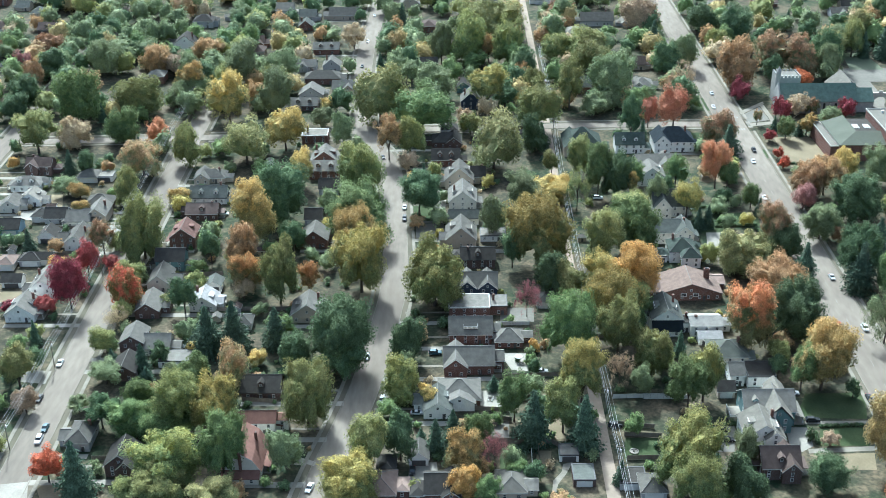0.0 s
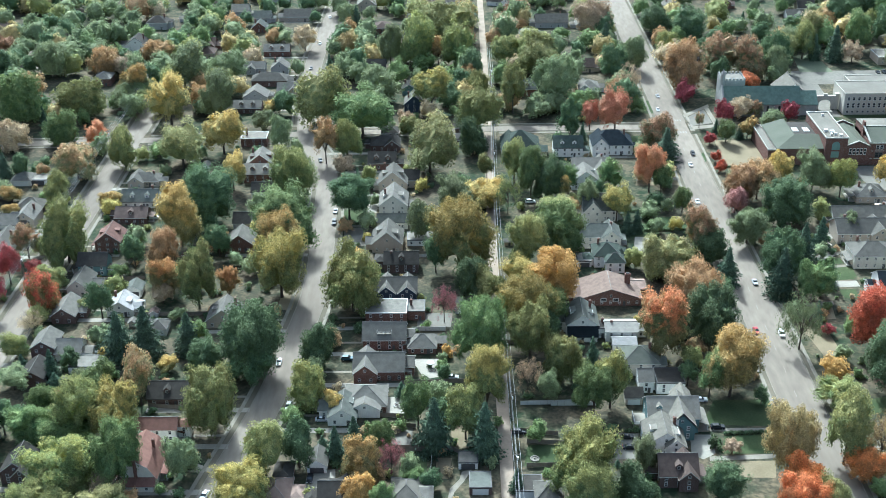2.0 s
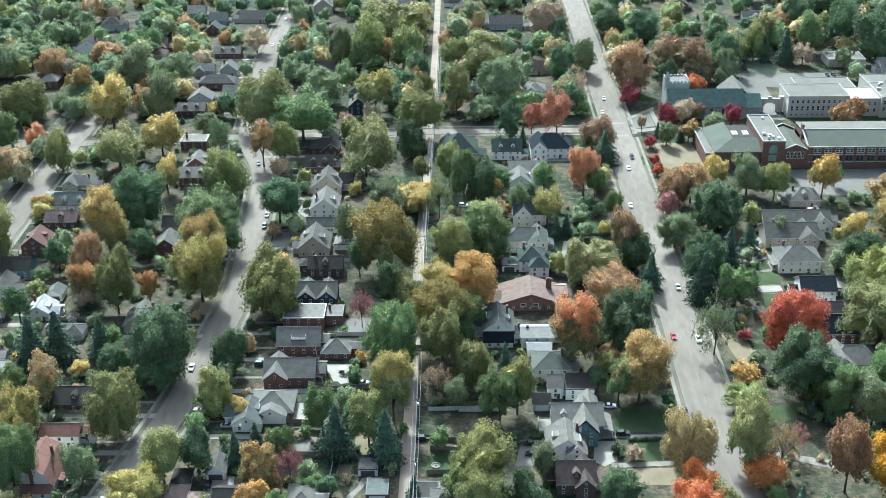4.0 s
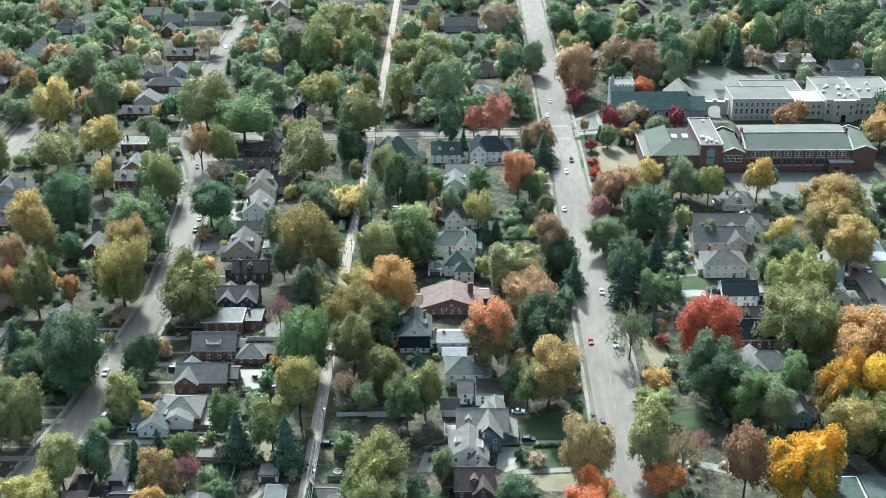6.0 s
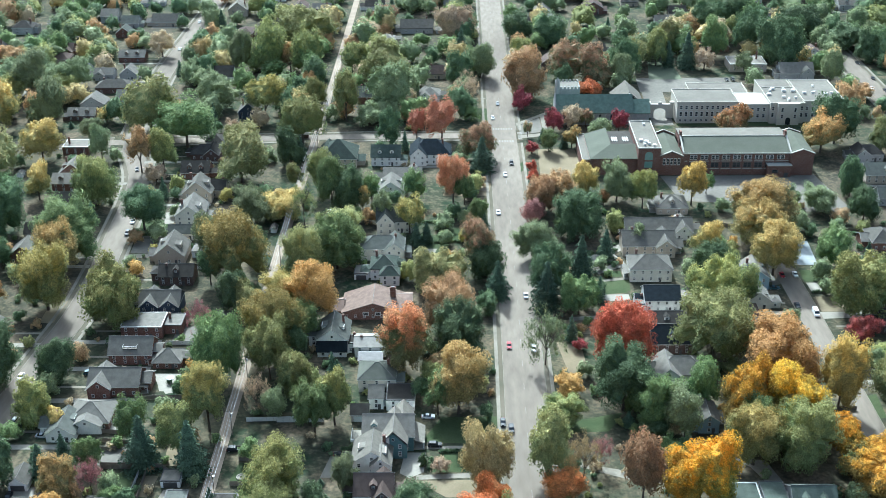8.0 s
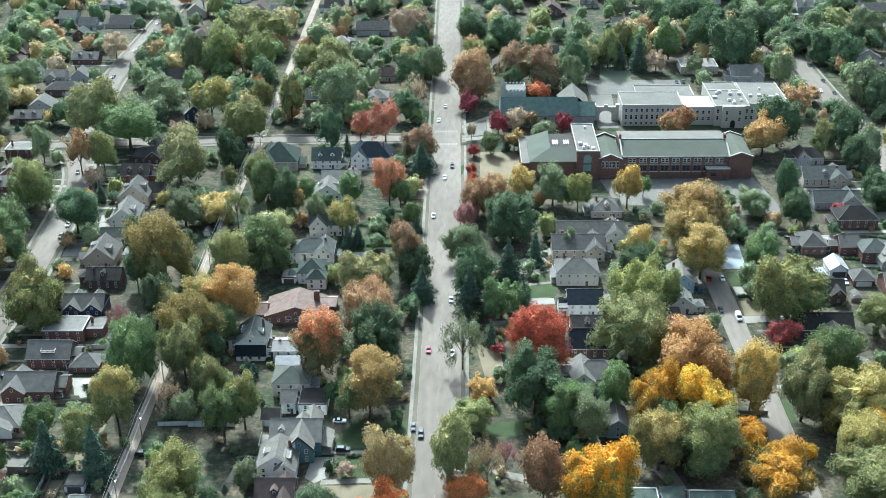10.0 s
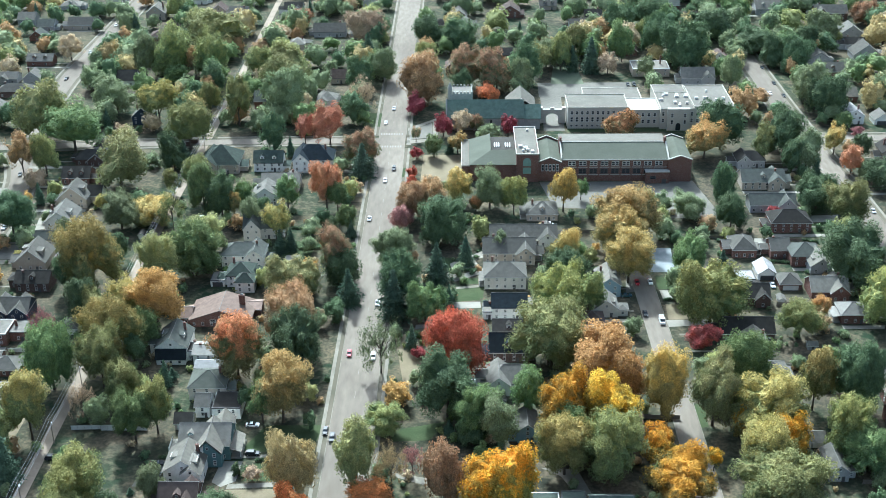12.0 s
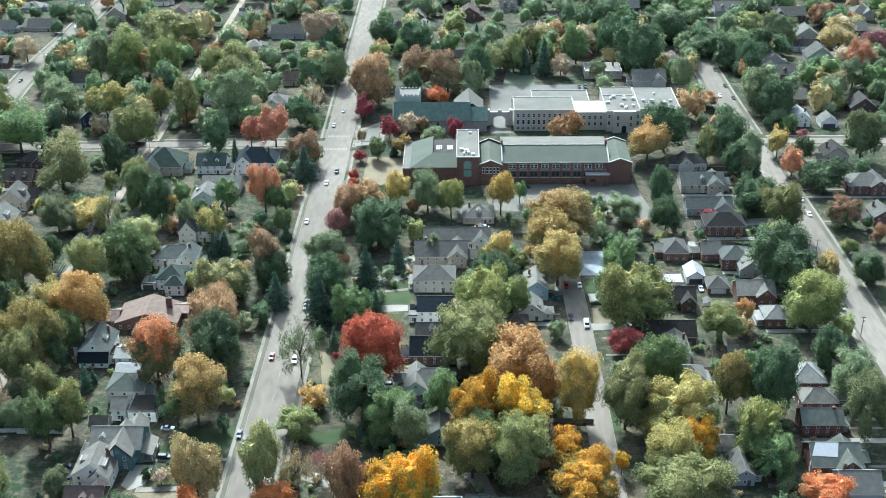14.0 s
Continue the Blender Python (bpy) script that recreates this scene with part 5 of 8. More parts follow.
patch_ground("lawn", [(119.8, 526.1), (141.5, 525.7), (143.6, 541.1), (122.7, 541.4)], 0.0288, DRYLAWN, "dry tan lawn with bare earth", "lawn")
patch_ground("lawn", [(116.3, 478.1), (136.9, 476.6), (138.9, 490.9), (118.7, 490.0)], 0.0260, LAWN, "short dark green lawn", "lawn")
patch_ground("drive", [(108.7, 452.0), (113.5, 451.9), (117.9, 470.0), (111.7, 470.1)], 0.0622, CONCRETE, "pale concrete drive or terrace beside a house", "driveway")
patch_ground("path", [(120.7, 530.9), (141.0, 531.9), (141.5, 535.4), (121.4, 534.4)], 0.0650, PAVING, "narrow pale concrete garden path", "path")
patch_ground("path", [(120.2, 561.4), (132.5, 559.7), (133.2, 563.5), (121.6, 566.0)], 0.0662, PAVING, "narrow pale concrete garden path", "path")
patch_ground("parking_lot", [(232.3, 519.3), (309.9, 509.1), (303.3, 549.9), (227.3, 548.2)], 0.0324, LOTM, "grey asphalt parking area", "parking lot")
patch_ground("lawn", [(167.9, 543.0), (189.5, 554.1), (188.0, 584.0), (168.9, 584.3)], 0.0276, DRYLAWN, "dry tan lawn with bare earth", "lawn")
patch_ground("path", [(159.3, 618.0), (176.3, 635.4), (176.3, 639.1), (159.3, 622.4)], 0.0698, PAVING, "narrow pale concrete garden path", "path")
patch_ground("path", [(160.8, 599.6), (175.0, 603.5), (175.4, 607.6), (161.1, 604.5)], 0.0710, PAVING, "narrow pale concrete garden path", "path")
patch_ground("path", [(173.4, 606.0), (176.0, 607.6), (175.4, 635.4), (173.0, 633.7)], 0.0722, PAVING, "narrow pale concrete garden path", "path")
patch_ground("parking_lot", [(161.2, 605.3), (173.1, 609.4), (172.5, 631.0), (159.6, 617.2)], 0.0300, LOTM, "grey asphalt parking area", "parking lot")
patch_ground("lawn", [(180.0, 455.5), (186.8, 455.5), (186.1, 467.5), (180.2, 467.5)], 0.0212, LAWN, "short dark green lawn", "lawn")
patch_ground("lawn", [(187.4, 443.1), (195.5, 444.0), (195.3, 449.0), (187.7, 448.0)], 0.0224, LAWN, "short dark green lawn", "lawn")
patch_ground("lawn", [(186.4, 428.8), (196.0, 430.2), (195.7, 439.2), (185.8, 438.2)], 0.0236, LAWN, "short dark green lawn", "lawn")
patch_ground("lawn", [(187.2, 414.4), (193.0, 414.4), (193.6, 421.5), (186.8, 421.5)], 0.0248, LAWN, "short dark green lawn", "lawn")
patch_ground("drive", [(182.8, 448.5), (195.8, 461.1), (194.1, 465.3), (182.1, 453.0)], 0.0610, CONCRETE, "pale concrete drive or terrace beside a house", "driveway")
patch_ground("drive", [(183.1, 422.9), (196.3, 423.8), (196.1, 428.8), (182.7, 428.4)], 0.0622, CONCRETE, "pale concrete drive or terrace beside a house", "driveway")
patch_ground("path", [(186.2, 439.2), (196.1, 441.1), (196.0, 443.0), (186.1, 441.1)], 0.0650, PAVING, "narrow pale concrete garden path", "path")
patch_ground("lawn", [(165.1, 334.0), (177.4, 334.7), (180.8, 340.5), (183.3, 345.7), (163.3, 339.8)], 0.0212, LAWN, "short dark green lawn", "lawn")
patch_ground("lawn", [(167.4, 367.3), (174.2, 370.9), (172.3, 404.5), (162.6, 402.4)], 0.0264, DRYLAWN, "dry tan lawn with bare earth", "lawn")
patch_ground("drive", [(270.6, 430.1), (279.9, 431.0), (279.5, 438.1), (270.2, 438.1)], 0.0586, CONCRETE, "pale concrete drive or terrace beside a house", "driveway")
patch_ground("lawn", [(269.8, 439.1), (278.3, 439.0), (279.4, 449.3), (270.1, 449.3)], 0.0248, LAWN, "short dark green lawn", "lawn")
patch_ground("lawn", [(270.2, 414.3), (281.4, 414.3), (281.7, 426.4), (270.9, 426.4)], 0.0300, DRYLAWN, "dry tan lawn with bare earth", "lawn")
patch_ground("drive", [(269.6, 408.7), (286.4, 410.0), (285.8, 414.3), (269.0, 413.9)], 0.0622, CONCRETE, "pale concrete drive or terrace beside a house", "driveway")
patch_ground("court", [(266.9, 453.8), (279.4, 453.8), (280.8, 476.4), (268.3, 476.4)], 0.0700, POOLM, "pale blue covered pool", "pool cover")
patch_ground("parking_lot", [(256.0, 435.7), (262.7, 438.1), (263.6, 455.3), (258.6, 455.4)], 0.0312, LOTM, "grey asphalt parking area", "parking lot")
patch_ground("drive", [(317.1, 470.9), (324.0, 470.8), (326.7, 485.6), (319.6, 485.7)], 0.0574, CONCRETE, "pale concrete drive or terrace beside a house", "driveway")
patch_ground("lawn", [(348.1, 509.5), (358.9, 510.7), (364.6, 536.1), (351.3, 538.1)], 0.0236, LAWN, "short dark green lawn", "lawn")
patch_ground("lawn", [(347.6, 489.0), (354.2, 490.1), (357.0, 502.3), (348.4, 501.1)], 0.0248, LAWN, "short dark green lawn", "lawn")
patch_ground("drive", [(347.0, 501.7), (362.3, 502.9), (364.0, 510.1), (348.0, 508.9)], 0.0610, CONCRETE, "pale concrete drive or terrace beside a house", "driveway")
patch_ground("lawn", [(387.2, 490.0), (402.1, 501.5), (405.6, 535.9), (393.3, 535.9)], 0.0272, LAWN, "short dark green lawn", "lawn")
patch_ground("lawn", [(389.8, 424.9), (396.6, 426.3), (400.4, 444.6), (391.1, 443.7)], 0.0200, LAWN, "short dark green lawn", "lawn")
patch_ground("lawn", [(349.7, 359.6), (354.7, 359.6), (357.6, 369.6), (351.3, 368.9)], 0.0212, LAWN, "short dark green lawn", "lawn")
patch_ground("lawn", [(269.5, 341.6), (272.7, 342.6), (273.4, 356.7), (268.7, 355.0)], 0.0224, LAWN, "short dark green lawn", "lawn")
patch_ground("path", [(166.0, 315.4), (179.2, 309.6), (187.7, 307.3), (190.4, 312.5), (181.5, 313.1), (165.9, 317.5)], 0.0686, PAVING, "narrow pale concrete garden path", "path")
patch_ground("path", [(220.3, 315.4), (223.8, 306.9), (229.2, 306.9), (225.8, 318.9), (213.9, 319.8)], 0.0698, PAVING, "narrow pale concrete garden path", "path")
patch_ground("parking_lot", [(234.5, 672.2), (289.8, 672.6), (292.1, 697.6), (235.0, 697.2)], 0.0360, LOTM, "grey asphalt parking area", "parking lot")
patch_ground("playing_field", [(242.9, 695.0), (263.1, 694.8), (261.4, 727.9), (246.8, 728.1)], 0.0352, FIELD, "worn grey-green playing field behind the hall", "playing field")
patch_ground("parking_lot", [(234.0, 618.1), (245.4, 618.0), (247.5, 672.1), (235.2, 672.2)], 0.0300, LOTM, "grey asphalt parking area", "parking lot")
patch_ground("lawn", [(246.9, 616.3), (333.3, 615.6), (335.1, 626.6), (247.4, 627.3)], 0.0212, LAWN, "short dark green lawn", "lawn")
patch_ground("lawn", [(144.8, 645.9), (130.2, 646.0), (130.3, 630.9), (144.6, 630.8)], 0.0224, LAWN, "short dark green lawn", "lawn")
patch_ground("lawn", [(145.4, 540.5), (159.7, 555.6), (160.9, 568.5), (145.6, 548.7)], 0.0236, LAWN, "short dark green lawn", "lawn")
patch_ground("parking_lot", [(274.1, 506.8), (310.3, 506.7), (310.6, 514.0), (274.7, 512.9)], 0.0348, LOTM, "grey asphalt parking area", "parking lot")
patch_ground("lawn", [(31.6, 315.8), (36.5, 316.4), (36.8, 349.3), (32.9, 349.3)], 0.0300, DRYLAWN, "dry tan lawn with bare earth", "lawn")
patch_ground("lawn", [(14.5, 298.9), (23.3, 298.9), (23.3, 313.5), (14.6, 312.0)], 0.0272, LAWN, "short dark green lawn", "lawn")
patch_ground("drive", [(-11.1, 290.3), (-4.2, 290.2), (-5.6, 305.4), (-12.4, 304.8)], 0.0550, CONCRETE, "pale concrete drive or terrace beside a house", "driveway")
patch_ground("drive", [(23.4, 357.4), (30.5, 360.2), (23.4, 367.8), (16.8, 367.9)], 0.0562, CONCRETE, "pale concrete drive or terrace beside a house", "driveway")
patch_ground("path", [(33.6, 300.0), (30.6, 295.5), (29.9, 290.0), (31.2, 290.0), (32.0, 293.8), (34.9, 298.8), (37.6, 305.1), (34.4, 303.9)], 0.0674, PAVING, "narrow pale concrete garden path", "path")
patch_ground("parking_lot", [(9.8, 316.6), (17.9, 316.5), (18.6, 329.8), (9.7, 330.8)], 0.0336, LOTM, "grey asphalt parking area", "parking lot")
patch_ground("lawn", [(182.3, 430.3), (197.3, 431.6), (197.9, 441.2), (181.4, 438.8)], 0.0248, LAWN, "short dark green lawn", "lawn")
patch_ground("drive", [(185.7, 445.7), (198.0, 453.7), (197.8, 457.8), (184.2, 449.7)], 0.0610, CONCRETE, "pale concrete drive or terrace beside a house", "driveway")
patch_ground("drive", [(170.4, 407.4), (181.5, 409.1), (181.6, 411.7), (170.4, 410.4)], 0.0622, CONCRETE, "pale concrete drive or terrace beside a house", "driveway")
patch_ground("lawn", [(168.5, 397.7), (178.9, 397.7), (180.3, 408.2), (168.2, 408.3)], 0.0240, DRYLAWN, "dry tan lawn with bare earth", "lawn")
patch_ground("lawn", [(109.7, 468.8), (122.2, 466.0), (123.7, 482.5), (108.2, 485.4)], 0.0212, LAWN, "short dark green lawn", "lawn")
patch_ground("drive", [(184.5, 455.8), (198.5, 468.3), (197.6, 473.7), (183.5, 462.0)], 0.0574, CONCRETE, "pale concrete drive or terrace beside a house", "driveway")
patch_ground("path", [(111.5, 449.0), (132.8, 450.9), (132.7, 453.0), (111.2, 451.6)], 0.0686, PAVING, "narrow pale concrete garden path", "path")

# ---- the brick school with its tower ----
def pane_row(parent, x0, x1, n, y, z, w, h, frame_mesh=None):
    for k in range(n):
        window(parent, x0 + (x1 - x0) * (k + 0.5) / n, y, z, w, h)


def ring(solid, x0, y0, x1, y1, z0, z1, t=0.5):
    solid.box(x0, y0, z0, x1, y0 + t, z1).box(x0, y1 - t, z0, x1, y1, z1).box(x0, y0 + t, z0, x0 + t, y1 - t, z1).box(x1 - t, y0 + t, z0, x1, y1 - t, z1)


def arch(parent, x, y, z, w, h, mat):
    n = 10
    pts = [(-w / 2, 0, 0), (w / 2, 0, 0), (w / 2, 0, h - w / 2)] + [(math.cos(math.pi * k / n) * w / 2, 0, h - w / 2 + math.sin(math.pi * k / n) * w / 2) for k in range(1, n)] + [(-w / 2, 0, h - w / 2)]
    m = len(pts)
    s = Solid()
    s.poly(pts + [(a, b + 0.12, c) for a, b, c in pts], [tuple(range(m)), tuple(range(2 * m - 1, m - 1, -1))] + [(k, m + k, m + (k + 1) % m, (k + 1) % m) for k in range(m)])
    return part("window", s, mat, parent, "tall arched window with dull green glass", (x, y, z))


GREENGLASS = surface("dull_green_glass", (0.14, 0.24, 0.21), (0.2, 0.3, 0.26), 0.5, 0.35, 0.5)


DARK_WIN = FAR_WIN.copy()
DARK_WIN.materials[0] = DARKTRIM


def dark_window(parent, x, y, z, w, h):
    return put("window", DARK_WIN, parent, (x, y, z), 0, (w, 1, h), "dark framed window")


COPING = surface("pale_coping_stone", (0.42, 0.4, 0.35), (0.34, 0.325, 0.285), 0.5, 0.85, 0.15, 2.0, 0.2, 0.01)


def school():
    ob = thing("school", 245, 560, 0, 0, "long red brick school with green roofs and a flat tower", "school")
    ox, oy = 245, 560

    def W(name, x0, y0, x1, y1, h, mat=WALL["b"], label=""):
        return part(name, Solid().box(x0 - ox, y0 - oy, -0.3, x1 - ox, y1 - oy, h), mat, ob, label)

    # left wing: hipped green roof with a sunk flat part
    W("wall", 193, 550.5, 215.8, 583, 8.8)
    r = Solid()
    z0, z1 = 8.8, 12.2
    a, b, c, d = (192.5 - ox, 550 - oy), (216 - ox, 550 - oy), (216 - ox, 583.5 - oy), (192.5 - ox, 583.5 - oy)
    r.slab([(*a, z0), (*b, z0), (216 - ox, 561 - oy, z1), (203.5 - ox, 561 - oy, z1)], 0.3)
    r.slab([(*d, z0), (*a, z0), (203.5 - ox, 561 - oy, z1), (203.5 - ox, 583.5 - oy, z1)], 0.3)
    part("roof", r, COPPER, ob, "dull green sheet roof")
    part("roof", Solid().box(203.7 - ox, 561.2 - oy, 8.8, 215.8 - ox, 583 - oy, 10.4), ROOF["dg"], ob, "sunken dark flat roof")
    for k in range(6):
        part("skylight", Solid().box(-0.3, -2.6, 0, 0.3, 2.6, 0.45), TRIM, ob, "pale skylight", (205.6 + k * 1.05 + (2.4 if k > 2 else 0) - ox, 571.5 - oy, 10.4))
    # low annex with white copings
    W("wall", 188.8, 551.5, 192.8, 586, 7.4)
    p = Solid()
    ring(p, 188.6 - ox, 551.3 - oy, 192.9 - ox, 586.2 - oy, 7.4, 8.0, 0.3)
    part("coping", p, COPING, ob, "pale stone coping")
    part("roof", Solid().box(189.1 - ox, 551.8 - oy, 7.4, 192.4 - ox, 585.6 - oy, 7.5), FLATROOF, ob)
    # tower hall
    W("wall", 215.8, 548.6, 226.6, 585, 14.6)
    p = Solid()
    ring(p, 215.5 - ox, 548.3 - oy, 226.9 - ox, 585.3 - oy, 14.6, 15.3, 0.4)
    part("coping", p, COPING, ob, "pale stone coping")
    part("roof", Solid().box(216.2 - ox, 549 - oy, 14.6, 226.2 - ox, 584.6 - oy, 14.8), FLATROOF, ob, "pale gravel roof")
    for x, y, w in ((218, 558, 1.6), (221.5, 553.5, 1.2), (223.8, 551.5, 1.3), (219.2, 552.5, 0.9), (222.5, 580, 1.0), (220.5, 556, 1.8)):
        u = Solid().box(-w / 2, -w / 2, 0, w / 2, w / 2, 1.0)
        u.box(-w / 2 - 0.1, -w / 2 - 0.1, 1.0, w / 2 + 0.1, w / 2 + 0.1, 1.15)
        part("roof_unit", u, TRIM, ob, "pale metal roof unit", (x - ox, y - oy, 14.8))
    arch(ob, 221 - ox, 548.5 - oy, 8.6, 3.9, 4.4, GREENGLASS)
    part("window", Solid().box(-1.95, -0.1, 0, 1.95, 0.1, 3.2), GREENGLASS, ob, "dull green glass window", (221 - ox, 548.55 - oy, 4.6))
    # link with a small gable
    W("wall", 226.6, 549.8, 238, 575, 9.8)
    r = Solid()
    for sd in (-1, 1):
        q = [(0, -0.6, 12.6), (sd * 6, -0.6, 10.1), (sd * 6, 27, 10.1), (0, 27, 12.6)]
        r.slab(q if sd > 0 else q[::-1], 0.3)
    part("roof", r, COPPER, ob, "dull green sheet roof", (232.3 - ox, 549.8 - oy, 0))
    for y0, z0 in ((549.6, 0.0), (577.2, 0.6)):
        g = Solid().poly([(-5.9, -0.25, 9.8), (5.9, -0.25, 9.8), (5.9, -0.25, 10.4), (0, -0.25, 12.9), (-5.9, -0.25, 10.4), (-5.9, 0.2, 9.8), (5.9, 0.2, 9.8), (5.9, 0.2, 10.4), (0, 0.2, 12.9), (-5.9, 0.2, 10.4)],
                         [(0, 1, 2, 3, 4), (9, 8, 7, 6, 5), (2, 7, 8, 3), (3, 8, 9, 4)])
        part("gable", g, WALL["b"], ob, at=(232.3 - ox, y0 - oy, z0))
        for sd in (-1, 1):
            part("coping", Solid().slab([(0, -0.5, 13.1), (sd * 6.1, -0.5, 10.5), (sd * 6.1, 0.3, 10.5), (0, 0.3, 13.1)][::sd], 0.35), COPING, ob, "pale stone coping", (232.3 - ox, y0 - oy, z0))
    pane_row(ob, 228 - ox, 237 - ox, 5, 549.7 - oy, 7.2, 1.3, 3.6)
    # main hall
    W("wall", 238, 550, 290.5, 574, 11.8)
    r = Solid()
    r.slab([(237.8 - ox, 549.4 - oy, 11.8), (290.7 - ox, 549.4 - oy, 11.8), (290.7 - ox, 562 - oy, 16), (237.8 - ox, 562 - oy, 16)], 0.35)
    part("roof", r, COPPER, ob, "dull green sheet roof")
    part("roof", Solid().slab([(237.8 - ox, 562.1 - oy, 16), (290.7 - ox, 562.1 - oy, 16), (290.7 - ox, 574.5 - oy, 15.4), (237.8 - ox, 574.5 - oy, 15.4)], 0.35), FLATROOF, ob, "pale flat roof strip")
    W("wall", 238, 562.3, 290.5, 574, 15.2)
    for x in (238.2, 290.2):
        g = Solid()
        g.box(x - ox - 0.5, 561 - oy, 8, x - ox + 0.5, 563.5 - oy, 18.6)
        part("chimney", g, WALL["b"], ob)
    for x in (238.0, 290.6):
        part("coping", Solid().slab([(x - 0.35 - ox, 549.2 - oy, 12.45), (x + 0.35 - ox, 549.2 - oy, 12.45), (x + 0.35 - ox, 561.5 - oy, 16.7), (x - 0.35 - ox, 561.5 - oy, 16.7)], 0.7), COPING, ob, "pale stone coping")
    part("ridge", Solid().box(238.5 - ox, 561.7 - oy, 15.95, 290.2 - ox, 562.1 - oy, 16.25), COPING, ob, "pale metal ridge strip")
    part("coping", Solid().box(237.9 - ox, 549.2 - oy, 11.3, 290.6 - ox, 549.5 - oy, 11.85), COPING, ob, "pale eaves board")
    for k in range(9):
        x = 243.2 + k * 5.35 - ox
        for dx in (-0.95, 0.95):
            window(ob, x + dx, 549.95 - oy, 9.4, 1.75, 2.3)
            dark_window(ob, x + dx, 549.95 - oy, 5.3, 1.8, 2.7)
        part("pier", Solid().box(-0.35, -0.3, 0, 0.35, 0.1, 11.0), WALL["b"], ob, at=(x - 2.65, 550 - oy, 0))
    part("sill", Solid().box(239 - ox, 549.8 - oy, 7.2, 290 - ox, 550.05 - oy, 7.55), COPING, ob, "pale stone band")
    part("sill", Solid().box(239 - ox, 549.75 - oy, 3.2, 290 - ox, 550.1 - oy, 3.6), COPING, ob, "pale stone band")
    W("porch", 279.5, 546.5, 291, 550, 6.0, WALL["b"], "low brick entrance porch")
    part("coping", Solid().box(279.2 - ox, 546.2 - oy, 6.0, 291.2 - ox, 550 - oy, 6.4), COPING, ob, "pale stone coping")
    dark_window(ob, 283 - ox, 546.45 - oy, 3.2, 3.0, 1.6)
    part("door", Solid().box(-1, -0.1, 0, 1, 0.1, 2.4), DARKTRIM, ob, at=(288.5 - ox, 546.5 - oy, 0))
    # end block with a gabled parapet
    W("wall", 290.5, 548.8, 302, 577, 11.2)
    r = Solid()
    for sd in (-1, 1):
        q = [(0, -0.4, 13.6), (sd * 6, -0.4, 11.4), (sd * 6, 28.6, 11.4), (0, 28.6, 13.6)]
        r.slab(q if sd > 0 else q[::-1], 0.3)
    part("roof", r, COPPER, ob, "dull green sheet roof", (296.2 - ox, 548.8 - oy, 0))
    for y0 in (548.6, 577.0):
        g = Solid().poly([(-5.9, -0.25, 11.1), (5.9, -0.25, 11.1), (5.9, -0.25, 11.9), (0, -0.25, 14.0), (-5.9, -0.25, 11.9), (-5.9, 0.25, 11.1), (5.9, 0.25, 11.1), (5.9, 0.25, 11.9), (0, 0.25, 14.0), (-5.9, 0.25, 11.9)],
                         [(0, 1, 2, 3, 4), (9, 8, 7, 6, 5), (2, 7, 8, 3), (3, 8, 9, 4)])
        part("gable", g, WALL["b"], ob, at=(296.2 - ox, y0 - oy, 0))
        for sd in (-1, 1):
            part("coping", Solid().slab([(0, -0.45, 14.25), (sd * 6.1, -0.45, 12.05), (sd * 6.1, 0.35, 12.05), (0, 0.35, 14.25)][::sd], 0.35), COPING, ob, "pale stone coping", (296.2 - ox, y0 - oy, 0))
    PLACED_H.append((245, 545, 118, 45, 12))


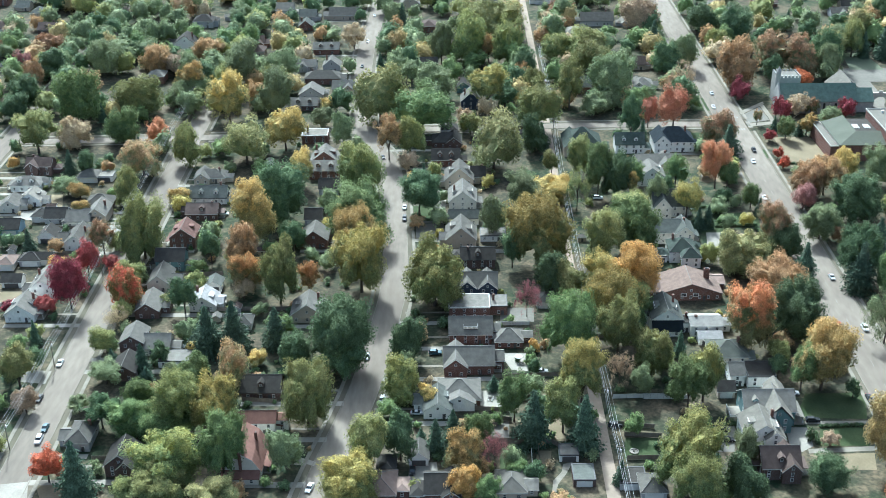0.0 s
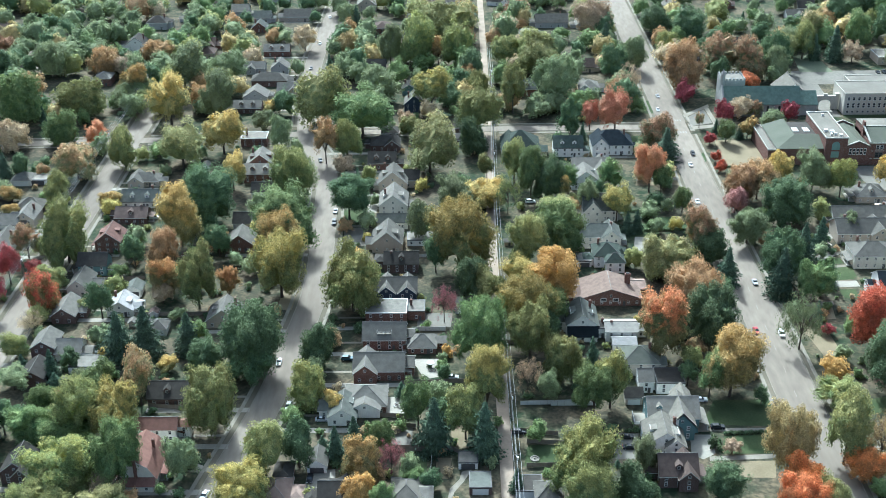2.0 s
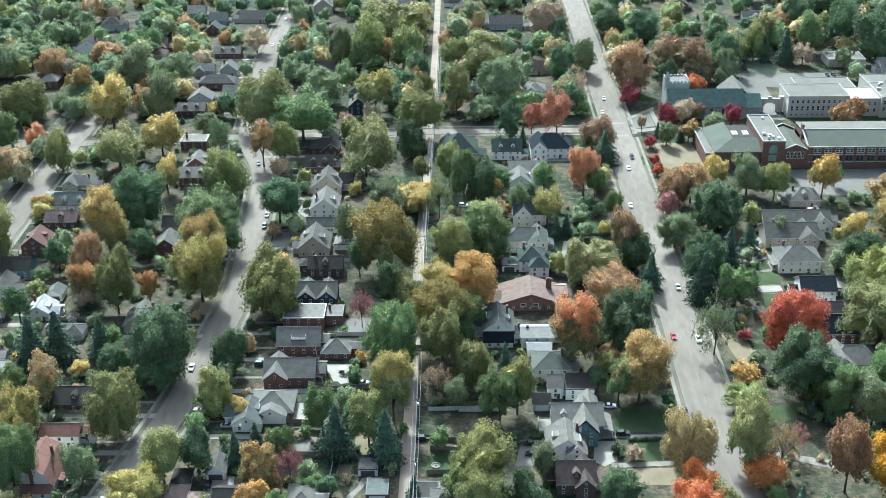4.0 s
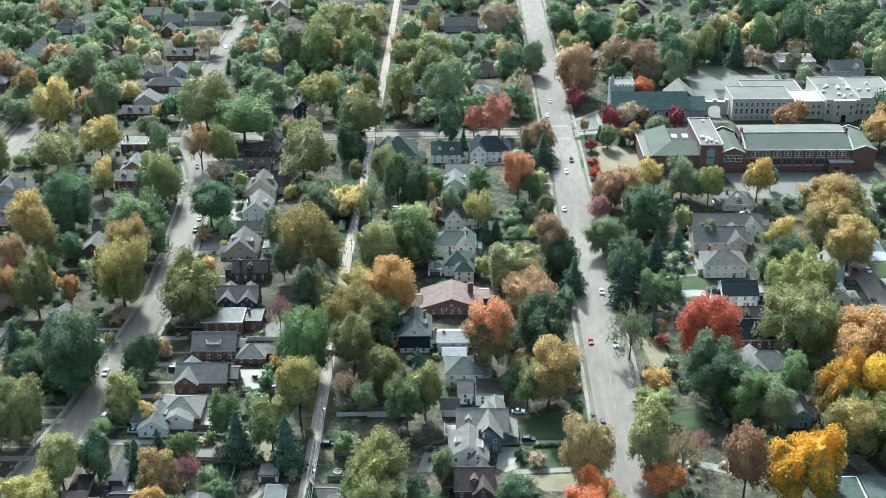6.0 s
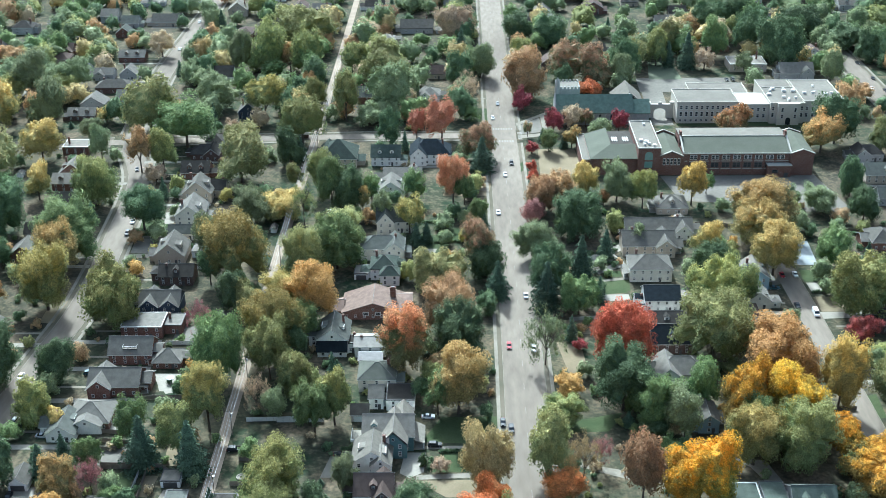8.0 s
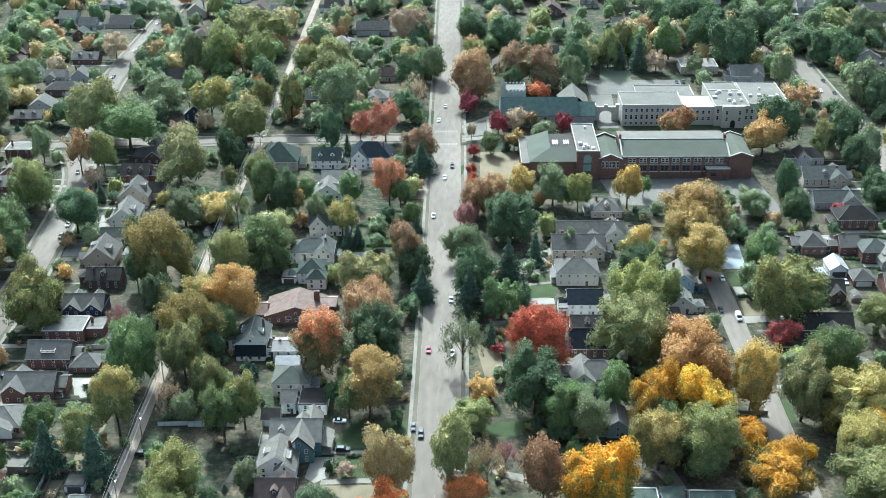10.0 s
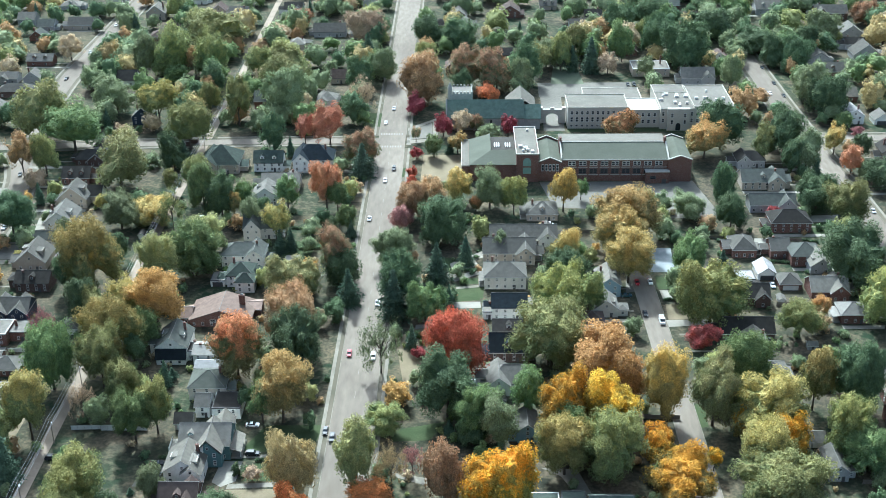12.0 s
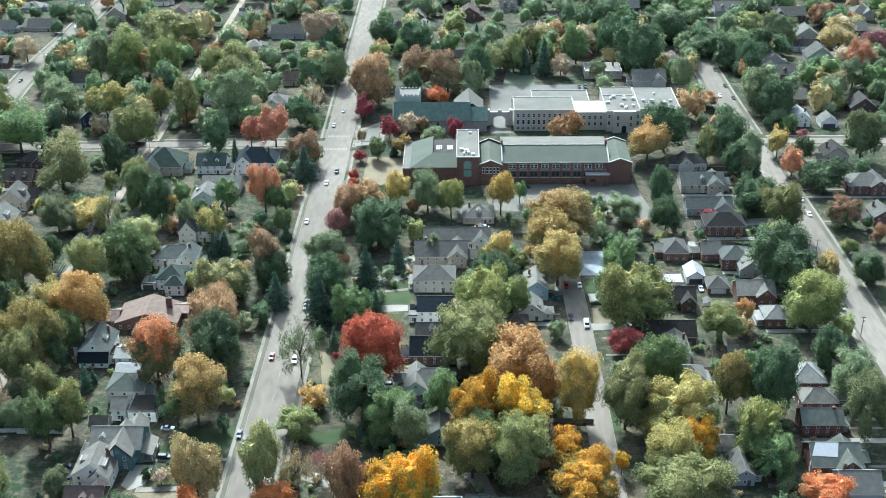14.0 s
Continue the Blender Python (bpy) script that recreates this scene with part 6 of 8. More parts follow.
def church():
    ox, oy = 206, 627
    ob = thing("church", ox, oy, 0, 0, "grey stone church with a blue-green slate roof and square tower", "church")
    part("wall", Solid().box(-25, -7.6, -0.3, 17, 7.6, 7.2), WALL["gs"], ob)
    slate = ROOF["church"]
    r = Solid()
    r.slab([(-25.3, -8.2, 7.0), (17, -8.2, 7.0), (17, 0, 15), (-25.3, 0, 15)], 0.3, 0)
    r.slab([(17, 8.2, 7.0), (-25.3, 8.2, 7.0), (-25.3, 0, 15), (17, 0, 15)], 0.3, 0)
    part("roof", r, slate, ob, "blue-green slate roof")
    g = Solid().poly([(-25, -7.8, 7), (-25, 7.8, 7), (-25, 0, 15.6), (-25.8, -7.8, 7), (-25.8, 7.8, 7), (-25.8, 0, 15.6)], [(2, 1, 0), (3, 4, 5), (0, 3, 5, 2), (1, 2, 5, 4)])
    part("gable", g, WALL["gs"], ob)
    part("wall", Solid().box(17, -6.4, -0.3, 26, 6.4, 6.4), WALL["gs"], ob)
    r = Solid()
    r.slab([(17, -7, 6.3), (26.5, -7, 6.3), (26.5, 0, 12.2), (17, 0, 12.2)], 0.3).slab([(26.5, 7, 6.3), (17, 7, 6.3), (17, 0, 12.2), (26.5, 0, 12.2)], 0.3)
    part("roof", r, slate, ob, "blue-green slate roof")
    # transept
    part("wall", Solid().box(8, 7.6, -0.3, 24, 24, 7.5), WALL["gs"], ob)
    r = Solid()
    r.slab([(7.6, 24.4, 7.4), (7.6, 4, 7.4), (16, 4, 14.6), (16, 24.4, 14.6)], 0.3).slab([(24.4, 4, 7.4), (24.4, 24.4, 7.4), (16, 24.4, 14.6), (16, 4, 14.6)], 0.3)
    part("roof", r, ROOF["lg"], ob, "pale grey slate roof")
    # tower with battlements
    part("tower", Solid().box(-24, 8, -0.3, -11, 20, 15.5), WALL["gs"], ob, "square stone tower")
    part("roof", Solid().box(-23.2, 8.8, 15.5, -11.8, 19.2, 15.62), LOTM, ob, "flat grey tower roof")
    for k in range(7):
        for y in (8.3, 19.7):
            part("merlon", Solid().box(-0.55, -0.35, 0, 0.55, 0.35, 1.1), WALL["gs"], ob, at=(-23.4 + k * 1.98, y, 15.5))
        if 0 < k < 6:
            for x in (-23.6, -11.4):
                part("merlon", Solid().box(-0.35, -0.55, 0, 0.35, 0.55, 1.1), WALL["gs"], ob, at=(x, 8 + k * 1.95, 15.5))
    t = Solid()
    tube(t, (-23.5, 8.5, 0), (-23.5, 8.5, 19), 1.5, 1.3, 8)
    tube(t, (-23.5, 8.5, 19), (-23.5, 8.5, 22), 1.4, 0.1, 8)
    part("turret", t, WALL["gs"], ob, "slim corner turret")
    for k in range(7):
        part("buttress", Solid().box(-0.4, -1.0, 0, 0.4, 0, 6.0), WALL["gs"], ob, at=(-23 + k * 6.3, -7.6, 0))
        if k < 6:
            arch(ob, -19.9 + k * 6.3, -7.72, 2.0, 1.3, 4.0, GLASS)
    PLACED_H.append((ox, oy - 8, 54, 34, 10))


ROOF["church"] = shingles("slate_blue_green", (0.125, 0.17, 0.138))


def stone_hall():
    ox, oy = 290, 630
    ob = thing("school_hall", ox, oy, 0, 0, "pale limestone school hall with flat roofs and tall windows", "school")

    def block(x0, y0, x1, y1, h, roof, lab):
        part("wall", Solid().box(x0 - ox, y0 - oy, -0.3, x1 - ox, y1 - oy, h), WALL["st"], ob)
        p = Solid()
        ring(p, x0 - ox - 0.2, y0 - oy - 0.2, x1 - ox + 0.2, y1 - oy + 0.2, h - 0.4, h + 0.5, 0.3)
        part("parapet", p, WALL["st"], ob)
        part("roof", Solid().box(x0 - ox + 0.3, y0 - oy + 0.3, h, x1 - ox - 0.3, y1 - oy - 0.3, h + 0.12), roof, ob, lab)

    block(247, 621, 280, 642, 12, FLATROOF, "pale gravel roof")
    block(258, 642, 290, 660, 9.5, FLATROOF, "pale gravel roof")
    block(280, 622.5, 297.5, 641, 10, TRIM, "bright white membrane roof")
    block(297.5, 620, 316, 646, 11.5, LOTM, "grey flat roof")
    block(316, 622, 338, 657, 12, LOTM, "grey flat roof")
    block(298, 646, 316, 662, 10.5, LOTM, "grey flat roof")
    part("porch", Solid().box(301 - ox, 617.5 - oy, 0, 313 - ox, 620 - oy, 12.4), WALL["st"], ob, "projecting stone entrance front")
    arch(ob, 307 - ox, 617.4 - oy, 0.2, 2.6, 4.2, GLASS)
    for z, h in ((9.2, 2.2), (5.4, 3.0), (1.8, 1.2)):
        for k in range(11):
            window(ob, 249.2 + k * 2.85 - ox, 620.95 - oy, z, 1.5, h)
    for z in (7.4, 3.6):
        for k in range(5):
            window(ob, 282 + k * 3.2 - ox, 622.45 - oy, z, 1.6, 2.2)
        for k in range(6):
            window(ob, 318 + k * 3.4 - ox, 621.95 - oy, z + 0.6, 1.6, 2.4)
        for x in (299, 303.5, 310.5, 314.6):
            window(ob, x - ox, (619.95 if x in (299, 314.6) else 617.45) - oy, z + 1.4, 1.4, 2.6)
    rs = random.Random(5)
    for k in range(16):
        x, y = rs.uniform(299, 315), rs.uniform(624, 644)
        if k > 10:
            x, y = rs.uniform(318, 336), rs.uniform(626, 654)
        w = rs.uniform(0.9, 2.4)
        part("roof_unit", Solid().box(-w / 2, -0.7, 0, w / 2, 0.7, 1.2), TRIM, ob, "pale metal roof unit", (x - ox, y - oy, 11.6 if x < 316 else 12.1))
    PLACED_H.append((292, 616, 94, 48, 12))


def gateway(x, y, w, h, ow, oh):
    """A battlemented stone wall with an arched way through it."""
    ob = thing("stone_gateway", x, y, 0, 0, "pale stone gateway with an open arch beside a church", "gateway")
    n = 10
    rim = [(-w / 2, 0.0), (-ow / 2, 0.0)] + [(-math.cos(math.pi * k / n) * ow / 2, oh - ow * 0.32 + math.sin(math.pi * k / n) * ow * 0.32) for k in range(n + 1)] + [(ow / 2, 0.0), (w / 2, 0.0)]
    m = len(rim)
    s = Solid()
    s.poly([(xx, yy, zz) for yy in (-0.8, 0.8) for xx, zz in rim] + [(xx, yy, h) for yy in (-0.8, 0.8) for xx, zz in rim],
           [q for k in range(m - 1) for q in ((k, k + 1, 2 * m + k + 1, 2 * m + k), (m + k + 1, m + k, 3 * m + k, 3 * m + k + 1), (k, m + k, m + k + 1, k + 1), (2 * m + k, 2 * m + k + 1, 3 * m + k + 1, 3 * m + k))])
    part("wall", s, WALL["st"], ob)
    for sd in (-1, 1):
        part("pier", Solid().box(-0.9, -1.2, -0.3, 0.9, 1.2, h + 1.2).box(-1.05, -1.35, h + 1.2, 1.05, 1.35, h + 1.6), WALL["st"], ob, at=(sd * (w / 2 + 0.4), 0, 0))
    part("coping", Solid().box(-w / 2, -0.95, h, w / 2, 0.95, h + 0.3), COPING, ob, "pale stone coping")
    part("crest", Solid().box(-1.1, -0.5, h + 0.3, 1.1, 0.5, h + 1.3), WALL["st"], ob)
    PLACED_H.append((x, y - 1, w, 2, h))


school()
church()
stone_hall()
gateway(239.2, 630.5, 12.0, 7.6, 6.6, 5.6)

# crossing at the main street
for yy in (594.5, 612.5):
    for k in range(9):
        strip("crosswalk_bar", [(145.2 + k * 1.4, yy), (145.2 + k * 1.4, yy + 2.6)], 0.6, 0.06, PAINTW, label="white painted crosswalk bar", category="crosswalk")
for k in range(9):
    strip("crosswalk_bar", [(159.3, 598.5 + k * 1.2), (161.6, 598.5 + k * 1.2)], 0.55, 0.06, PAINTW, label="white painted crosswalk bar", category="crosswalk")


# ---- cars ----
PAINT = {}
for nm, c in (("white", (0.75, 0.75, 0.74)), ("silver", (0.42, 0.43, 0.44)), ("dark", (0.025, 0.027, 0.03)), ("teal", (0.04, 0.09, 0.11)), ("red", (0.33, 0.03, 0.04))):
    pm, pnt, pb = material("car_paint_" + nm, 0.5, 0.2)
    pb.inputs["Base Color"].default_value = (*c, 1)
    pb.inputs["Coat Weight"].default_value = 0.05
    fl = noise_world(pnt, 3.0, 0.3, 0.7)
    pnt.links.new(mixed(pnt, fl, c, tuple(v * 0.85 for v in c)), pb.inputs["Base Color"])
    PAINT[nm] = pm


def hull(sections):
    """A body lofted along y through sections (y, half width, z low, z high)."""
    s = Solid()
    pts = []
    for y, hw, z0, z1 in sections:
        pts += [(-hw, y, z0), (hw, y, z0), (hw, y, z0 + (z1 - z0) * 0.65), (hw * 0.9, y, z1), (-hw * 0.9, y, z1), (-hw, y, z0 + (z1 - z0) * 0.65)]
    n = len(sections)
    faces = [(i * 6 + k, i * 6 + (k + 1) % 6, (i + 1) * 6 + (k + 1) % 6, (i + 1) * 6 + k) for i in range(n - 1) for k in range(6)]
    faces += [tuple(range(5, -1, -1)), tuple((n - 1) * 6 + k for k in range(6))]
    return s.poly(pts, faces)


def wheel_mesh():
    t, r = Solid(), Solid()
    tube(t, (-0.11, 0, 0), (0.11, 0, 0), 0.33, 0.33, 12)
    tube(r, (-0.12, 0, 0), (0.12, 0, 0), 0.21, 0.21, 10)
    return t.poly(r.v, r.f, 1).mesh("wheel", TYRE, RIM)


WHEEL_ME = wheel_mesh()
SHAPES = {
    "sedan": ([(-2.3, 0.78, 0.35, 0.72), (-2.1, 0.88, 0.24, 0.86), (-1.0, 0.91, 0.22, 0.95), (0.9, 0.91, 0.22, 0.97), (2.0, 0.88, 0.24, 0.98), (2.3, 0.8, 0.34, 0.82)],
              [(-1.05, 0.8, 0.92, 0.95), (-0.35, 0.74, 0.92, 1.38), (0.85, 0.72, 0.92, 1.42), (1.65, 0.76, 0.92, 0.98)], 1.0, 0.6, 1.45),
    "suv": ([(-2.35, 0.84, 0.42, 0.9), (-2.15, 0.94, 0.32, 1.02), (-1.0, 0.96, 0.3, 1.1), (1.2, 0.96, 0.3, 1.12), (2.2, 0.94, 0.32, 1.12), (2.4, 0.88, 0.42, 1.0)],
            [(-1.05, 0.86, 1.06, 1.1), (-0.45, 0.8, 1.06, 1.66), (1.9, 0.78, 1.06, 1.7), (2.3, 0.82, 1.06, 1.14)], 1.0, 0.5, 1.72),
    "van": ([(-2.6, 0.9, 0.45, 0.95), (-2.35, 0.98, 0.35, 1.15), (-1.6, 1.0, 0.33, 1.3), (1.2, 1.0, 0.33, 2.05), (2.5, 1.0, 0.35, 2.1), (2.65, 0.96, 0.45, 2.0)],
            [(-1.75, 0.9, 1.2, 1.26), (-1.1, 0.86, 1.2, 2.06), (2.3, 0.85, 1.2, 2.12), (2.5, 0.88, 1.2, 1.3)], 1.0, 0.5, 2.14),
}
CAR_CACHE = {}
CAR_WORDS = {"sedan": "saloon car", "suv": "tall estate car", "van": "delivery van"}


def car(x, y, heading, shape, paint):
    key = (shape, paint)
    where = pose(x, y, 0.03, 0, 0, heading)
    if key in CAR_CACHE:
        return copy_thing(CAR_CACHE[key], where)
    col = {"dark": "black", "teal": "dark teal"}.get(paint, paint)
    ob = thing("car", x, y, 0.03, radians(heading), f"{col} {CAR_WORDS[shape]} standing at the roadside", "car", "cars in the streets")
    low, top, a, b, zr = SHAPES[shape]
    put("body", hull(low).mesh("body", PAINT[paint], smooth=False), ob)
    put("cabin", hull(top).mesh("cabin", CARGLASS), ob, label="dark glazed cabin")
    y0, y1 = top[1][0] + 0.15, top[2][0] - 0.05
    hw = top[1][1] * 0.9
    put("car_roof", Solid().box(-hw, y0, zr - 0.09, hw, y1, zr).mesh("car_roof", PAINT[paint]), ob)
    for sx in (-1, 1):
        for sy in (low[0][0] + 0.85, low[-1][0] - 0.85):
            put("wheel", WHEEL_ME, ob, (sx * 0.84, sy, 0.33))
        put("headlight", Solid().box(-0.2, -0.05, -0.08, 0.2, 0.12, 0.08).mesh("headlight", LAMPW), ob, (sx * 0.6, low[0][0] + 0.0, 0.66))
        put("tail_light", Solid().box(-0.18, -0.1, -0.1, 0.18, 0.05, 0.1).mesh("tail_light", LAMPR), ob, (sx * 0.62, low[-1][0] + 0.0, 0.76))
    CAR_CACHE[key] = ob
    return ob


# ---- poles and wires ----
def pole(x, y, h=10.5, arm=2.4, lamp=False):
    ob = thing("utility_pole", x, y, 0, 0, "weathered wooden utility pole with a crossarm", "utility pole", "poles along the lanes")
    s = Solid()
    tube(s, (0, 0, -0.2), (0, 0, h), 0.17, 0.11, 8)
    part("post", s, WOOD, ob)
    part("crossarm", Solid().box(-arm / 2, -0.07, h - 1.0, arm / 2, 0.07, h - 0.82), WOOD, ob)
    t = Solid()
    tube(t, (0.35, 0, h - 2.9), (0.35, 0, h - 1.9), 0.22, 0.22, 8)
    part("transformer", t, RIM, ob, "grey drum transformer")
    for dx in (-arm / 2 + 0.1, 0, arm / 2 - 0.1):
        i = Solid()
        tube(i, (dx, 0, h - 0.82), (dx, 0, h - 0.58), 0.06, 0.04, 6)
        part("insulator", i, WOOD, ob)


def wire(a, b, sag=0.9, r=0.036):
    n = 8
    pts = [Vector(a).lerp(Vector(b), k / n) - Vector((0, 0, sag * 4 * (k / n) * (1 - k / n))) for k in range(n + 1)]
    side = (Vector(b) - Vector(a)).cross(Vector((0, 0, 1))).normalized() * r
    up = Vector((0, 0, r))
    s = Solid().poly([p + q for p in pts for q in (side, up, -side, -up)], [(4 * k + q, 4 * k + (q + 1) % 4, 4 * k + 4 + (q + 1) % 4, 4 * k + 4 + q) for k in range(n) for q in range(4)])
    return tagged(put("power_line", s.mesh("power_line", WIRE)), "thin grey power line sagging between two poles", "power line", "lines along the lanes")


def pole_line(spots, h=10.5):
    for x, y in spots:
        pole(x, y, h)
    for (x0, y0), (x1, y1) in zip(spots, spots[1:]):
        for dx in (-1.1, 0, 1.1):
            wire((x0 + dx, y0, h - 0.56), (x1 + dx, y1, h - 0.56))
        wire((x0, y0 - 0.15, h - 3.2), (x1, y1 - 0.15, h - 3.2), 1.0, 0.045)


pole_line([(51.4, 262), (51.3, 300), (51.2, 333), (51.0, 367), (51.0, 410), (51.2, 456), (51.6, 502), (52.2, 548), (53.4, 588), (54.4, 632), (54.6, 676), (54.8, 720)])
pole_line([(-144.6, 262), (-144.0, 313), (-144.3, 363), (-145.2, 433), (-145.4, 490), (-145.8, 548), (-146.2, 575), (-146.4, 640), (-146.6, 700)], 11.5)
for yy in (300, 352, 404, 470, 530):
    pole(374.5 - 2, yy, 9.5)


# ---- fences and hedges ----
PANEL = Solid()
pv = []
for k in range(13):
    for dy in ((-0.02, 0.01) if k % 2 else (0.01, -0.02)):
        x, z = k * 0.2 - 1.2, 1.72 + 0.02 * (k % 3)
        pv += [(x, dy, 0.06), (x, dy, z), (x, dy + 0.035, z), (x, dy + 0.035, 0.06)]
PANEL.poly(pv, [(4 * k + q, 4 * k + 4 + q, 4 * k + 4 + (q + 1) % 4, 4 * k + (q + 1) % 4) for k in range(25) for q in range(4)] + [(0, 1, 2, 3), (103, 102, 101, 100)])
PANEL_ME = PANEL.mesh("panel", WOOD)
POST_ME = Solid().box(-0.06, -0.06, -0.1, 0.06, 0.06, 1.85).mesh("post", WOOD)
WPANEL_ME = PANEL.mesh("panel", TRIM)


def fence(x0, y0, x1, y1, white=False):
    d = Vector((x1 - x0, y1 - y0))
    n = max(1, round(d.length / 2.4))
    rz = math.atan2(d.y, d.x)
    ob = thing("fence", x0, y0, 0, rz, ("white" if white else "weathered brown") + " board fence between two yards", "fence", "yard fences")
    step = d.length / n
    for k in range(n):
        put("panel", WPANEL_ME if white else PANEL_ME, ob, ((k + 0.5) * step, 0, 0), 0, (step / 2.4, 1, 1))
    for k in range(n + 1):
        put("post", POST_ME, ob, (k * step, 0.05, 0))
    return ob


# ---- the teal villa beside the main street ----
def gabled_villa():
    ob = thing("villa", 104.0, 329.0, 0, 0, "teal clapboard villa with steep grey gables and white trim", "house")
    PLACED_H.append((104.0, 320.0, 18, 16, 6))
    wing(ob, 0, 1.0, 16.5, 12.0, 6.0, "gx", "lg", "t", 0.75)
    wing(ob, 1.9, -2.0, 8.6, 14.0, 6.1, "gy", "lg", "t", 1.05)
    wing(ob, 4.5, 7.0, 6.0, 8.0, 6.0, "gy", "lg", "w", 1.05)
    rails = Solid()
    for sd in (-1, 1):
        rails.slab([(1.9 + sd * 4.9, -9.56, 5.6), (1.9 + sd * 4.4, -9.56, 5.6), (1.9, -9.56, 10.35), (1.9, -9.56, 10.95)][::sd], 0.1)
    part("rake_board", rails, TRIM, ob, "white boards along the front gable")
    chimney(ob, 0.2, -9.0, 8.6, "w")
    porch = part("porch", Solid().slab([(8.3, -5.0, 4.4), (11.9, -4.4, 2.8), (11.9, 5.5, 2.8), (8.3, 6.0, 4.4)], 0.2), ROOF["lg"], ob, "grey lean-to porch roof")
    for yy in (-4.0, -1.0, 2.0, 5.0):
        part("post", Solid().box(-0.11, -0.11, 0, 0.11, 0.11, 2.75), TRIM, porch, at=(11.5, yy, 0))
    part("deck", Solid().box(8.25, -4.4, 0, 11.9, 5.5, 0.5), CONCRETE, porch)
    part("terrace", Solid().box(-12.5, -3.0, 0, -8.3, 3.5, 2.3), CONCRETE, ob, "pale raised terrace")
    part("terrace_rail", Solid().box(-12.5, -3.0, 2.3, -12.35, 3.5, 3.2).box(-12.35, -3.0, 2.3, -8.3, -2.85, 3.2), TRIM, ob)
    for k in range(2):
        window(ob, 4.0, -9.05, 2.0 + 2.8 * k, 1.1, 1.7)
    dormer(ob, -4.6, -2.6, 7.4, "lg", "t", 1.8)
    return ob


gabled_villa()
# ---- round stone basin on a back lawn ----
def basin(x, y):
    ob = thing("stone_basin", x, y, 0, 0, "round pale stone basin on a dark lawn", "fountain")
    s = Solid()
    n = 20
    pv = []
    for r, z in ((1.5, 0), (1.5, 0.4), (1.15, 0.4), (1.1, 0.12)):
        pv += [(r * math.cos(6.2832 * k / n), r * math.sin(6.2832 * k / n), z) for k in range(n)]
    s.poly(pv, [(j * n + k, j * n + (k + 1) % n, (j + 1) * n + (k + 1) % n, (j + 1) * n + k) for j in range(3) for k in range(n)] + [tuple(3 * n + k for k in range(n))])
    part("rim", s, CONCRETE, ob)
    c = Solid()
    tube(c, (0, 0, 0.05), (0, 0, 0.7), 0.35, 0.2, 8)
    part("pedestal", c, CONCRETE, ob)


def pergola(x, y, w, d):
    ob = thing("pergola", x, y, 0, 0, "pale wooden pergola over a back-yard terrace", "pergola")
    for sx in (-1, 1):
        for sy in (-1, 1):
            part("post", Solid().box(-0.1, -0.1, 0, 0.1, 0.1, 2.4), WOOD, ob, at=(sx * w / 2, sy * d / 2, 0))
        part("beam", Solid().box(-0.08, -d / 2 - 0.3, 2.4, 0.08, d / 2 + 0.3, 2.6), WOOD, ob, at=(sx * w / 2, 0, 0))
    me = Solid().box(-w / 2 - 0.3, -0.05, 2.6, w / 2 + 0.3, 0.05, 2.75).mesh("slat", WOOD)
    for k in range(8):
        put("slat", me, ob, (0, -d / 2 + d * k / 7, 0))


def parasol(x, y, r, shade):
    ob = thing("parasol", x, y, 0, 0, "open garden parasol on a paved terrace", "parasol")
    n = 8
    s = Solid().poly([(r * math.cos(0.7854 * k), r * math.sin(0.7854 * k), 2.1) for k in range(n)] + [(0, 0, 2.65)] + [(r * math.cos(0.7854 * k), r * math.sin(0.7854 * k), 1.95) for k in range(n)],
                     [(k, (k + 1) % n, n) for k in range(n)] + [(k, n + 1 + k, n + 1 + (k + 1) % n, (k + 1) % n) for k in range(n)])
    part("canopy", s, shade, ob)
    q = Solid()
    tube(q, (0, 0, 0), (0, 0, 2.6), 0.04, 0.03, 6)
    part("pole", q, TRIM, ob)
    part("base", Solid().box(-0.3, -0.3, 0, 0.3, 0.3, 0.1), CONCRETE, ob)


def terrace_set(x, y):
    """A round table with four chairs on a terrace."""
    ob = thing("garden_table", x, y, 0, 0, "round white garden table on a terrace", "table")
    q = Solid()
    tube(q, (0, 0, 0.68), (0, 0, 0.74), 0.6, 0.6, 12)
    q.poly([(0.6 * math.cos(0.5236 * k), 0.6 * math.sin(0.5236 * k), 0.74) for k in range(12)], [tuple(range(12))])
    part("tabletop", q, TRIM, ob)
    q = Solid()
    tube(q, (0, 0, 0), (0, 0, 0.7), 0.06, 0.05, 6)
    part("stem", q, TRIM, ob)
    for k in range(4):
        a = k * 1.5708 + 0.5
        ch = thing("garden_chair", x + 1.05 * math.cos(a), y + 1.05 * math.sin(a), 0, a, "white garden chair beside a round table", "chair", "garden chairs")
        part("seat", Solid().box(-0.24, -0.24, 0.4, 0.24, 0.24, 0.46), TRIM, ch)
        part("backrest", Solid().box(0.18, -0.24, 0.46, 0.24, 0.24, 0.9), TRIM, ch)
        for sx in (-1, 1):
            for sy in (-1, 1):
                part("leg", Solid().box(-0.025, -0.025, 0, 0.025, 0.025, 0.4), TRIM, ch, at=(sx * 0.2, sy * 0.2, 0))


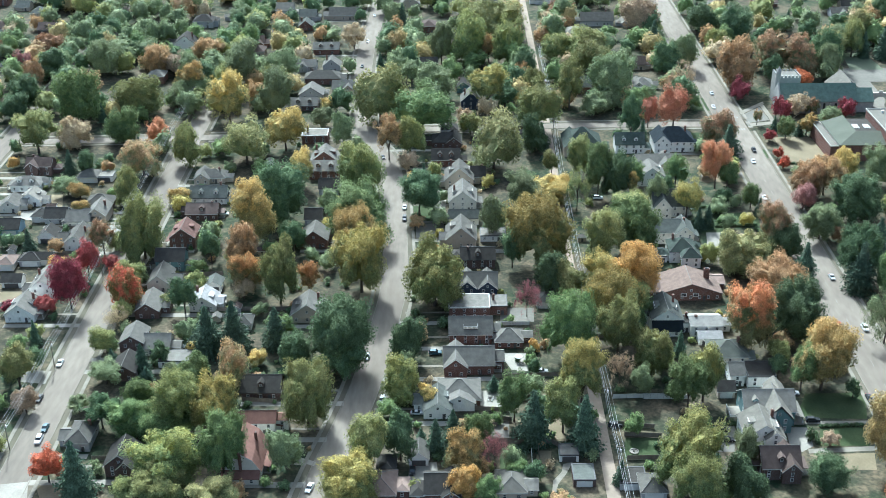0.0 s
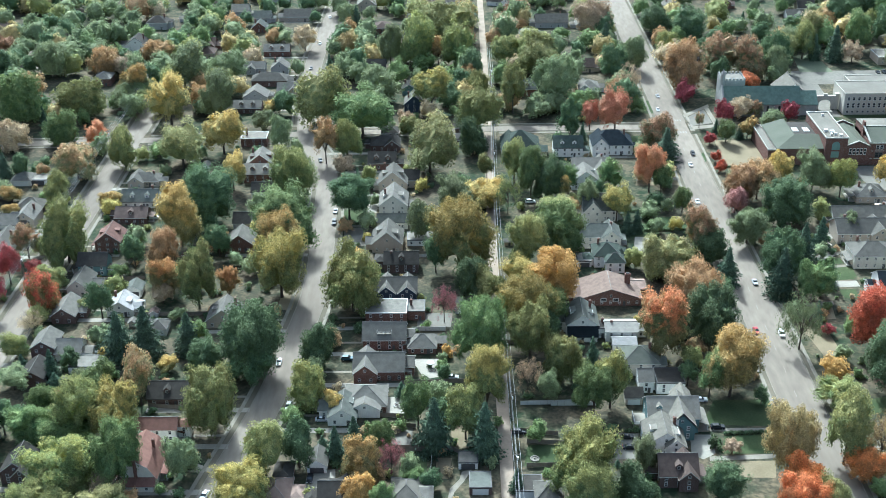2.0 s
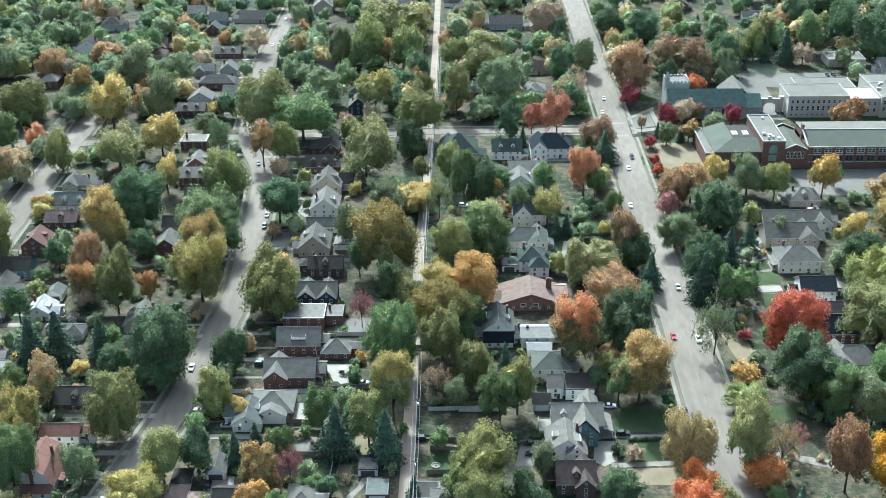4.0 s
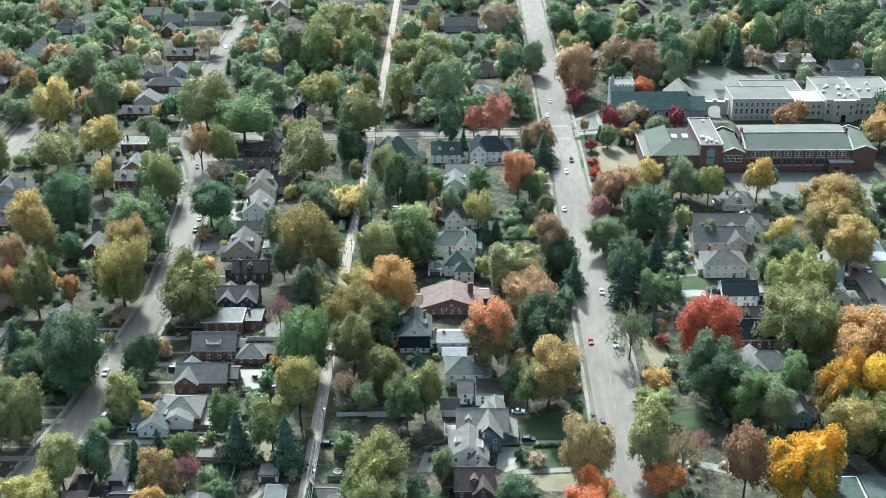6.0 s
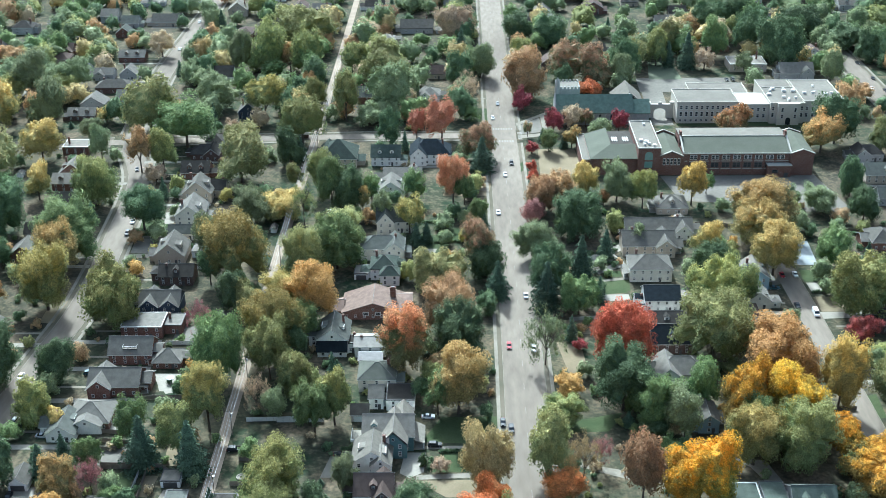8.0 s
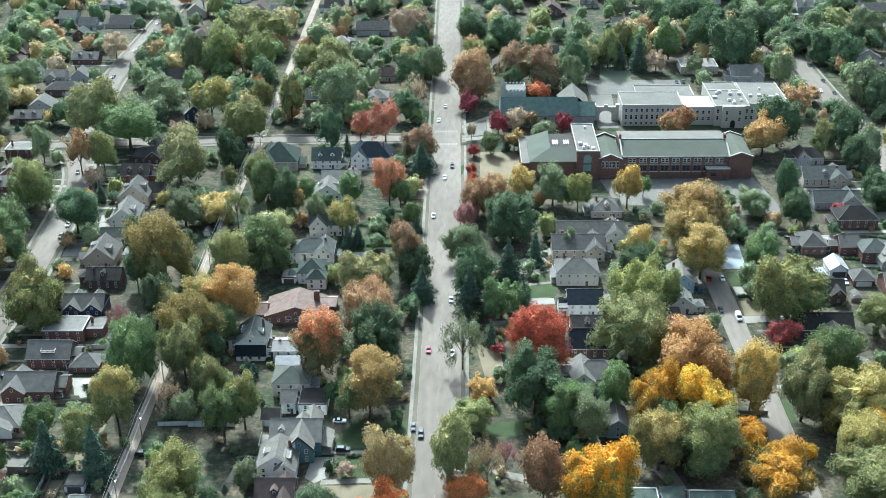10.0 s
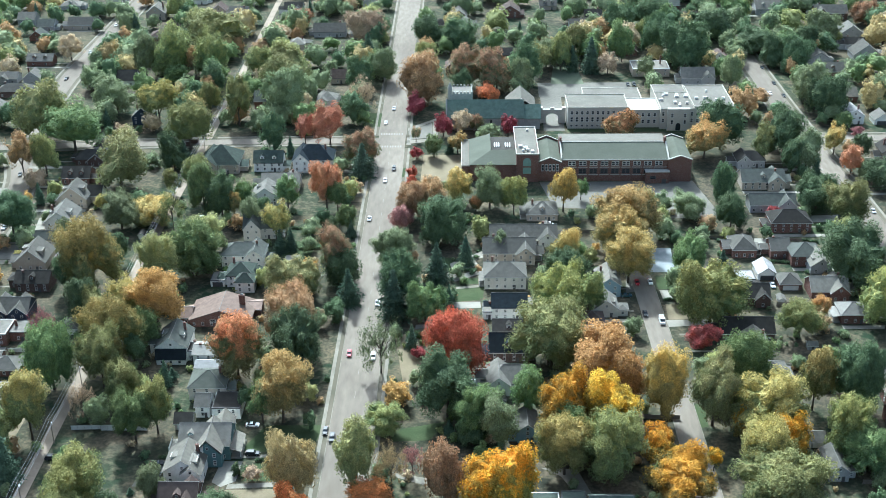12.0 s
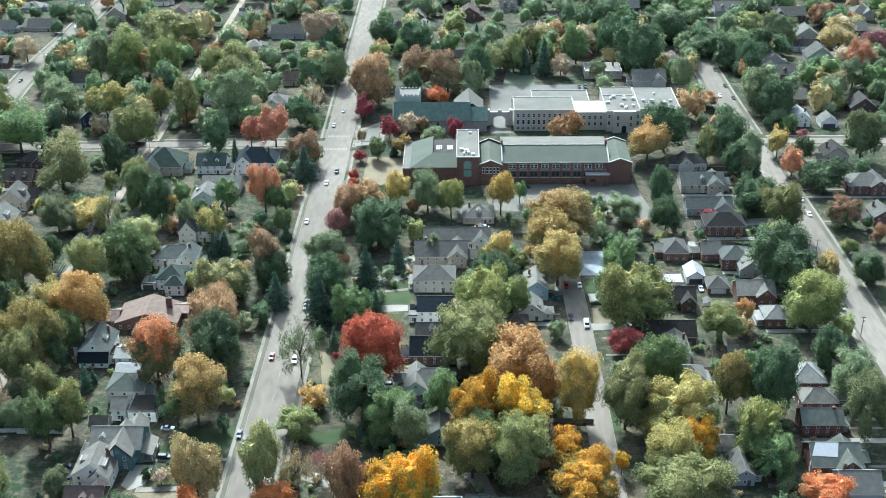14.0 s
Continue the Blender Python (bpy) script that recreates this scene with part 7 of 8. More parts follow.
def hedge(x0, y0, x1, y1, h=1.2, wd=0.8):
    """A clipped hedge of leafy clumps in a line."""
    ob = thing("hedge", (x0 + x1) / 2, (y0 + y1) / 2, 0, 0, "low clipped dark green hedge along a yard", "hedge")
    n = max(2, int(math.hypot(x1 - x0, y1 - y0) / 1.1))
    for k in range(n):
        t = (k + 0.5) / n - 0.5
        crown_on(ob, SHRUBS[k % 3], "dark", ((x1 - x0) * t, (y1 - y0) * t, h * 0.45), (wd, wd, h * 0.6), k * 2.1)
    return ob



fence(47.7, 381.2, 63.8, 380.2)
fence(54.7, 340.6, 73.3, 341.4, True)
fence(54.9, 306.1, 64.8, 306.3)
fence(55.7, 318.9, 67.6, 317.8)
fence(7.0, 329.5, 19.2, 327.5)
fence(12.2, 314.6, 31.4, 314.7)
fence(-72.6, 340.3, -60.7, 338.8)
fence(-92.2, 402.8, -56.9, 403.3)
fence(-116.0, 431.7, -95.2, 433.0)
fence(13.4, 353.7, 37.5, 354.9)
fence(65.1, 340.2, 81.1, 340.3, True)
fence(234.3, 492.8, 257.2, 489.8)
fence(292.6, 486.9, 309.6, 485.1)
fence(245.9, 347.5, 263.5, 346.8)
fence(325.0, 483.4, 339.9, 482.2)
fence(-186.8, 443.8, -170.3, 444.6)
fence(-167.6, 452.0, -158.2, 452.9)
fence(11.4, 316.0, 31.6, 315.2)
fence(24.8, 313.4, 24.4, 290.1, True)
fence(0.4, 334.8, 18.6, 333.0)
fence(31.6, 314.9, 39.5, 308.0)
fence(19.4, 354.5, 29.4, 352.9)
fence(53.3, 325.0, 66.1, 323.0)
fence(27.0, 313.4, 27.2, 298.9)
car(-142.7, 364.6, 0, "sedan", "white")
car(-143.2, 341.7, 0, "sedan", "dark")
car(-135.9, 324.3, 0, "sedan", "teal")
car(-135.9, 317.6, 0, "suv", "white")
car(-22.2, 497.7, 0, "sedan", "silver")
car(-21.8, 485.5, 0, "suv", "dark")
car(-31.5, 368.1, 0, "sedan", "white")
car(-44.5, 292.0, -14, "sedan", "white")
car(-24.5, 339.5, -8, "suv", "white")
car(-18.2, 383.9, 0, "sedan", "silver")
car(-35.2, 558.9, 12, "sedan", "dark")
car(-54.3, 822.2, 0, "sedan", "white")
car(-55.3, 759.7, 0, "sedan", "white")
car(-45.6, 745.8, 0, "sedan", "white")
car(-34.3, 719.3, 90, "sedan", "white")
car(-55.6, 707.3, 0, "sedan", "dark")
car(-6.7, 370.2, 90, "suv", "teal")
car(-13.1, 300.2, 0, "sedan", "dark")
car(31.3, 357.6, 90, "sedan", "silver")
car(-12.4, 332.0, 90, "sedan", "silver")
car(116.6, 342.8, 90, "sedan", "white")
car(88.5, 321.4, 90, "sedan", "dark")
car(88.7, 315.8, 90, "sedan", "dark")
car(119.2, 326.6, 90, "suv", "dark")
car(53.3, 324.3, 90, "suv", "dark")
car(-101.8, 375.9, 90, "sedan", "white")
car(-193.0, 529.2, 90, "sedan", "white")
car(-105.2, 491.6, 90, "van", "white")
car(142.0, 339.4, 0, "sedan", "dark")
car(155.1, 386.2, 0, "suv", "white")
car(146.1, 388.7, 0, "sedan", "red")
car(144.7, 335.2, 0, "suv", "dark")
car(150.0, 652.4, 0, "sedan", "silver")
car(146.6, 629.6, 0, "sedan", "white")
car(154.3, 564.7, 0, "suv", "dark")
car(150.6, 550.2, 0, "sedan", "white")
car(145.8, 506.0, 0, "sedan", "white")
car(142.2, 451.6, 0, "suv", "dark")
car(143.3, 457.7, 0, "sedan", "dark")
car(154.4, 427.0, 0, "sedan", "silver")
car(261.6, 418.3, 0, "sedan", "dark")
car(267.3, 412.2, 0, "van", "white")
car(261.8, 443.9, 0, "sedan", "red")
car(267.3, 444.4, 0, "sedan", "white")
car(255.8, 432.9, 90, "sedan", "teal")
car(192.0, 369.5, 90, "suv", "white")
car(381.5, 529.4, 0, "suv", "white")
car(381.1, 513.1, 0, "sedan", "white")
car(371.5, 425.8, 0, "sedan", "silver")
car(376.9, 723.2, 0, "sedan", "dark")
car(377.4, 693.6, 0, "sedan", "dark")
car(370.8, 675.7, 0, "sedan", "white")
car(378.0, 671.8, 0, "sedan", "dark")
car(317.5, 441.4, 0, "sedan", "white")
car(249.6, 544.7, 90, "sedan", "dark")
car(289.3, 692.5, 0, "sedan", "dark")
car(293.0, 692.5, 0, "suv", "dark")
car(228.4, 498.6, 90, "van", "white")
car(193.3, 505.3, 90, "sedan", "dark")
car(68.1, 507.0, 90, "suv", "white")
basin(57.7, 310.3)
pergola(328.1, 523.3, 6, 4)
parasol(23.6, 364.8, 1.5, TRIM)
terrace_set(12.6, 340.2)
terrace_set(94.0, 329.4)
terrace_set(24.3, 362.9)
hedge(120.6, 323.2, 135.1, 324.0)
hedge(118.3, 320.0, 117.4, 313.8)
hedge(94.4, 325.0, 88.1, 324.7)
hedge(187.3, 455.0, 195.0, 456.0)
hedge(270.6, 429.6, 281.0, 430.6)
hedge(340.1, 483.4, 347.2, 481.1)
hedge(321.3, 462.9, 335.5, 460.8)
hedge(-16.9, 483.6, -3.9, 484.6)
hedge(116.6, 475.8, 135.6, 476.7)
hedge(134.2, 474.1, 137.8, 458.1)
hedge(110.7, 496.6, 123.4, 495.3)
hedge(167.8, 547.4, 180.1, 545.8)

# ---- trees and shrubs ----
# many trees past y 610 are grey instead of green: haze in the colour
tree(-213.5, 568.4, 11.6, 9.1, 5.4, "olive")
tree(-196.8, 577.5, 8.2, 7.2, 1.2, "tan")
tree(-173.1, 581.9, 8.9, 9.5, 1.5, "green")
tree(-203.2, 611.6, 11.4, 14.1, 1.9, "green")
tree(-211.8, 696.7, 11.0, 10.3, 1.5, "grey")
tree(-242.7, 690.1, 9.6, 7.8, 3.2, "dark")
tree(-247.6, 670.6, 6.0, 7.1, 4.4, "rust")
tree(-262.7, 698.1, 4.8, 5.7, 4.2, "plum")
tree(-239.3, 632.9, 8.9, 9.1, 3.1, "dark")
tree(-257.4, 733.7, 9.0, 6.1, 2.7, "rust")
tree(-241.4, 616.8, 7.8, 6.5, 2.8, "dark")
tree(-173.5, 622.0, 11.2, 10.5, 1.6, "olive")
tree(-180.5, 697.5, 9.7, 8.5, 1.4, "rust")
tree(-150.3, 650.1, 8.1, 9.2, 4.0, "gold")
tree(-167.4, 693.1, 7.6, 6.8, 1.2, "tan")
tree(-153.2, 639.8, 7.7, 6.3, 1.1, "grey")
tree(-122.0, 612.6, 12.3, 12.4, 4.3, "gold")
tree(-151.8, 717.6, 9.9, 6.6, 2.8, "rust")
tree(-126.5, 672.2, 12.0, 11.2, 5.2, "grey")
tree(-101.9, 682.8, 9.5, 7.7, 3.2, "grey")
tree(-96.8, 620.7, 10.5, 12.2, 4.6, "grey")
tree(-85.8, 569.7, 9.8, 8.9, 5.1, "gold")
tree(-103.2, 551.9, 11.8, 10.2, 3.4, "paleolive")
tree(-132.0, 550.8, 6.8, 10.1, 1.5, "olive")
tree(-154.1, 581.2, 6.5, 6.5, 1.2, "salmon")
tree(-152.4, 538.5, 10.5, 7.7, 2.9, "rustgreen")
tree(-73.2, 522.9, 6.5, 7.3, 4.9, "gold")
tree(-189.3, 541.3, 4.9, 6.4, 0.4, "conifer")
tree(-179.7, 536.9, 4.5, 5.3, 3.7, "dark")
tree(-39.0, 609.0, 12.8, 14.2, 3.8, "paleolive")
tree(-15.8, 590.0, 14.9, 11.2, 5.1, "green")
tree(-8.5, 649.0, 10.9, 8.5, 3.0, "grey")
tree(-31.9, 556.0, 6.7, 8.6, 7.4, "rust")
tree(-21.2, 558.4, 6.8, 8.6, 5.6, "olive")
tree(20.7, 543.2, 12.7, 12.3, 4.2, "paleolive")
tree(9.7, 590.3, 5.4, 5.0, 2.3, "olive")
tree(6.2, 602.8, 4.9, 4.5, 2.1, "tan")
tree(20.2, 629.8, 9.4, 8.0, 8.6, "goldolive")
tree(45.0, 592.1, 10.7, 12.4, 4.5, "olive")
tree(46.2, 572.2, 5.1, 6.7, 0.4, "conifer")
tree(40.7, 666.0, 5.9, 6.4, 2.8, "rust")
tree(46.1, 644.8, 5.8, 7.1, 5.2, "olive")
tree(42.1, 670.8, 7.3, 8.7, 5.1, "dark")
tree(10.8, 714.1, 11.9, 14.9, 2.0, "olive")
tree(-6.4, 711.9, 7.7, 10.6, 5.2, "grey")
tree(23.1, 716.5, 5.6, 6.6, 4.4, "rust")
tree(34.0, 710.0, 9.7, 14.2, 1.9, "olive")
tree(27.7, 771.0, 18.7, 11.6, 1.7, "olive")
tree(65.3, 626.8, 7.8, 11.4, 6.2, "olive")
tree(65.2, 711.3, 9.8, 8.1, 3.4, "olive")
tree(80.1, 700.2, 12.0, 9.7, 5.2, "olive")
tree(66.7, 778.7, 9.5, 5.9, 1.1, "tan")
tree(76.5, 814.2, 9.9, 6.1, 1.1, "rust")
tree(-36.5, 734.9, 6.5, 6.2, 2.7, "tangold")
tree(-33.7, 798.4, 5.8, 7.7, 0.4, "conifer")
tree(-39.3, 802.4, 7.0, 7.0, 1.2, "grey")
tree(-63.1, 744.5, 8.0, 6.9, 2.9, "tan")
tree(-44.2, 708.4, 3.5, 4.6, 0.4, "conifer")
tree(-68.3, 627.5, 5.1, 3.9, 1.9, "gold")
tree(-56.3, 572.3, 5.8, 7.0, 4.8, "grey")
tree(-70.0, 603.5, 6.1, 4.3, 2.0, "grey")
tree(-43.3, 517.2, 10.7, 11.1, 3.6, "olive")
tree(-21.8, 543.6, 5.1, 4.0, 2.0, "tan")
tree(125.9, 779.4, 11.3, 10.5, 1.6, "tan")
tree(129.5, 740.5, 7.2, 9.6, 0.4, "conifer")
tree(141.1, 699.6, 8.3, 9.2, 3.1, "grey")
tree(128.4, 682.5, 7.4, 8.5, 4.2, "dark")
tree(132.7, 649.1, 7.1, 8.1, 3.8, "bare")
tree(89.7, 641.3, 12.1, 11.3, 5.1, "grey")
tree(85.2, 683.8, 13.4, 11.2, 5.2, "olive")
tree(118.6, 598.8, 8.4, 9.2, 5.1, "salmon")
tree(105.3, 599.4, 4.8, 6.2, 5.0, "salmon")
tree(92.3, 575.4, 6.4, 9.5, 7.4, "dark")
tree(137.2, 573.4, 9.3, 8.6, 1.4, "rustgreen")
tree(139.0, 557.0, 8.5, 8.9, 0.4, "conifer")
tree(167.1, 726.5, 7.1, 6.8, 2.9, "olive")
tree(165.6, 663.1, 12.5, 12.8, 3.6, "rust")
tree(163.1, 641.2, 5.4, 5.9, 2.5, "crimson")
tree(188.0, 764.7, 11.1, 10.3, 1.5, "dark")
tree(166.2, 776.3, 11.3, 9.3, 1.4, "dark")
tree(191.9, 689.4, 12.1, 10.3, 5.2, "rustgreen")
tree(189.1, 672.7, 6.0, 6.8, 3.4, "dark")
tree(210.0, 682.8, 10.1, 11.9, 1.7, "rustgreen")
tree(224.1, 681.6, 6.7, 9.6, 1.5, "grey")
tree(242.4, 727.5, 8.9, 7.4, 3.1, "grey")
tree(261.7, 746.6, 6.5, 8.5, 5.5, "paleolive")
tree(257.9, 719.8, 6.2, 8.2, 0.4, "conifer")
tree(203.3, 667.3, 7.3, 4.5, 1.0, "red")
tree(179.0, 610.3, 4.6, 5.0, 2.9, "crimson")
tree(189.1, 613.8, 5.5, 6.0, 2.7, "tan")
tree(196.9, 615.9, 3.7, 4.0, 2.6, "rustgreen")
tree(214.0, 609.5, 4.6, 5.0, 2.9, "crimson")
tree(186.7, 586.5, 4.5, 4.9, 2.6, "gold")
tree(171.7, 594.2, 3.0, 4.0, 0.4, "conifer")
tree(182.5, 585.4, 3.3, 4.4, 0.4, "conifer")
tree(174.4, 581.1, 4.8, 5.1, 2.3, "green")
tree(165.3, 578.6, 3.2, 2.7, 1.3, "crimson")
tree(164.0, 554.4, 2.6, 2.7, 1.3, "red")
tree(163.8, 542.2, 2.8, 2.6, 1.2, "red")
tree(203.1, 600.5, 6.1, 4.1, 2.0, "grey")
tree(124.9, 518.2, 6.7, 8.5, 7.5, "salmon")
tree(130.1, 516.1, 4.8, 5.8, 4.7, "green")
tree(-150.1, 405.4, 6.4, 8.9, 5.7, "crimson")
tree(-149.8, 430.0, 4.8, 6.3, 5.0, "crimson")
tree(-149.6, 452.8, 5.5, 6.3, 3.6, "rustgreen")
tree(-151.1, 502.2, 6.3, 8.7, 1.4, "olive")
tree(-130.8, 448.3, 10.0, 13.6, 1.9, "olive")
tree(-144.6, 457.7, 4.4, 2.8, 1.3, "paleolive")
tree(-127.8, 405.5, 6.6, 8.3, 1.3, "redgreen")
tree(-129.4, 420.2, 6.4, 5.5, 3.0, "olive")
tree(-143.5, 440.7, 3.3, 2.2, 1.1, "crimson")
tree(-182.1, 454.8, 4.2, 5.6, 0.4, "conifer")
tree(-101.7, 443.5, 5.2, 5.9, 3.4, "dark")
tree(-86.0, 463.9, 9.8, 11.5, 5.8, "gold")
tree(-78.4, 487.6, 12.2, 11.4, 3.6, "dark")
tree(-87.0, 435.5, 7.0, 8.3, 4.8, "rust")
tree(-82.2, 417.9, 6.7, 7.2, 3.2, "orange")
tree(-68.1, 408.4, 7.3, 10.5, 6.8, "olive")
tree(-67.8, 453.2, 4.8, 5.7, 4.0, "dark")
tree(-83.3, 412.9, 4.1, 3.7, 1.4, "tan")
tree(-104.5, 401.2, 5.6, 6.3, 3.2, "dark")
tree(-112.2, 405.4, 3.1, 2.6, 1.3, "paleolive")
tree(-127.6, 372.2, 5.0, 4.7, 2.1, "olive")
tree(-127.7, 388.7, 4.3, 3.9, 1.6, "bare")
tree(-175.8, 510.6, 4.8, 3.2, 1.7, "gold")
tree(-172.1, 496.5, 3.7, 2.4, 1.1, "gold")
tree(-183.2, 516.1, 5.4, 3.6, 1.8, "grey")
tree(-127.7, 503.4, 4.8, 3.2, 1.7, "gold")
tree(-105.4, 433.8, 4.2, 2.7, 1.3, "green")
tree(-159.5, 402.4, 4.4, 2.8, 1.3, "crimson")
tree(-173.6, 403.2, 3.1, 2.0, 1.1, "crimson")
tree(-89.9, 371.7, 8.7, 10.0, 0.4, "conifer")
tree(-80.4, 373.0, 8.8, 10.6, 0.4, "conifer")
tree(-65.4, 375.2, 7.3, 8.7, 0.4, "conifer")
tree(-56.7, 362.0, 6.0, 6.0, 2.7, "dark")
tree(-74.7, 399.7, 3.1, 2.0, 1.1, "grey")
tree(-64.3, 379.9, 5.5, 4.6, 2.1, "green")
tree(-15.1, 490.1, 9.1, 8.1, 5.0, "dark")
tree(-41.2, 462.2, 14.1, 10.9, 5.3, "green")
tree(-41.0, 450.3, 10.7, 8.8, 5.1, "gold")
tree(-36.7, 417.4, 10.7, 12.4, 4.5, "goldolive")
tree(-7.2, 406.1, 11.8, 11.7, 3.4, "yellowgreen")
tree(-40.2, 362.3, 11.6, 11.4, 5.1, "dark")
tree(-16.5, 364.2, 6.3, 8.1, 1.3, "dark")
tree(-57.5, 416.6, 4.9, 5.6, 3.2, "orange")
tree(18.0, 467.1, 5.9, 7.1, 4.9, "grey")
tree(32.4, 497.2, 9.1, 7.3, 3.1, "grey")
tree(35.6, 438.5, 13.0, 14.0, 3.6, "goldolive")
tree(45.5, 502.1, 9.9, 6.2, 1.1, "gold")
tree(28.4, 396.9, 4.7, 5.7, 4.4, "plumbare")
tree(41.4, 365.4, 9.2, 10.9, 6.1, "green")
tree(62.7, 442.4, 7.5, 9.3, 7.2, "paleolive")
tree(75.9, 452.0, 10.0, 10.5, 3.5, "green")
tree(70.2, 405.4, 9.2, 10.8, 5.3, "amber")
tree(59.4, 408.2, 8.8, 8.0, 5.0, "goldolive")
tree(59.6, 381.7, 9.9, 11.2, 5.1, "goldolive")
tree(59.2, 366.3, 7.6, 9.3, 6.6, "olive")
tree(96.7, 501.5, 4.7, 5.1, 3.4, "dark")
tree(105.4, 485.1, 6.6, 6.9, 4.9, "goldolive")
tree(108.7, 473.7, 4.1, 5.3, 0.4, "conifer")
tree(113.2, 475.4, 4.1, 5.4, 0.4, "conifer")
tree(136.6, 495.1, 4.4, 4.8, 3.0, "green")
tree(135.5, 449.3, 7.5, 9.1, 6.1, "rustgreen")
tree(139.1, 442.8, 6.6, 7.2, 1.2, "dark")
tree(142.9, 426.7, 6.3, 8.3, 0.4, "conifer")
tree(119.3, 432.6, 10.2, 8.4, 1.3, "paleolive")
tree(123.1, 398.2, 10.2, 9.5, 5.1, "rust")
tree(106.7, 372.8, 9.8, 11.4, 5.5, "fierytop")
tree(127.5, 379.6, 9.9, 10.1, 3.4, "dark")
tree(127.0, 345.2, 9.2, 11.3, 4.7, "gold")
tree(119.9, 344.8, 5.0, 6.6, 5.1, "green")
tree(138.9, 487.7, 3.2, 4.2, 0.4, "conifer")
tree(120.4, 480.3, 2.3, 2.3, 0.0, "green")
tree(74.9, 340.7, 2.7, 2.2, 1.1, "green")
tree(-122.4, 351.5, 5.6, 3.7, 1.8, "grey")
tree(-111.2, 359.0, 4.5, 6.0, 0.4, "conifer")
tree(-105.7, 363.0, 3.7, 4.0, 2.2, "dark")
tree(-99.1, 353.1, 3.6, 3.1, 1.3, "grey")
tree(-95.6, 371.9, 2.5, 2.0, 1.1, "gold")
tree(-152.7, 350.3, 5.5, 6.3, 3.7, "paleolive")
tree(-150.3, 360.9, 3.7, 3.9, 1.6, "dark")
tree(-145.2, 334.0, 3.8, 4.0, 1.6, "tan")
tree(-126.0, 296.1, 4.6, 5.1, 2.3, "red")
tree(-115.0, 289.4, 7.7, 10.1, 0.4, "conifer")
tree(-116.7, 324.6, 5.5, 5.4, 2.4, "dark")
tree(-106.8, 336.4, 5.4, 4.6, 2.1, "green")
tree(-105.6, 320.3, 7.4, 6.2, 1.8, "green")
tree(-89.1, 322.8, 8.3, 9.1, 5.1, "olive")
tree(-78.4, 321.0, 7.3, 8.1, 5.0, "goldolive")
tree(-93.4, 318.0, 8.3, 5.4, 1.0, "green")
tree(-71.4, 296.1, 7.2, 8.9, 6.8, "green")
tree(-88.6, 293.7, 10.3, 7.8, 3.9, "yellowgreen")
tree(-87.9, 286.4, 8.8, 5.7, 2.1, "olive")
tree(-100.0, 287.9, 4.3, 3.0, 1.3, "olive")
tree(-71.0, 280.4, 8.0, 5.3, 2.4, "paleolive")
tree(-75.4, 341.7, 6.1, 7.7, 6.7, "rustgreen")
tree(-70.8, 362.9, 3.7, 2.4, 1.1, "gold")
tree(-90.0, 346.7, 5.8, 5.7, 2.5, "green")
tree(-48.4, 325.4, 8.7, 9.9, 4.3, "olive")
tree(-52.9, 302.5, 5.2, 5.6, 2.5, "grey")
tree(-127.2, 334.5, 3.8, 2.5, 1.1, "grey")
tree(-38.9, 355.4, 7.9, 7.0, 3.0, "dark")
tree(-18.3, 340.5, 6.5, 7.1, 1.2, "yellowgreen")
tree(-9.0, 337.0, 3.5, 3.3, 1.4, "gold")
tree(-26.7, 300.9, 6.2, 7.5, 5.5, "paleolive")
tree(-17.0, 306.6, 5.7, 6.6, 3.8, "dark")
tree(-31.6, 285.0, 8.4, 6.6, 2.8, "goldolive")
tree(-5.8, 310.3, 4.9, 6.5, 0.4, "conifer")
tree(-0.3, 317.0, 4.6, 6.0, 0.4, "conifer")
tree(8.1, 314.5, 4.6, 5.1, 2.3, "green")
tree(3.4, 298.9, 5.5, 6.2, 3.2, "gold")
tree(8.5, 297.3, 2.4, 3.7, 0.9, "rust")
tree(3.1, 286.8, 4.8, 4.5, 2.1, "amber")
tree(12.5, 302.1, 3.9, 4.6, 3.8, "plumbare")
tree(20.1, 327.4, 5.2, 7.0, 5.2, "green")
tree(25.6, 315.7, 7.7, 10.1, 0.4, "conifer")
tree(10.3, 284.2, 4.1, 4.3, 1.6, "green")
tree(43.2, 335.2, 7.1, 9.4, 7.4, "goldolive")
tree(35.8, 321.2, 5.8, 7.1, 5.2, "olive")
tree(41.7, 312.6, 7.6, 10.1, 0.4, "conifer")
tree(19.5, 296.8, 3.5, 2.4, 1.1, "green")
tree(69.9, 355.1, 6.7, 7.7, 4.2, "olive")
tree(57.5, 346.2, 4.3, 5.1, 4.0, "bare")
tree(64.2, 342.5, 4.3, 4.6, 2.9, "grey")
tree(78.8, 333.4, 6.8, 8.1, 5.3, "green")
tree(85.0, 338.8, 6.1, 7.7, 6.5, "yellowgreen")
tree(71.8, 292.2, 9.8, 11.0, 5.3, "yellowgreen")
tree(71.1, 279.8, 7.4, 8.2, 5.0, "olive")
tree(91.6, 303.0, 4.3, 4.9, 3.4, "grey")
tree(86.1, 281.5, 6.0, 7.1, 4.5, "dark")
tree(113.3, 290.4, 5.4, 5.3, 2.4, "dark")
tree(136.8, 340.7, 2.7, 2.8, 1.3, "dark")
tree(113.7, 352.1, 3.2, 3.5, 3.0, "dark")
tree(115.5, 316.4, 1.6, 2.5, 0.0, "dark")
tree(121.1, 313.2, 2.9, 1.9, 1.1, "tan")
tree(51.3, 293.6, 3.5, 4.6, 0.4, "conifer")
tree(135.7, 301.9, 7.2, 10.2, 6.0, "tangold")
tree(137.3, 289.9, 5.0, 5.8, 5.2, "redorange")
tree(134.2, 277.3, 6.9, 6.6, 5.1, "redorange")
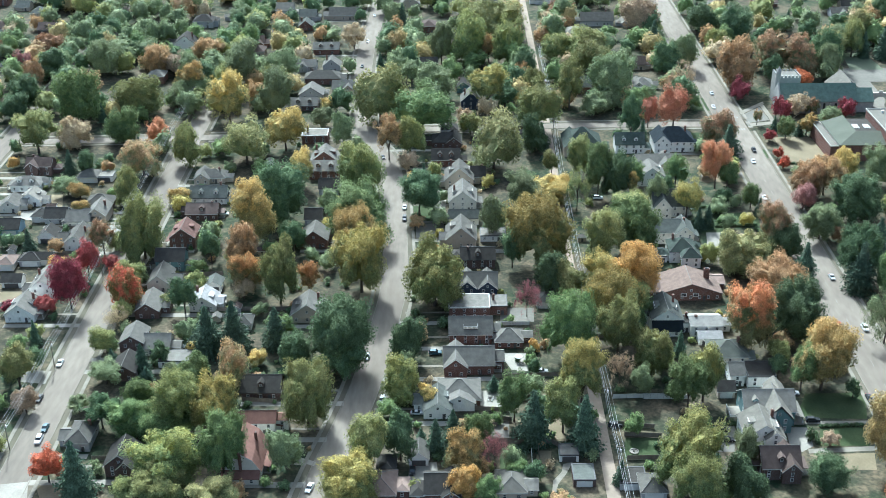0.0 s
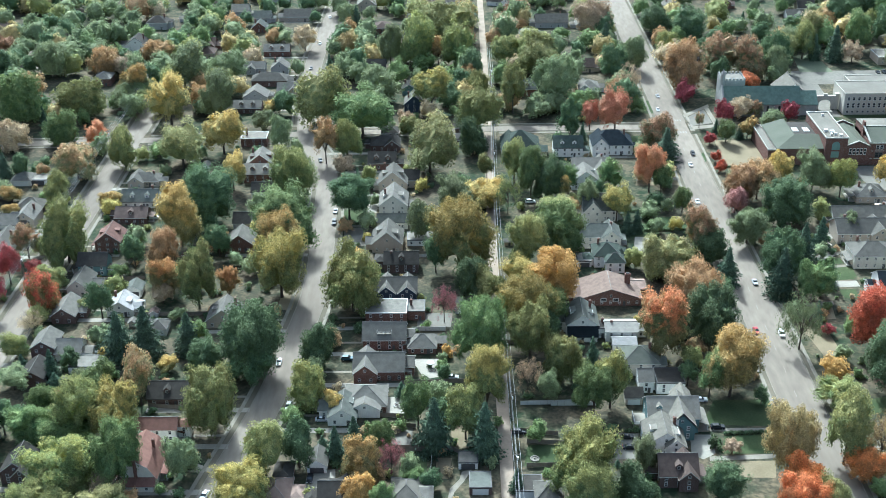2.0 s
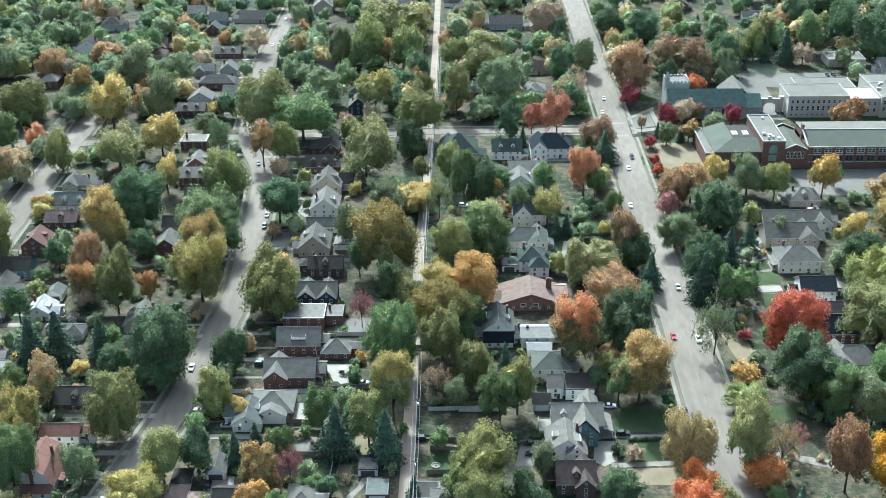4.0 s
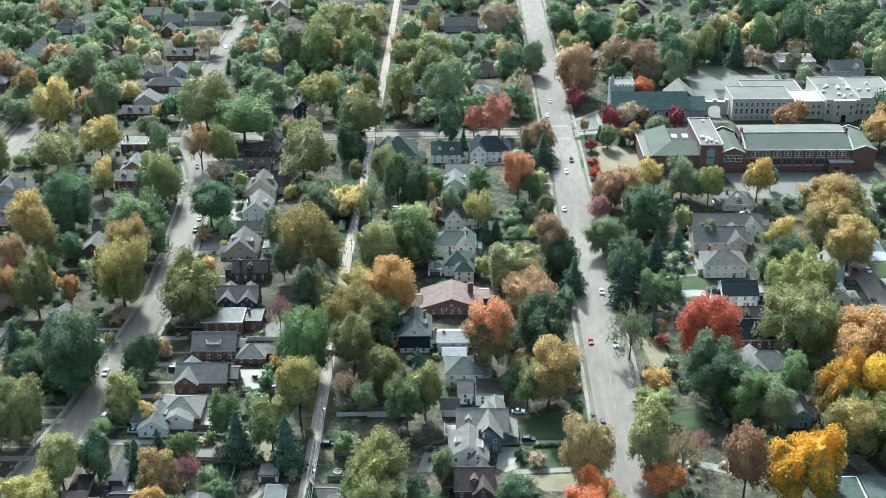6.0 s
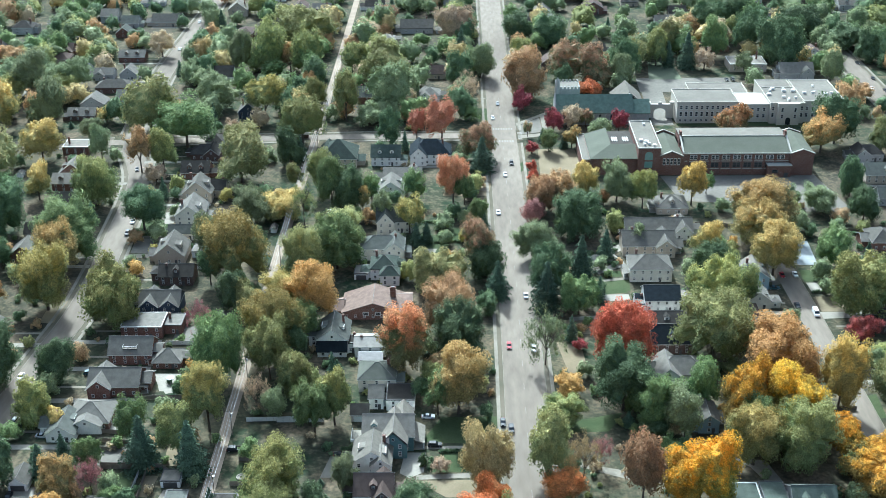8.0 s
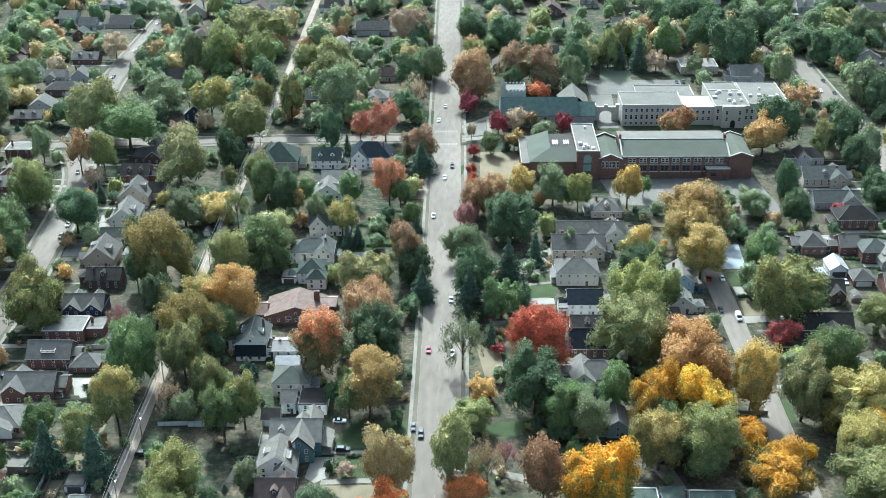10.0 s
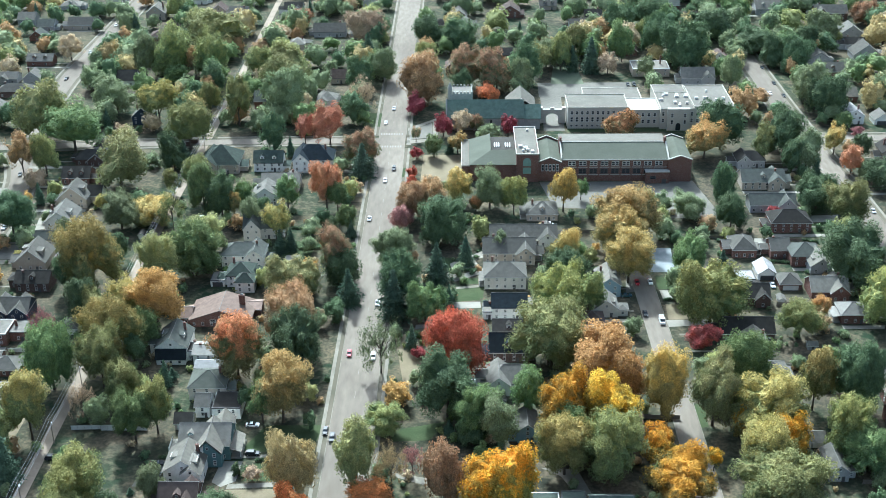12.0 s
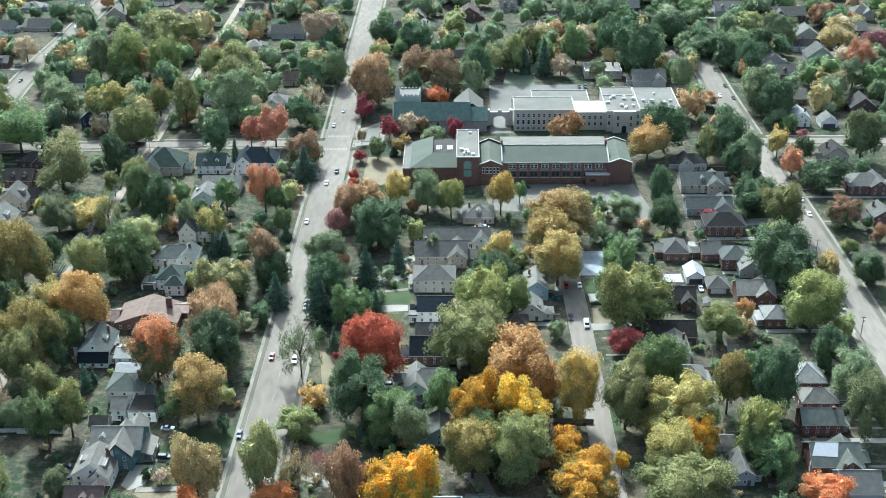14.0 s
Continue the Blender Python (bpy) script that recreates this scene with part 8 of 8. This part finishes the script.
tree(141.4, 279.1, 5.6, 6.1, 4.0, "olive")
tree(114.9, 291.6, 5.5, 4.6, 2.1, "dark")
tree(155.0, 307.1, 6.6, 10.0, 7.3, "paleolive")
tree(166.2, 307.4, 5.3, 6.3, 4.4, "tangoldbare")
tree(172.5, 315.6, 3.3, 3.9, 3.4, "plumbare")
tree(183.2, 296.4, 6.2, 9.5, 7.3, "rust")
tree(199.8, 294.7, 10.9, 10.5, 5.3, "yellow")
tree(159.5, 300.3, 6.2, 4.1, 2.0, "redorange")
tree(183.7, 347.3, 10.6, 10.6, 5.8, "dark")
tree(193.8, 336.5, 7.5, 7.9, 5.0, "green")
tree(188.8, 342.9, 6.1, 6.0, 2.7, "green")
tree(201.6, 329.9, 6.5, 7.9, 6.0, "grey")
tree(211.1, 349.6, 5.8, 7.0, 4.8, "green")
tree(224.8, 325.8, 6.2, 7.4, 4.8, "green")
tree(222.2, 336.3, 8.8, 10.7, 5.1, "yellowtop")
tree(221.4, 316.5, 8.2, 8.7, 5.1, "goldolive")
tree(237.3, 335.1, 9.8, 10.3, 5.2, "yellowtop")
tree(235.4, 315.6, 9.8, 10.9, 3.6, "olive")
tree(239.8, 361.2, 13.0, 12.2, 3.1, "amber")
tree(257.3, 347.6, 7.3, 10.9, 6.4, "paleyellow")
tree(252.6, 323.5, 6.6, 5.2, 2.4, "yellow")
tree(269.7, 318.3, 2.6, 2.8, 3.3, "yellow")
tree(255.9, 303.2, 10.9, 7.2, 3.1, "yellowtop")
tree(186.8, 372.3, 9.6, 11.3, 5.9, "red")
tree(158.9, 376.0, 7.4, 8.6, 4.4, "baregreen")
tree(161.8, 339.1, 6.7, 4.5, 2.1, "olive")
tree(192.0, 332.0, 4.9, 3.3, 1.7, "dark")
tree(172.5, 386.5, 2.6, 1.7, 1.0, "crimson")
tree(198.0, 333.0, 3.0, 2.0, 1.1, "tan")
tree(246.2, 331.0, 4.1, 4.4, 3.3, "bare")
tree(273.9, 343.2, 8.2, 10.6, 6.8, "paleolive")
tree(287.4, 360.2, 9.1, 10.6, 5.6, "green")
tree(279.5, 392.3, 5.6, 4.0, 2.0, "crimson")
tree(290.2, 337.5, 11.7, 9.4, 5.1, "goldolive")
tree(283.7, 335.6, 4.6, 5.0, 3.0, "yellowtop")
tree(292.7, 321.9, 7.2, 6.7, 4.9, "yellow")
tree(284.9, 313.5, 9.8, 8.2, 5.0, "goldolive")
tree(286.4, 299.4, 12.9, 8.8, 3.0, "olive")
tree(310.3, 352.5, 6.6, 10.0, 6.8, "goldolive")
tree(324.8, 351.8, 8.1, 11.1, 5.1, "dark")
tree(315.6, 329.2, 8.5, 10.9, 1.6, "yellowgreen")
tree(318.0, 317.5, 7.2, 6.6, 2.8, "green")
tree(352.3, 379.1, 6.6, 7.5, 3.8, "dark")
tree(355.9, 360.1, 8.9, 8.1, 3.4, "grey")
tree(353.7, 338.6, 8.5, 9.8, 4.7, "palegreen")
tree(330.8, 301.2, 7.3, 4.9, 2.3, "redorange")
tree(160.5, 494.2, 5.6, 5.4, 2.4, "plum")
tree(165.4, 507.1, 7.4, 7.5, 3.4, "rust")
tree(180.6, 483.6, 11.6, 10.9, 1.6, "dark")
tree(174.0, 509.5, 7.9, 7.1, 4.9, "rust")
tree(187.4, 523.8, 6.4, 7.2, 3.2, "gold")
tree(201.9, 518.2, 8.0, 8.8, 3.0, "grey")
tree(213.1, 510.9, 5.8, 7.0, 5.1, "yellowgreen")
tree(195.4, 515.2, 3.2, 3.3, 1.4, "orange")
tree(236.4, 514.3, 6.3, 7.9, 6.7, "paleyellow")
tree(245.9, 527.4, 3.3, 3.9, 3.4, "green")
tree(262.0, 486.7, 13.5, 10.6, 5.3, "gold")
tree(256.4, 469.3, 9.8, 8.7, 5.1, "gold")
tree(258.1, 444.8, 9.3, 10.5, 3.5, "gold")
tree(232.7, 461.3, 6.0, 6.9, 3.6, "gold")
tree(231.8, 436.3, 7.8, 7.2, 4.9, "dark")
tree(226.0, 409.8, 10.0, 10.5, 5.3, "yellowgreen")
tree(238.6, 416.1, 5.8, 7.5, 5.3, "olive")
tree(220.8, 381.7, 13.4, 10.5, 5.3, "olive")
tree(159.0, 463.3, 8.3, 6.9, 2.9, "grey")
tree(163.6, 425.3, 8.1, 9.5, 5.3, "dark")
tree(166.5, 460.2, 3.4, 2.9, 1.3, "rust")
tree(178.2, 445.0, 7.1, 9.3, 0.4, "conifer")
tree(190.3, 461.1, 5.2, 6.8, 0.4, "conifer")
tree(161.8, 415.7, 8.4, 11.0, 0.4, "conifer")
tree(174.3, 412.5, 7.1, 7.0, 3.0, "green")
tree(183.8, 428.5, 3.2, 2.7, 1.3, "dark")
tree(244.3, 461.2, 3.4, 2.9, 1.3, "olive")
tree(205.3, 470.2, 4.5, 4.8, 2.1, "grey")
tree(313.1, 523.6, 6.4, 9.6, 1.5, "dark")
tree(293.4, 506.1, 8.3, 5.5, 2.4, "grey")
tree(311.1, 495.9, 6.7, 7.9, 1.3, "dark")
tree(283.8, 450.8, 7.1, 7.5, 3.2, "green")
tree(285.8, 411.4, 12.7, 11.4, 3.6, "yellowgreen")
tree(297.1, 447.0, 5.3, 7.0, 0.4, "conifer")
tree(362.7, 498.4, 9.7, 10.1, 3.3, "olive")
tree(352.0, 444.1, 14.0, 12.2, 1.7, "dark")
tree(353.6, 407.3, 9.9, 11.1, 3.9, "yellowgreen")
tree(368.9, 444.6, 5.1, 5.9, 3.5, "gold")
tree(317.8, 400.6, 7.8, 6.5, 3.2, "olive")
tree(328.2, 412.1, 4.0, 4.3, 3.3, "orange")
tree(395.2, 540.2, 9.6, 6.7, 2.8, "dark")
tree(392.5, 501.4, 7.2, 5.8, 2.5, "rustgreen")
tree(336.7, 494.4, 3.6, 2.3, 1.1, "gold")
tree(332.7, 506.2, 3.7, 2.4, 1.1, "crimson")
tree(387.8, 473.9, 3.5, 3.0, 1.3, "olive")
tree(387.2, 445.0, 7.0, 6.3, 2.7, "dark")
tree(404.3, 484.8, 3.5, 3.7, 1.5, "rust")
tree(355.3, 516.7, 9.5, 7.6, 1.3, "dark")
tree(273.8, 598.4, 8.4, 7.5, 3.1, "orange")
tree(314.1, 578.2, 10.4, 9.3, 3.2, "orange")
tree(324.7, 590.4, 10.6, 10.8, 5.3, "dark")
tree(358.6, 657.1, 7.2, 4.4, 0.9, "rust")
tree(348.1, 682.6, 6.0, 8.2, 5.5, "grey")
tree(343.4, 575.3, 6.3, 7.4, 4.4, "olive")
tree(354.9, 580.1, 10.4, 10.6, 5.3, "dark")
tree(354.5, 559.5, 6.2, 7.0, 3.4, "dark")
tree(362.2, 562.5, 8.5, 8.5, 3.8, "grey")
tree(382.2, 583.3, 5.8, 6.6, 3.4, "gold")
tree(383.7, 557.9, 5.6, 6.3, 3.4, "salmon")
tree(387.6, 651.0, 10.2, 11.3, 3.5, "grey")
tree(393.3, 638.9, 10.8, 10.9, 2.0, "dark")
tree(383.7, 727.4, 7.8, 9.3, 1.4, "dark")
tree(395.3, 716.3, 9.8, 10.5, 1.6, "dark")
tree(408.4, 744.6, 7.9, 8.7, 3.0, "dark")
tree(396.6, 763.0, 7.4, 6.6, 1.2, "grey")
tree(378.4, 753.2, 11.0, 7.7, 1.3, "dark")
tree(327.7, 723.1, 12.6, 13.7, 3.7, "dark")
tree(338.5, 738.1, 5.4, 7.1, 0.4, "conifer")
tree(355.5, 785.1, 15.1, 9.4, 1.4, "dark")
tree(380.0, 825.1, 9.9, 7.7, 1.3, "green")
tree(428.4, 777.9, 10.5, 9.3, 1.4, "grey")
tree(469.3, 819.9, 9.4, 6.9, 1.2, "rust")
tree(465.3, 765.8, 11.8, 9.0, 1.4, "tangold")
tree(465.3, 721.6, 7.7, 8.3, 3.4, "salmon")
tree(484.5, 751.0, 8.0, 6.9, 2.9, "plum")
tree(452.0, 688.8, 10.1, 7.6, 3.2, "grey")
tree(435.9, 667.6, 5.9, 6.9, 4.2, "rust")
tree(435.2, 704.1, 4.9, 3.2, 1.7, "tangold")
tree(424.8, 580.8, 8.7, 10.2, 5.3, "palegreen")
tree(401.3, 607.1, 3.4, 2.7, 1.3, "plum")
tree(394.3, 577.7, 4.7, 5.3, 3.0, "dark")
tree(295.6, 791.6, 11.4, 11.4, 1.6, "dark")
tree(323.8, 820.8, 13.4, 9.1, 1.4, "dark")
tree(309.1, 773.4, 7.5, 7.5, 1.2, "olive")
tree(68.4, 510.2, 6.7, 9.6, 7.4, "green")
tree(77.2, 507.2, 7.3, 10.1, 3.6, "dark")
tree(82.8, 507.4, 3.4, 4.4, 4.9, "gold")
tree(61.6, 529.8, 6.7, 8.1, 5.8, "olive")
tree(57.0, 494.3, 5.6, 7.6, 5.4, "bareolive")
tree(86.5, 516.1, 4.5, 5.6, 4.9, "green")
tree(92.9, 495.0, 5.6, 6.5, 4.0, "grey")
tree(106.2, 519.0, 5.8, 6.6, 3.4, "green")
tree(78.7, 468.6, 8.3, 7.3, 4.9, "paleolive")
tree(42.3, 564.7, 6.3, 9.4, 1.4, "dark")
tree(39.3, 412.8, 6.6, 7.6, 4.0, "dark")
tree(24.7, 437.9, 4.6, 5.9, 4.9, "dark")
tree(45.4, 409.7, 6.6, 6.2, 4.9, "olive")
tree(69.6, 392.6, 5.1, 6.7, 5.1, "green")
tree(66.9, 381.4, 4.2, 5.0, 4.0, "dark")
tree(74.2, 451.2, 6.1, 5.3, 2.4, "dark")
tree(59.7, 437.2, 5.1, 4.8, 2.3, "green")
tree(48.5, 535.5, 3.9, 4.6, 3.8, "olive")
tree(40.0, 462.1, 4.4, 5.3, 4.3, "dark")
tree(268.9, 716.1, 8.7, 11.5, 0.4, "conifer")
tree(237.7, 713.1, 6.2, 8.2, 4.7, "paleolive")
tree(227.7, 697.1, 8.2, 12.3, 1.7, "dark")
tree(279.5, 713.3, 6.2, 5.5, 2.4, "tan")
tree(326.8, 713.0, 9.7, 12.7, 1.8, "dark")
tree(313.7, 752.0, 10.2, 11.5, 4.1, "dark")
tree(291.0, 737.4, 8.5, 11.2, 4.9, "green")
tree(250.7, 720.3, 7.0, 9.4, 5.7, "olive")
tree(301.8, 702.8, 5.5, 6.0, 2.7, "grey")
tree(164.4, 602.3, 2.7, 2.9, 3.2, "rustgreen")

# ---- yard fences, front walks and drives by lot ----
STREETS = (-235, -138, 151, 265, 377)


def curve_x(y):
    """The winding street's middle."""
    pts = ((120, -52), (290, -42), (343, -32), (385, -27), (426, -24), (480, -26), (545, -31), (590, -45), (625, -49), (660, -52), (730, -55), (1100, -52))
    for (a, xa), (b, xb) in zip(pts, pts[1:]):
        if a <= y <= b:
            return xa + (xb - xa) * (y - a) / (b - a)
    return -52


def free_of_streets(x, y, m):
    if y > 625 and x < 0:
        return not any(abs(x - s) < 5.4 + m * 0.2 for s in (-235, -138.5, curve_x(y)))
    if any(abs(x - s) < 8.2 + m for s in STREETS if not (s == 265 and y > 465)):
        return False
    if abs(x - curve_x(y)) < 7.5 + m or abs(x - 51) < 3.2 + m:
        return False
    if abs(y - 600) < 7 + m and (x < 152 or x > 368):
        return False
    if x < -48 and abs(y - 588) < 8 + m:
        return False
    return True


CLEAR = ((160, 545, 345, 672), (232, 672, 300, 735), (262, 448, 284, 480), (200, 520, 312, 552), (158, 600, 190, 625), (106, 280, 160, 346))
rnd = random.Random(77)
lots = list(PLACED_H)
for n, (hx, hy, hw, hd, hh) in enumerate(lots):
    if hw > 40 or hw * hd < 85:
        continue
    cands = [s for s in STREETS if not (s == 265 and hy > 465)] + [curve_x(hy)]
    s = min(cands, key=lambda v: abs(v - hx))
    if abs(s - hx) > 42:
        continue
    e = s + (7.6 if hx > s else -7.6)
    yy = hy + hd * 0.5
    strip("path", [(e, yy), (hx - (hw / 2 if hx > s else -hw / 2), yy)], 1.3, 0.06 + 0.001 * (n % 9), PAVING, label="narrow pale concrete path to a front door", category="path")
    if rnd.random() < 0.7:
        y2 = hy - 2.6
        far_x = hx + (hw / 2 if hx > s else -hw / 2)
        strip("drive", [(s + (5.3 if hx > s else -5.3), y2), (far_x, y2)], 2.7, 0.05 + 0.001 * (n % 9), CONCRETE, label="pale concrete drive beside a house", category="driveway")
    if n % 3 == 0 and hy < 520:
        back = 1 if hx > s else -1
        x0 = hx + back * (hw / 2 + 2)
        fence(x0, hy - 4.6, x0 + back * 13, hy - 4.6, n % 9 == 0)

# ---- garden sheds in the back yards ----
def shed(x, y, w, d, roof, wall, rz):
    ob = thing("garden_shed", x, y, 0, radians(rz), f"small {WALL_WORDS[wall]} garden shed in a back yard", "shed", "garden sheds")
    wing(ob, 0, 0, w, d, 2.1, "gx", roof, wall, 0.6, True, False)
    part("door", Solid().box(-0.45, -0.05, 0, 0.45, 0.02, 1.85), DARKTRIM, ob, at=(0.2, -d / 2 - 0.03, 0))
    PLACED_H.append((x, y - d / 2, w, d, 2.2))


rnd = random.Random(21)
sheds = 0
for k in range(400):
    base = rnd.choice((44, 58, -84, -90, 205, 210, 322, 318, -188))
    x, y = base + rnd.uniform(-3, 3), rnd.uniform(290, 560)
    if sheds < 22 and all(abs(x - h[0]) > h[2] / 2 + 4 or not h[1] - 5 < y < h[1] + h[3] + 4 for h in PLACED_H) and all((x - a) ** 2 + (y - b) ** 2 > (c * 0.7 + 2) ** 2 for a, b, c in PLACED_T) and not any(a - 3 < x < c + 3 and b - 3 < y < e + 3 for a, b, c, e in CLEAR) and free_of_streets(x, y, 1.5):
        shed(round(x, 1), round(y, 1), round(rnd.uniform(2.6, 4.2), 1), round(rnd.uniform(2.4, 3.2), 1), rnd.choice(("g", "dg", "lg", "br")), rnd.choice(("w", "gr", "tn", "db")), rnd.choice((0, 0, 90)))
        sheds += 1

# ---- smaller trees between the yards, and the woods of the far blocks ----

def fits(x, y, r, h, gap):
    if not free_of_streets(x, y, r * 0.55):
        return False
    if any(a < x < c and b < y < d for a, b, c, d in CLEAR):
        return False
    for hx, hy, hw, hd, hh in PLACED_H:
        if abs(x - hx) < hw / 2 + r * 0.75 and hy - r * 0.75 - (h * 1.15 if abs(x - hx) < hw / 2 + r * 0.4 else 0) < y < hy + hd + r * 0.6:
            return False
    return all((x - a) ** 2 + (y - b) ** 2 > (gap * (r + c)) ** 2 for a, b, c in PLACED_T)


rnd = random.Random(4)
far_houses = 0
for k in range(900):
    y = rnd.uniform(650, 905)
    x = rnd.uniform(-0.42 * y, 0.42 * y + 175)
    w, d = rnd.uniform(9, 14), rnd.uniform(9, 13)
    if far_houses < 76 and free_of_streets(x, y, 9) and not any(a - 5 < x < c + 5 and b - 5 < y < dd + 5 for a, b, c, dd in CLEAR):
        if all(abs(x - h[0]) > (w + h[2]) / 2 + 4 or abs(y - h[1]) > 17 for h in PLACED_H) and all((x - a) ** 2 + (y + 5 - b) ** 2 > (c * 0.8 + 6) ** 2 for a, b, c in PLACED_T):
            house(round(x, 1), round(y, 1), round(w, 1), round(d, 1), rnd.choice((3.2, 3.6, 4.8)), rnd.choice(("gy", "gx", "gx", "hip")), rnd.choice(("g", "lg", "dg", "g", "br", "slate")), rnd.choice(("w", "gr", "b", "tn", "db")))
            far_houses += 1
woods = Woods()
# street trees whose crowns nearly close over the far side streets
for sx, y0 in ((-235, 625), (-138.7, 625), (370.5, 735)):
    for sd in (-1, 1):
        y = y0 + 4 * sd
        while y < 940:
            r = rnd.uniform(5.2, 8.0)
            if rnd.random() < 0.86:
                woods.add(sx + sd * rnd.uniform(6.2, 8.5), y, r, r * rnd.uniform(0.8, 1.05), 1.6, rnd.choice(HAZY_KINDS[:-6]))
            y += rnd.uniform(9, 16)
for far_part, most in ((True, 640), (False, 400)):
    made = 0
    for k in range(16000):
        y = rnd.uniform(618, 940) if far_part else 280 + 350 * rnd.random()
        x = rnd.uniform(-0.42 * y - 20, 0.42 * y + 205)
        r = rnd.uniform(4.4, 8.4) if far_part else rnd.choice((rnd.uniform(1.6, 2.4), rnd.uniform(2.4, 4.6), rnd.uniform(3.0, 5.2)))
        v = r * rnd.uniform(0.75, 1.15)
        c = 0.0 if r < 2.4 else 0.5 + 0.1 * v
        if fits(x, y, r, c + 2 * v, 0.47 if far_part else 0.66):
            kind = rnd.choice(HAZY_KINDS if far_part else KINDS)
            if kind == "conifer" and r > 3.4:
                r = 3.2
                v = r * 1.7
            woods.add(x, y, r, v, c, kind)
            made += 1
            if made > most:
                break
# low shrubs and beds along the houses, drives and fences
beds = 0
for k in range(20000):
    y = 282 + 300 * rnd.random()
    x = rnd.uniform(-0.42 * y - 5, 0.42 * y + 205)
    r = rnd.uniform(0.7, 1.9)
    if not free_of_streets(x, y, r) or any(a < x < c2 and b < y < d2 for a, b, c2, d2 in CLEAR):
        continue
    near = [h for h in PLACED_H if abs(x - h[0]) < h[2] / 2 + 5 and h[1] - 5 < y < h[1] + h[3] + 5]
    if any(abs(x - h[0]) < h[2] / 2 + r and h[1] - r < y < h[1] + h[3] + r for h in near):
        continue
    if (near and rnd.random() < 0.7) or rnd.random() < 0.3:
        woods.add(x, y, r, r * rnd.uniform(0.7, 1.1), 0.0, rnd.choice(("dark", "dark", "green", "olive", "grey", "rustgreen", "tan")))
        beds += 1
        if beds > 520:
            break
woods.build("woodland", "mixed green and autumn trees filling the blocks between the houses", "trees")
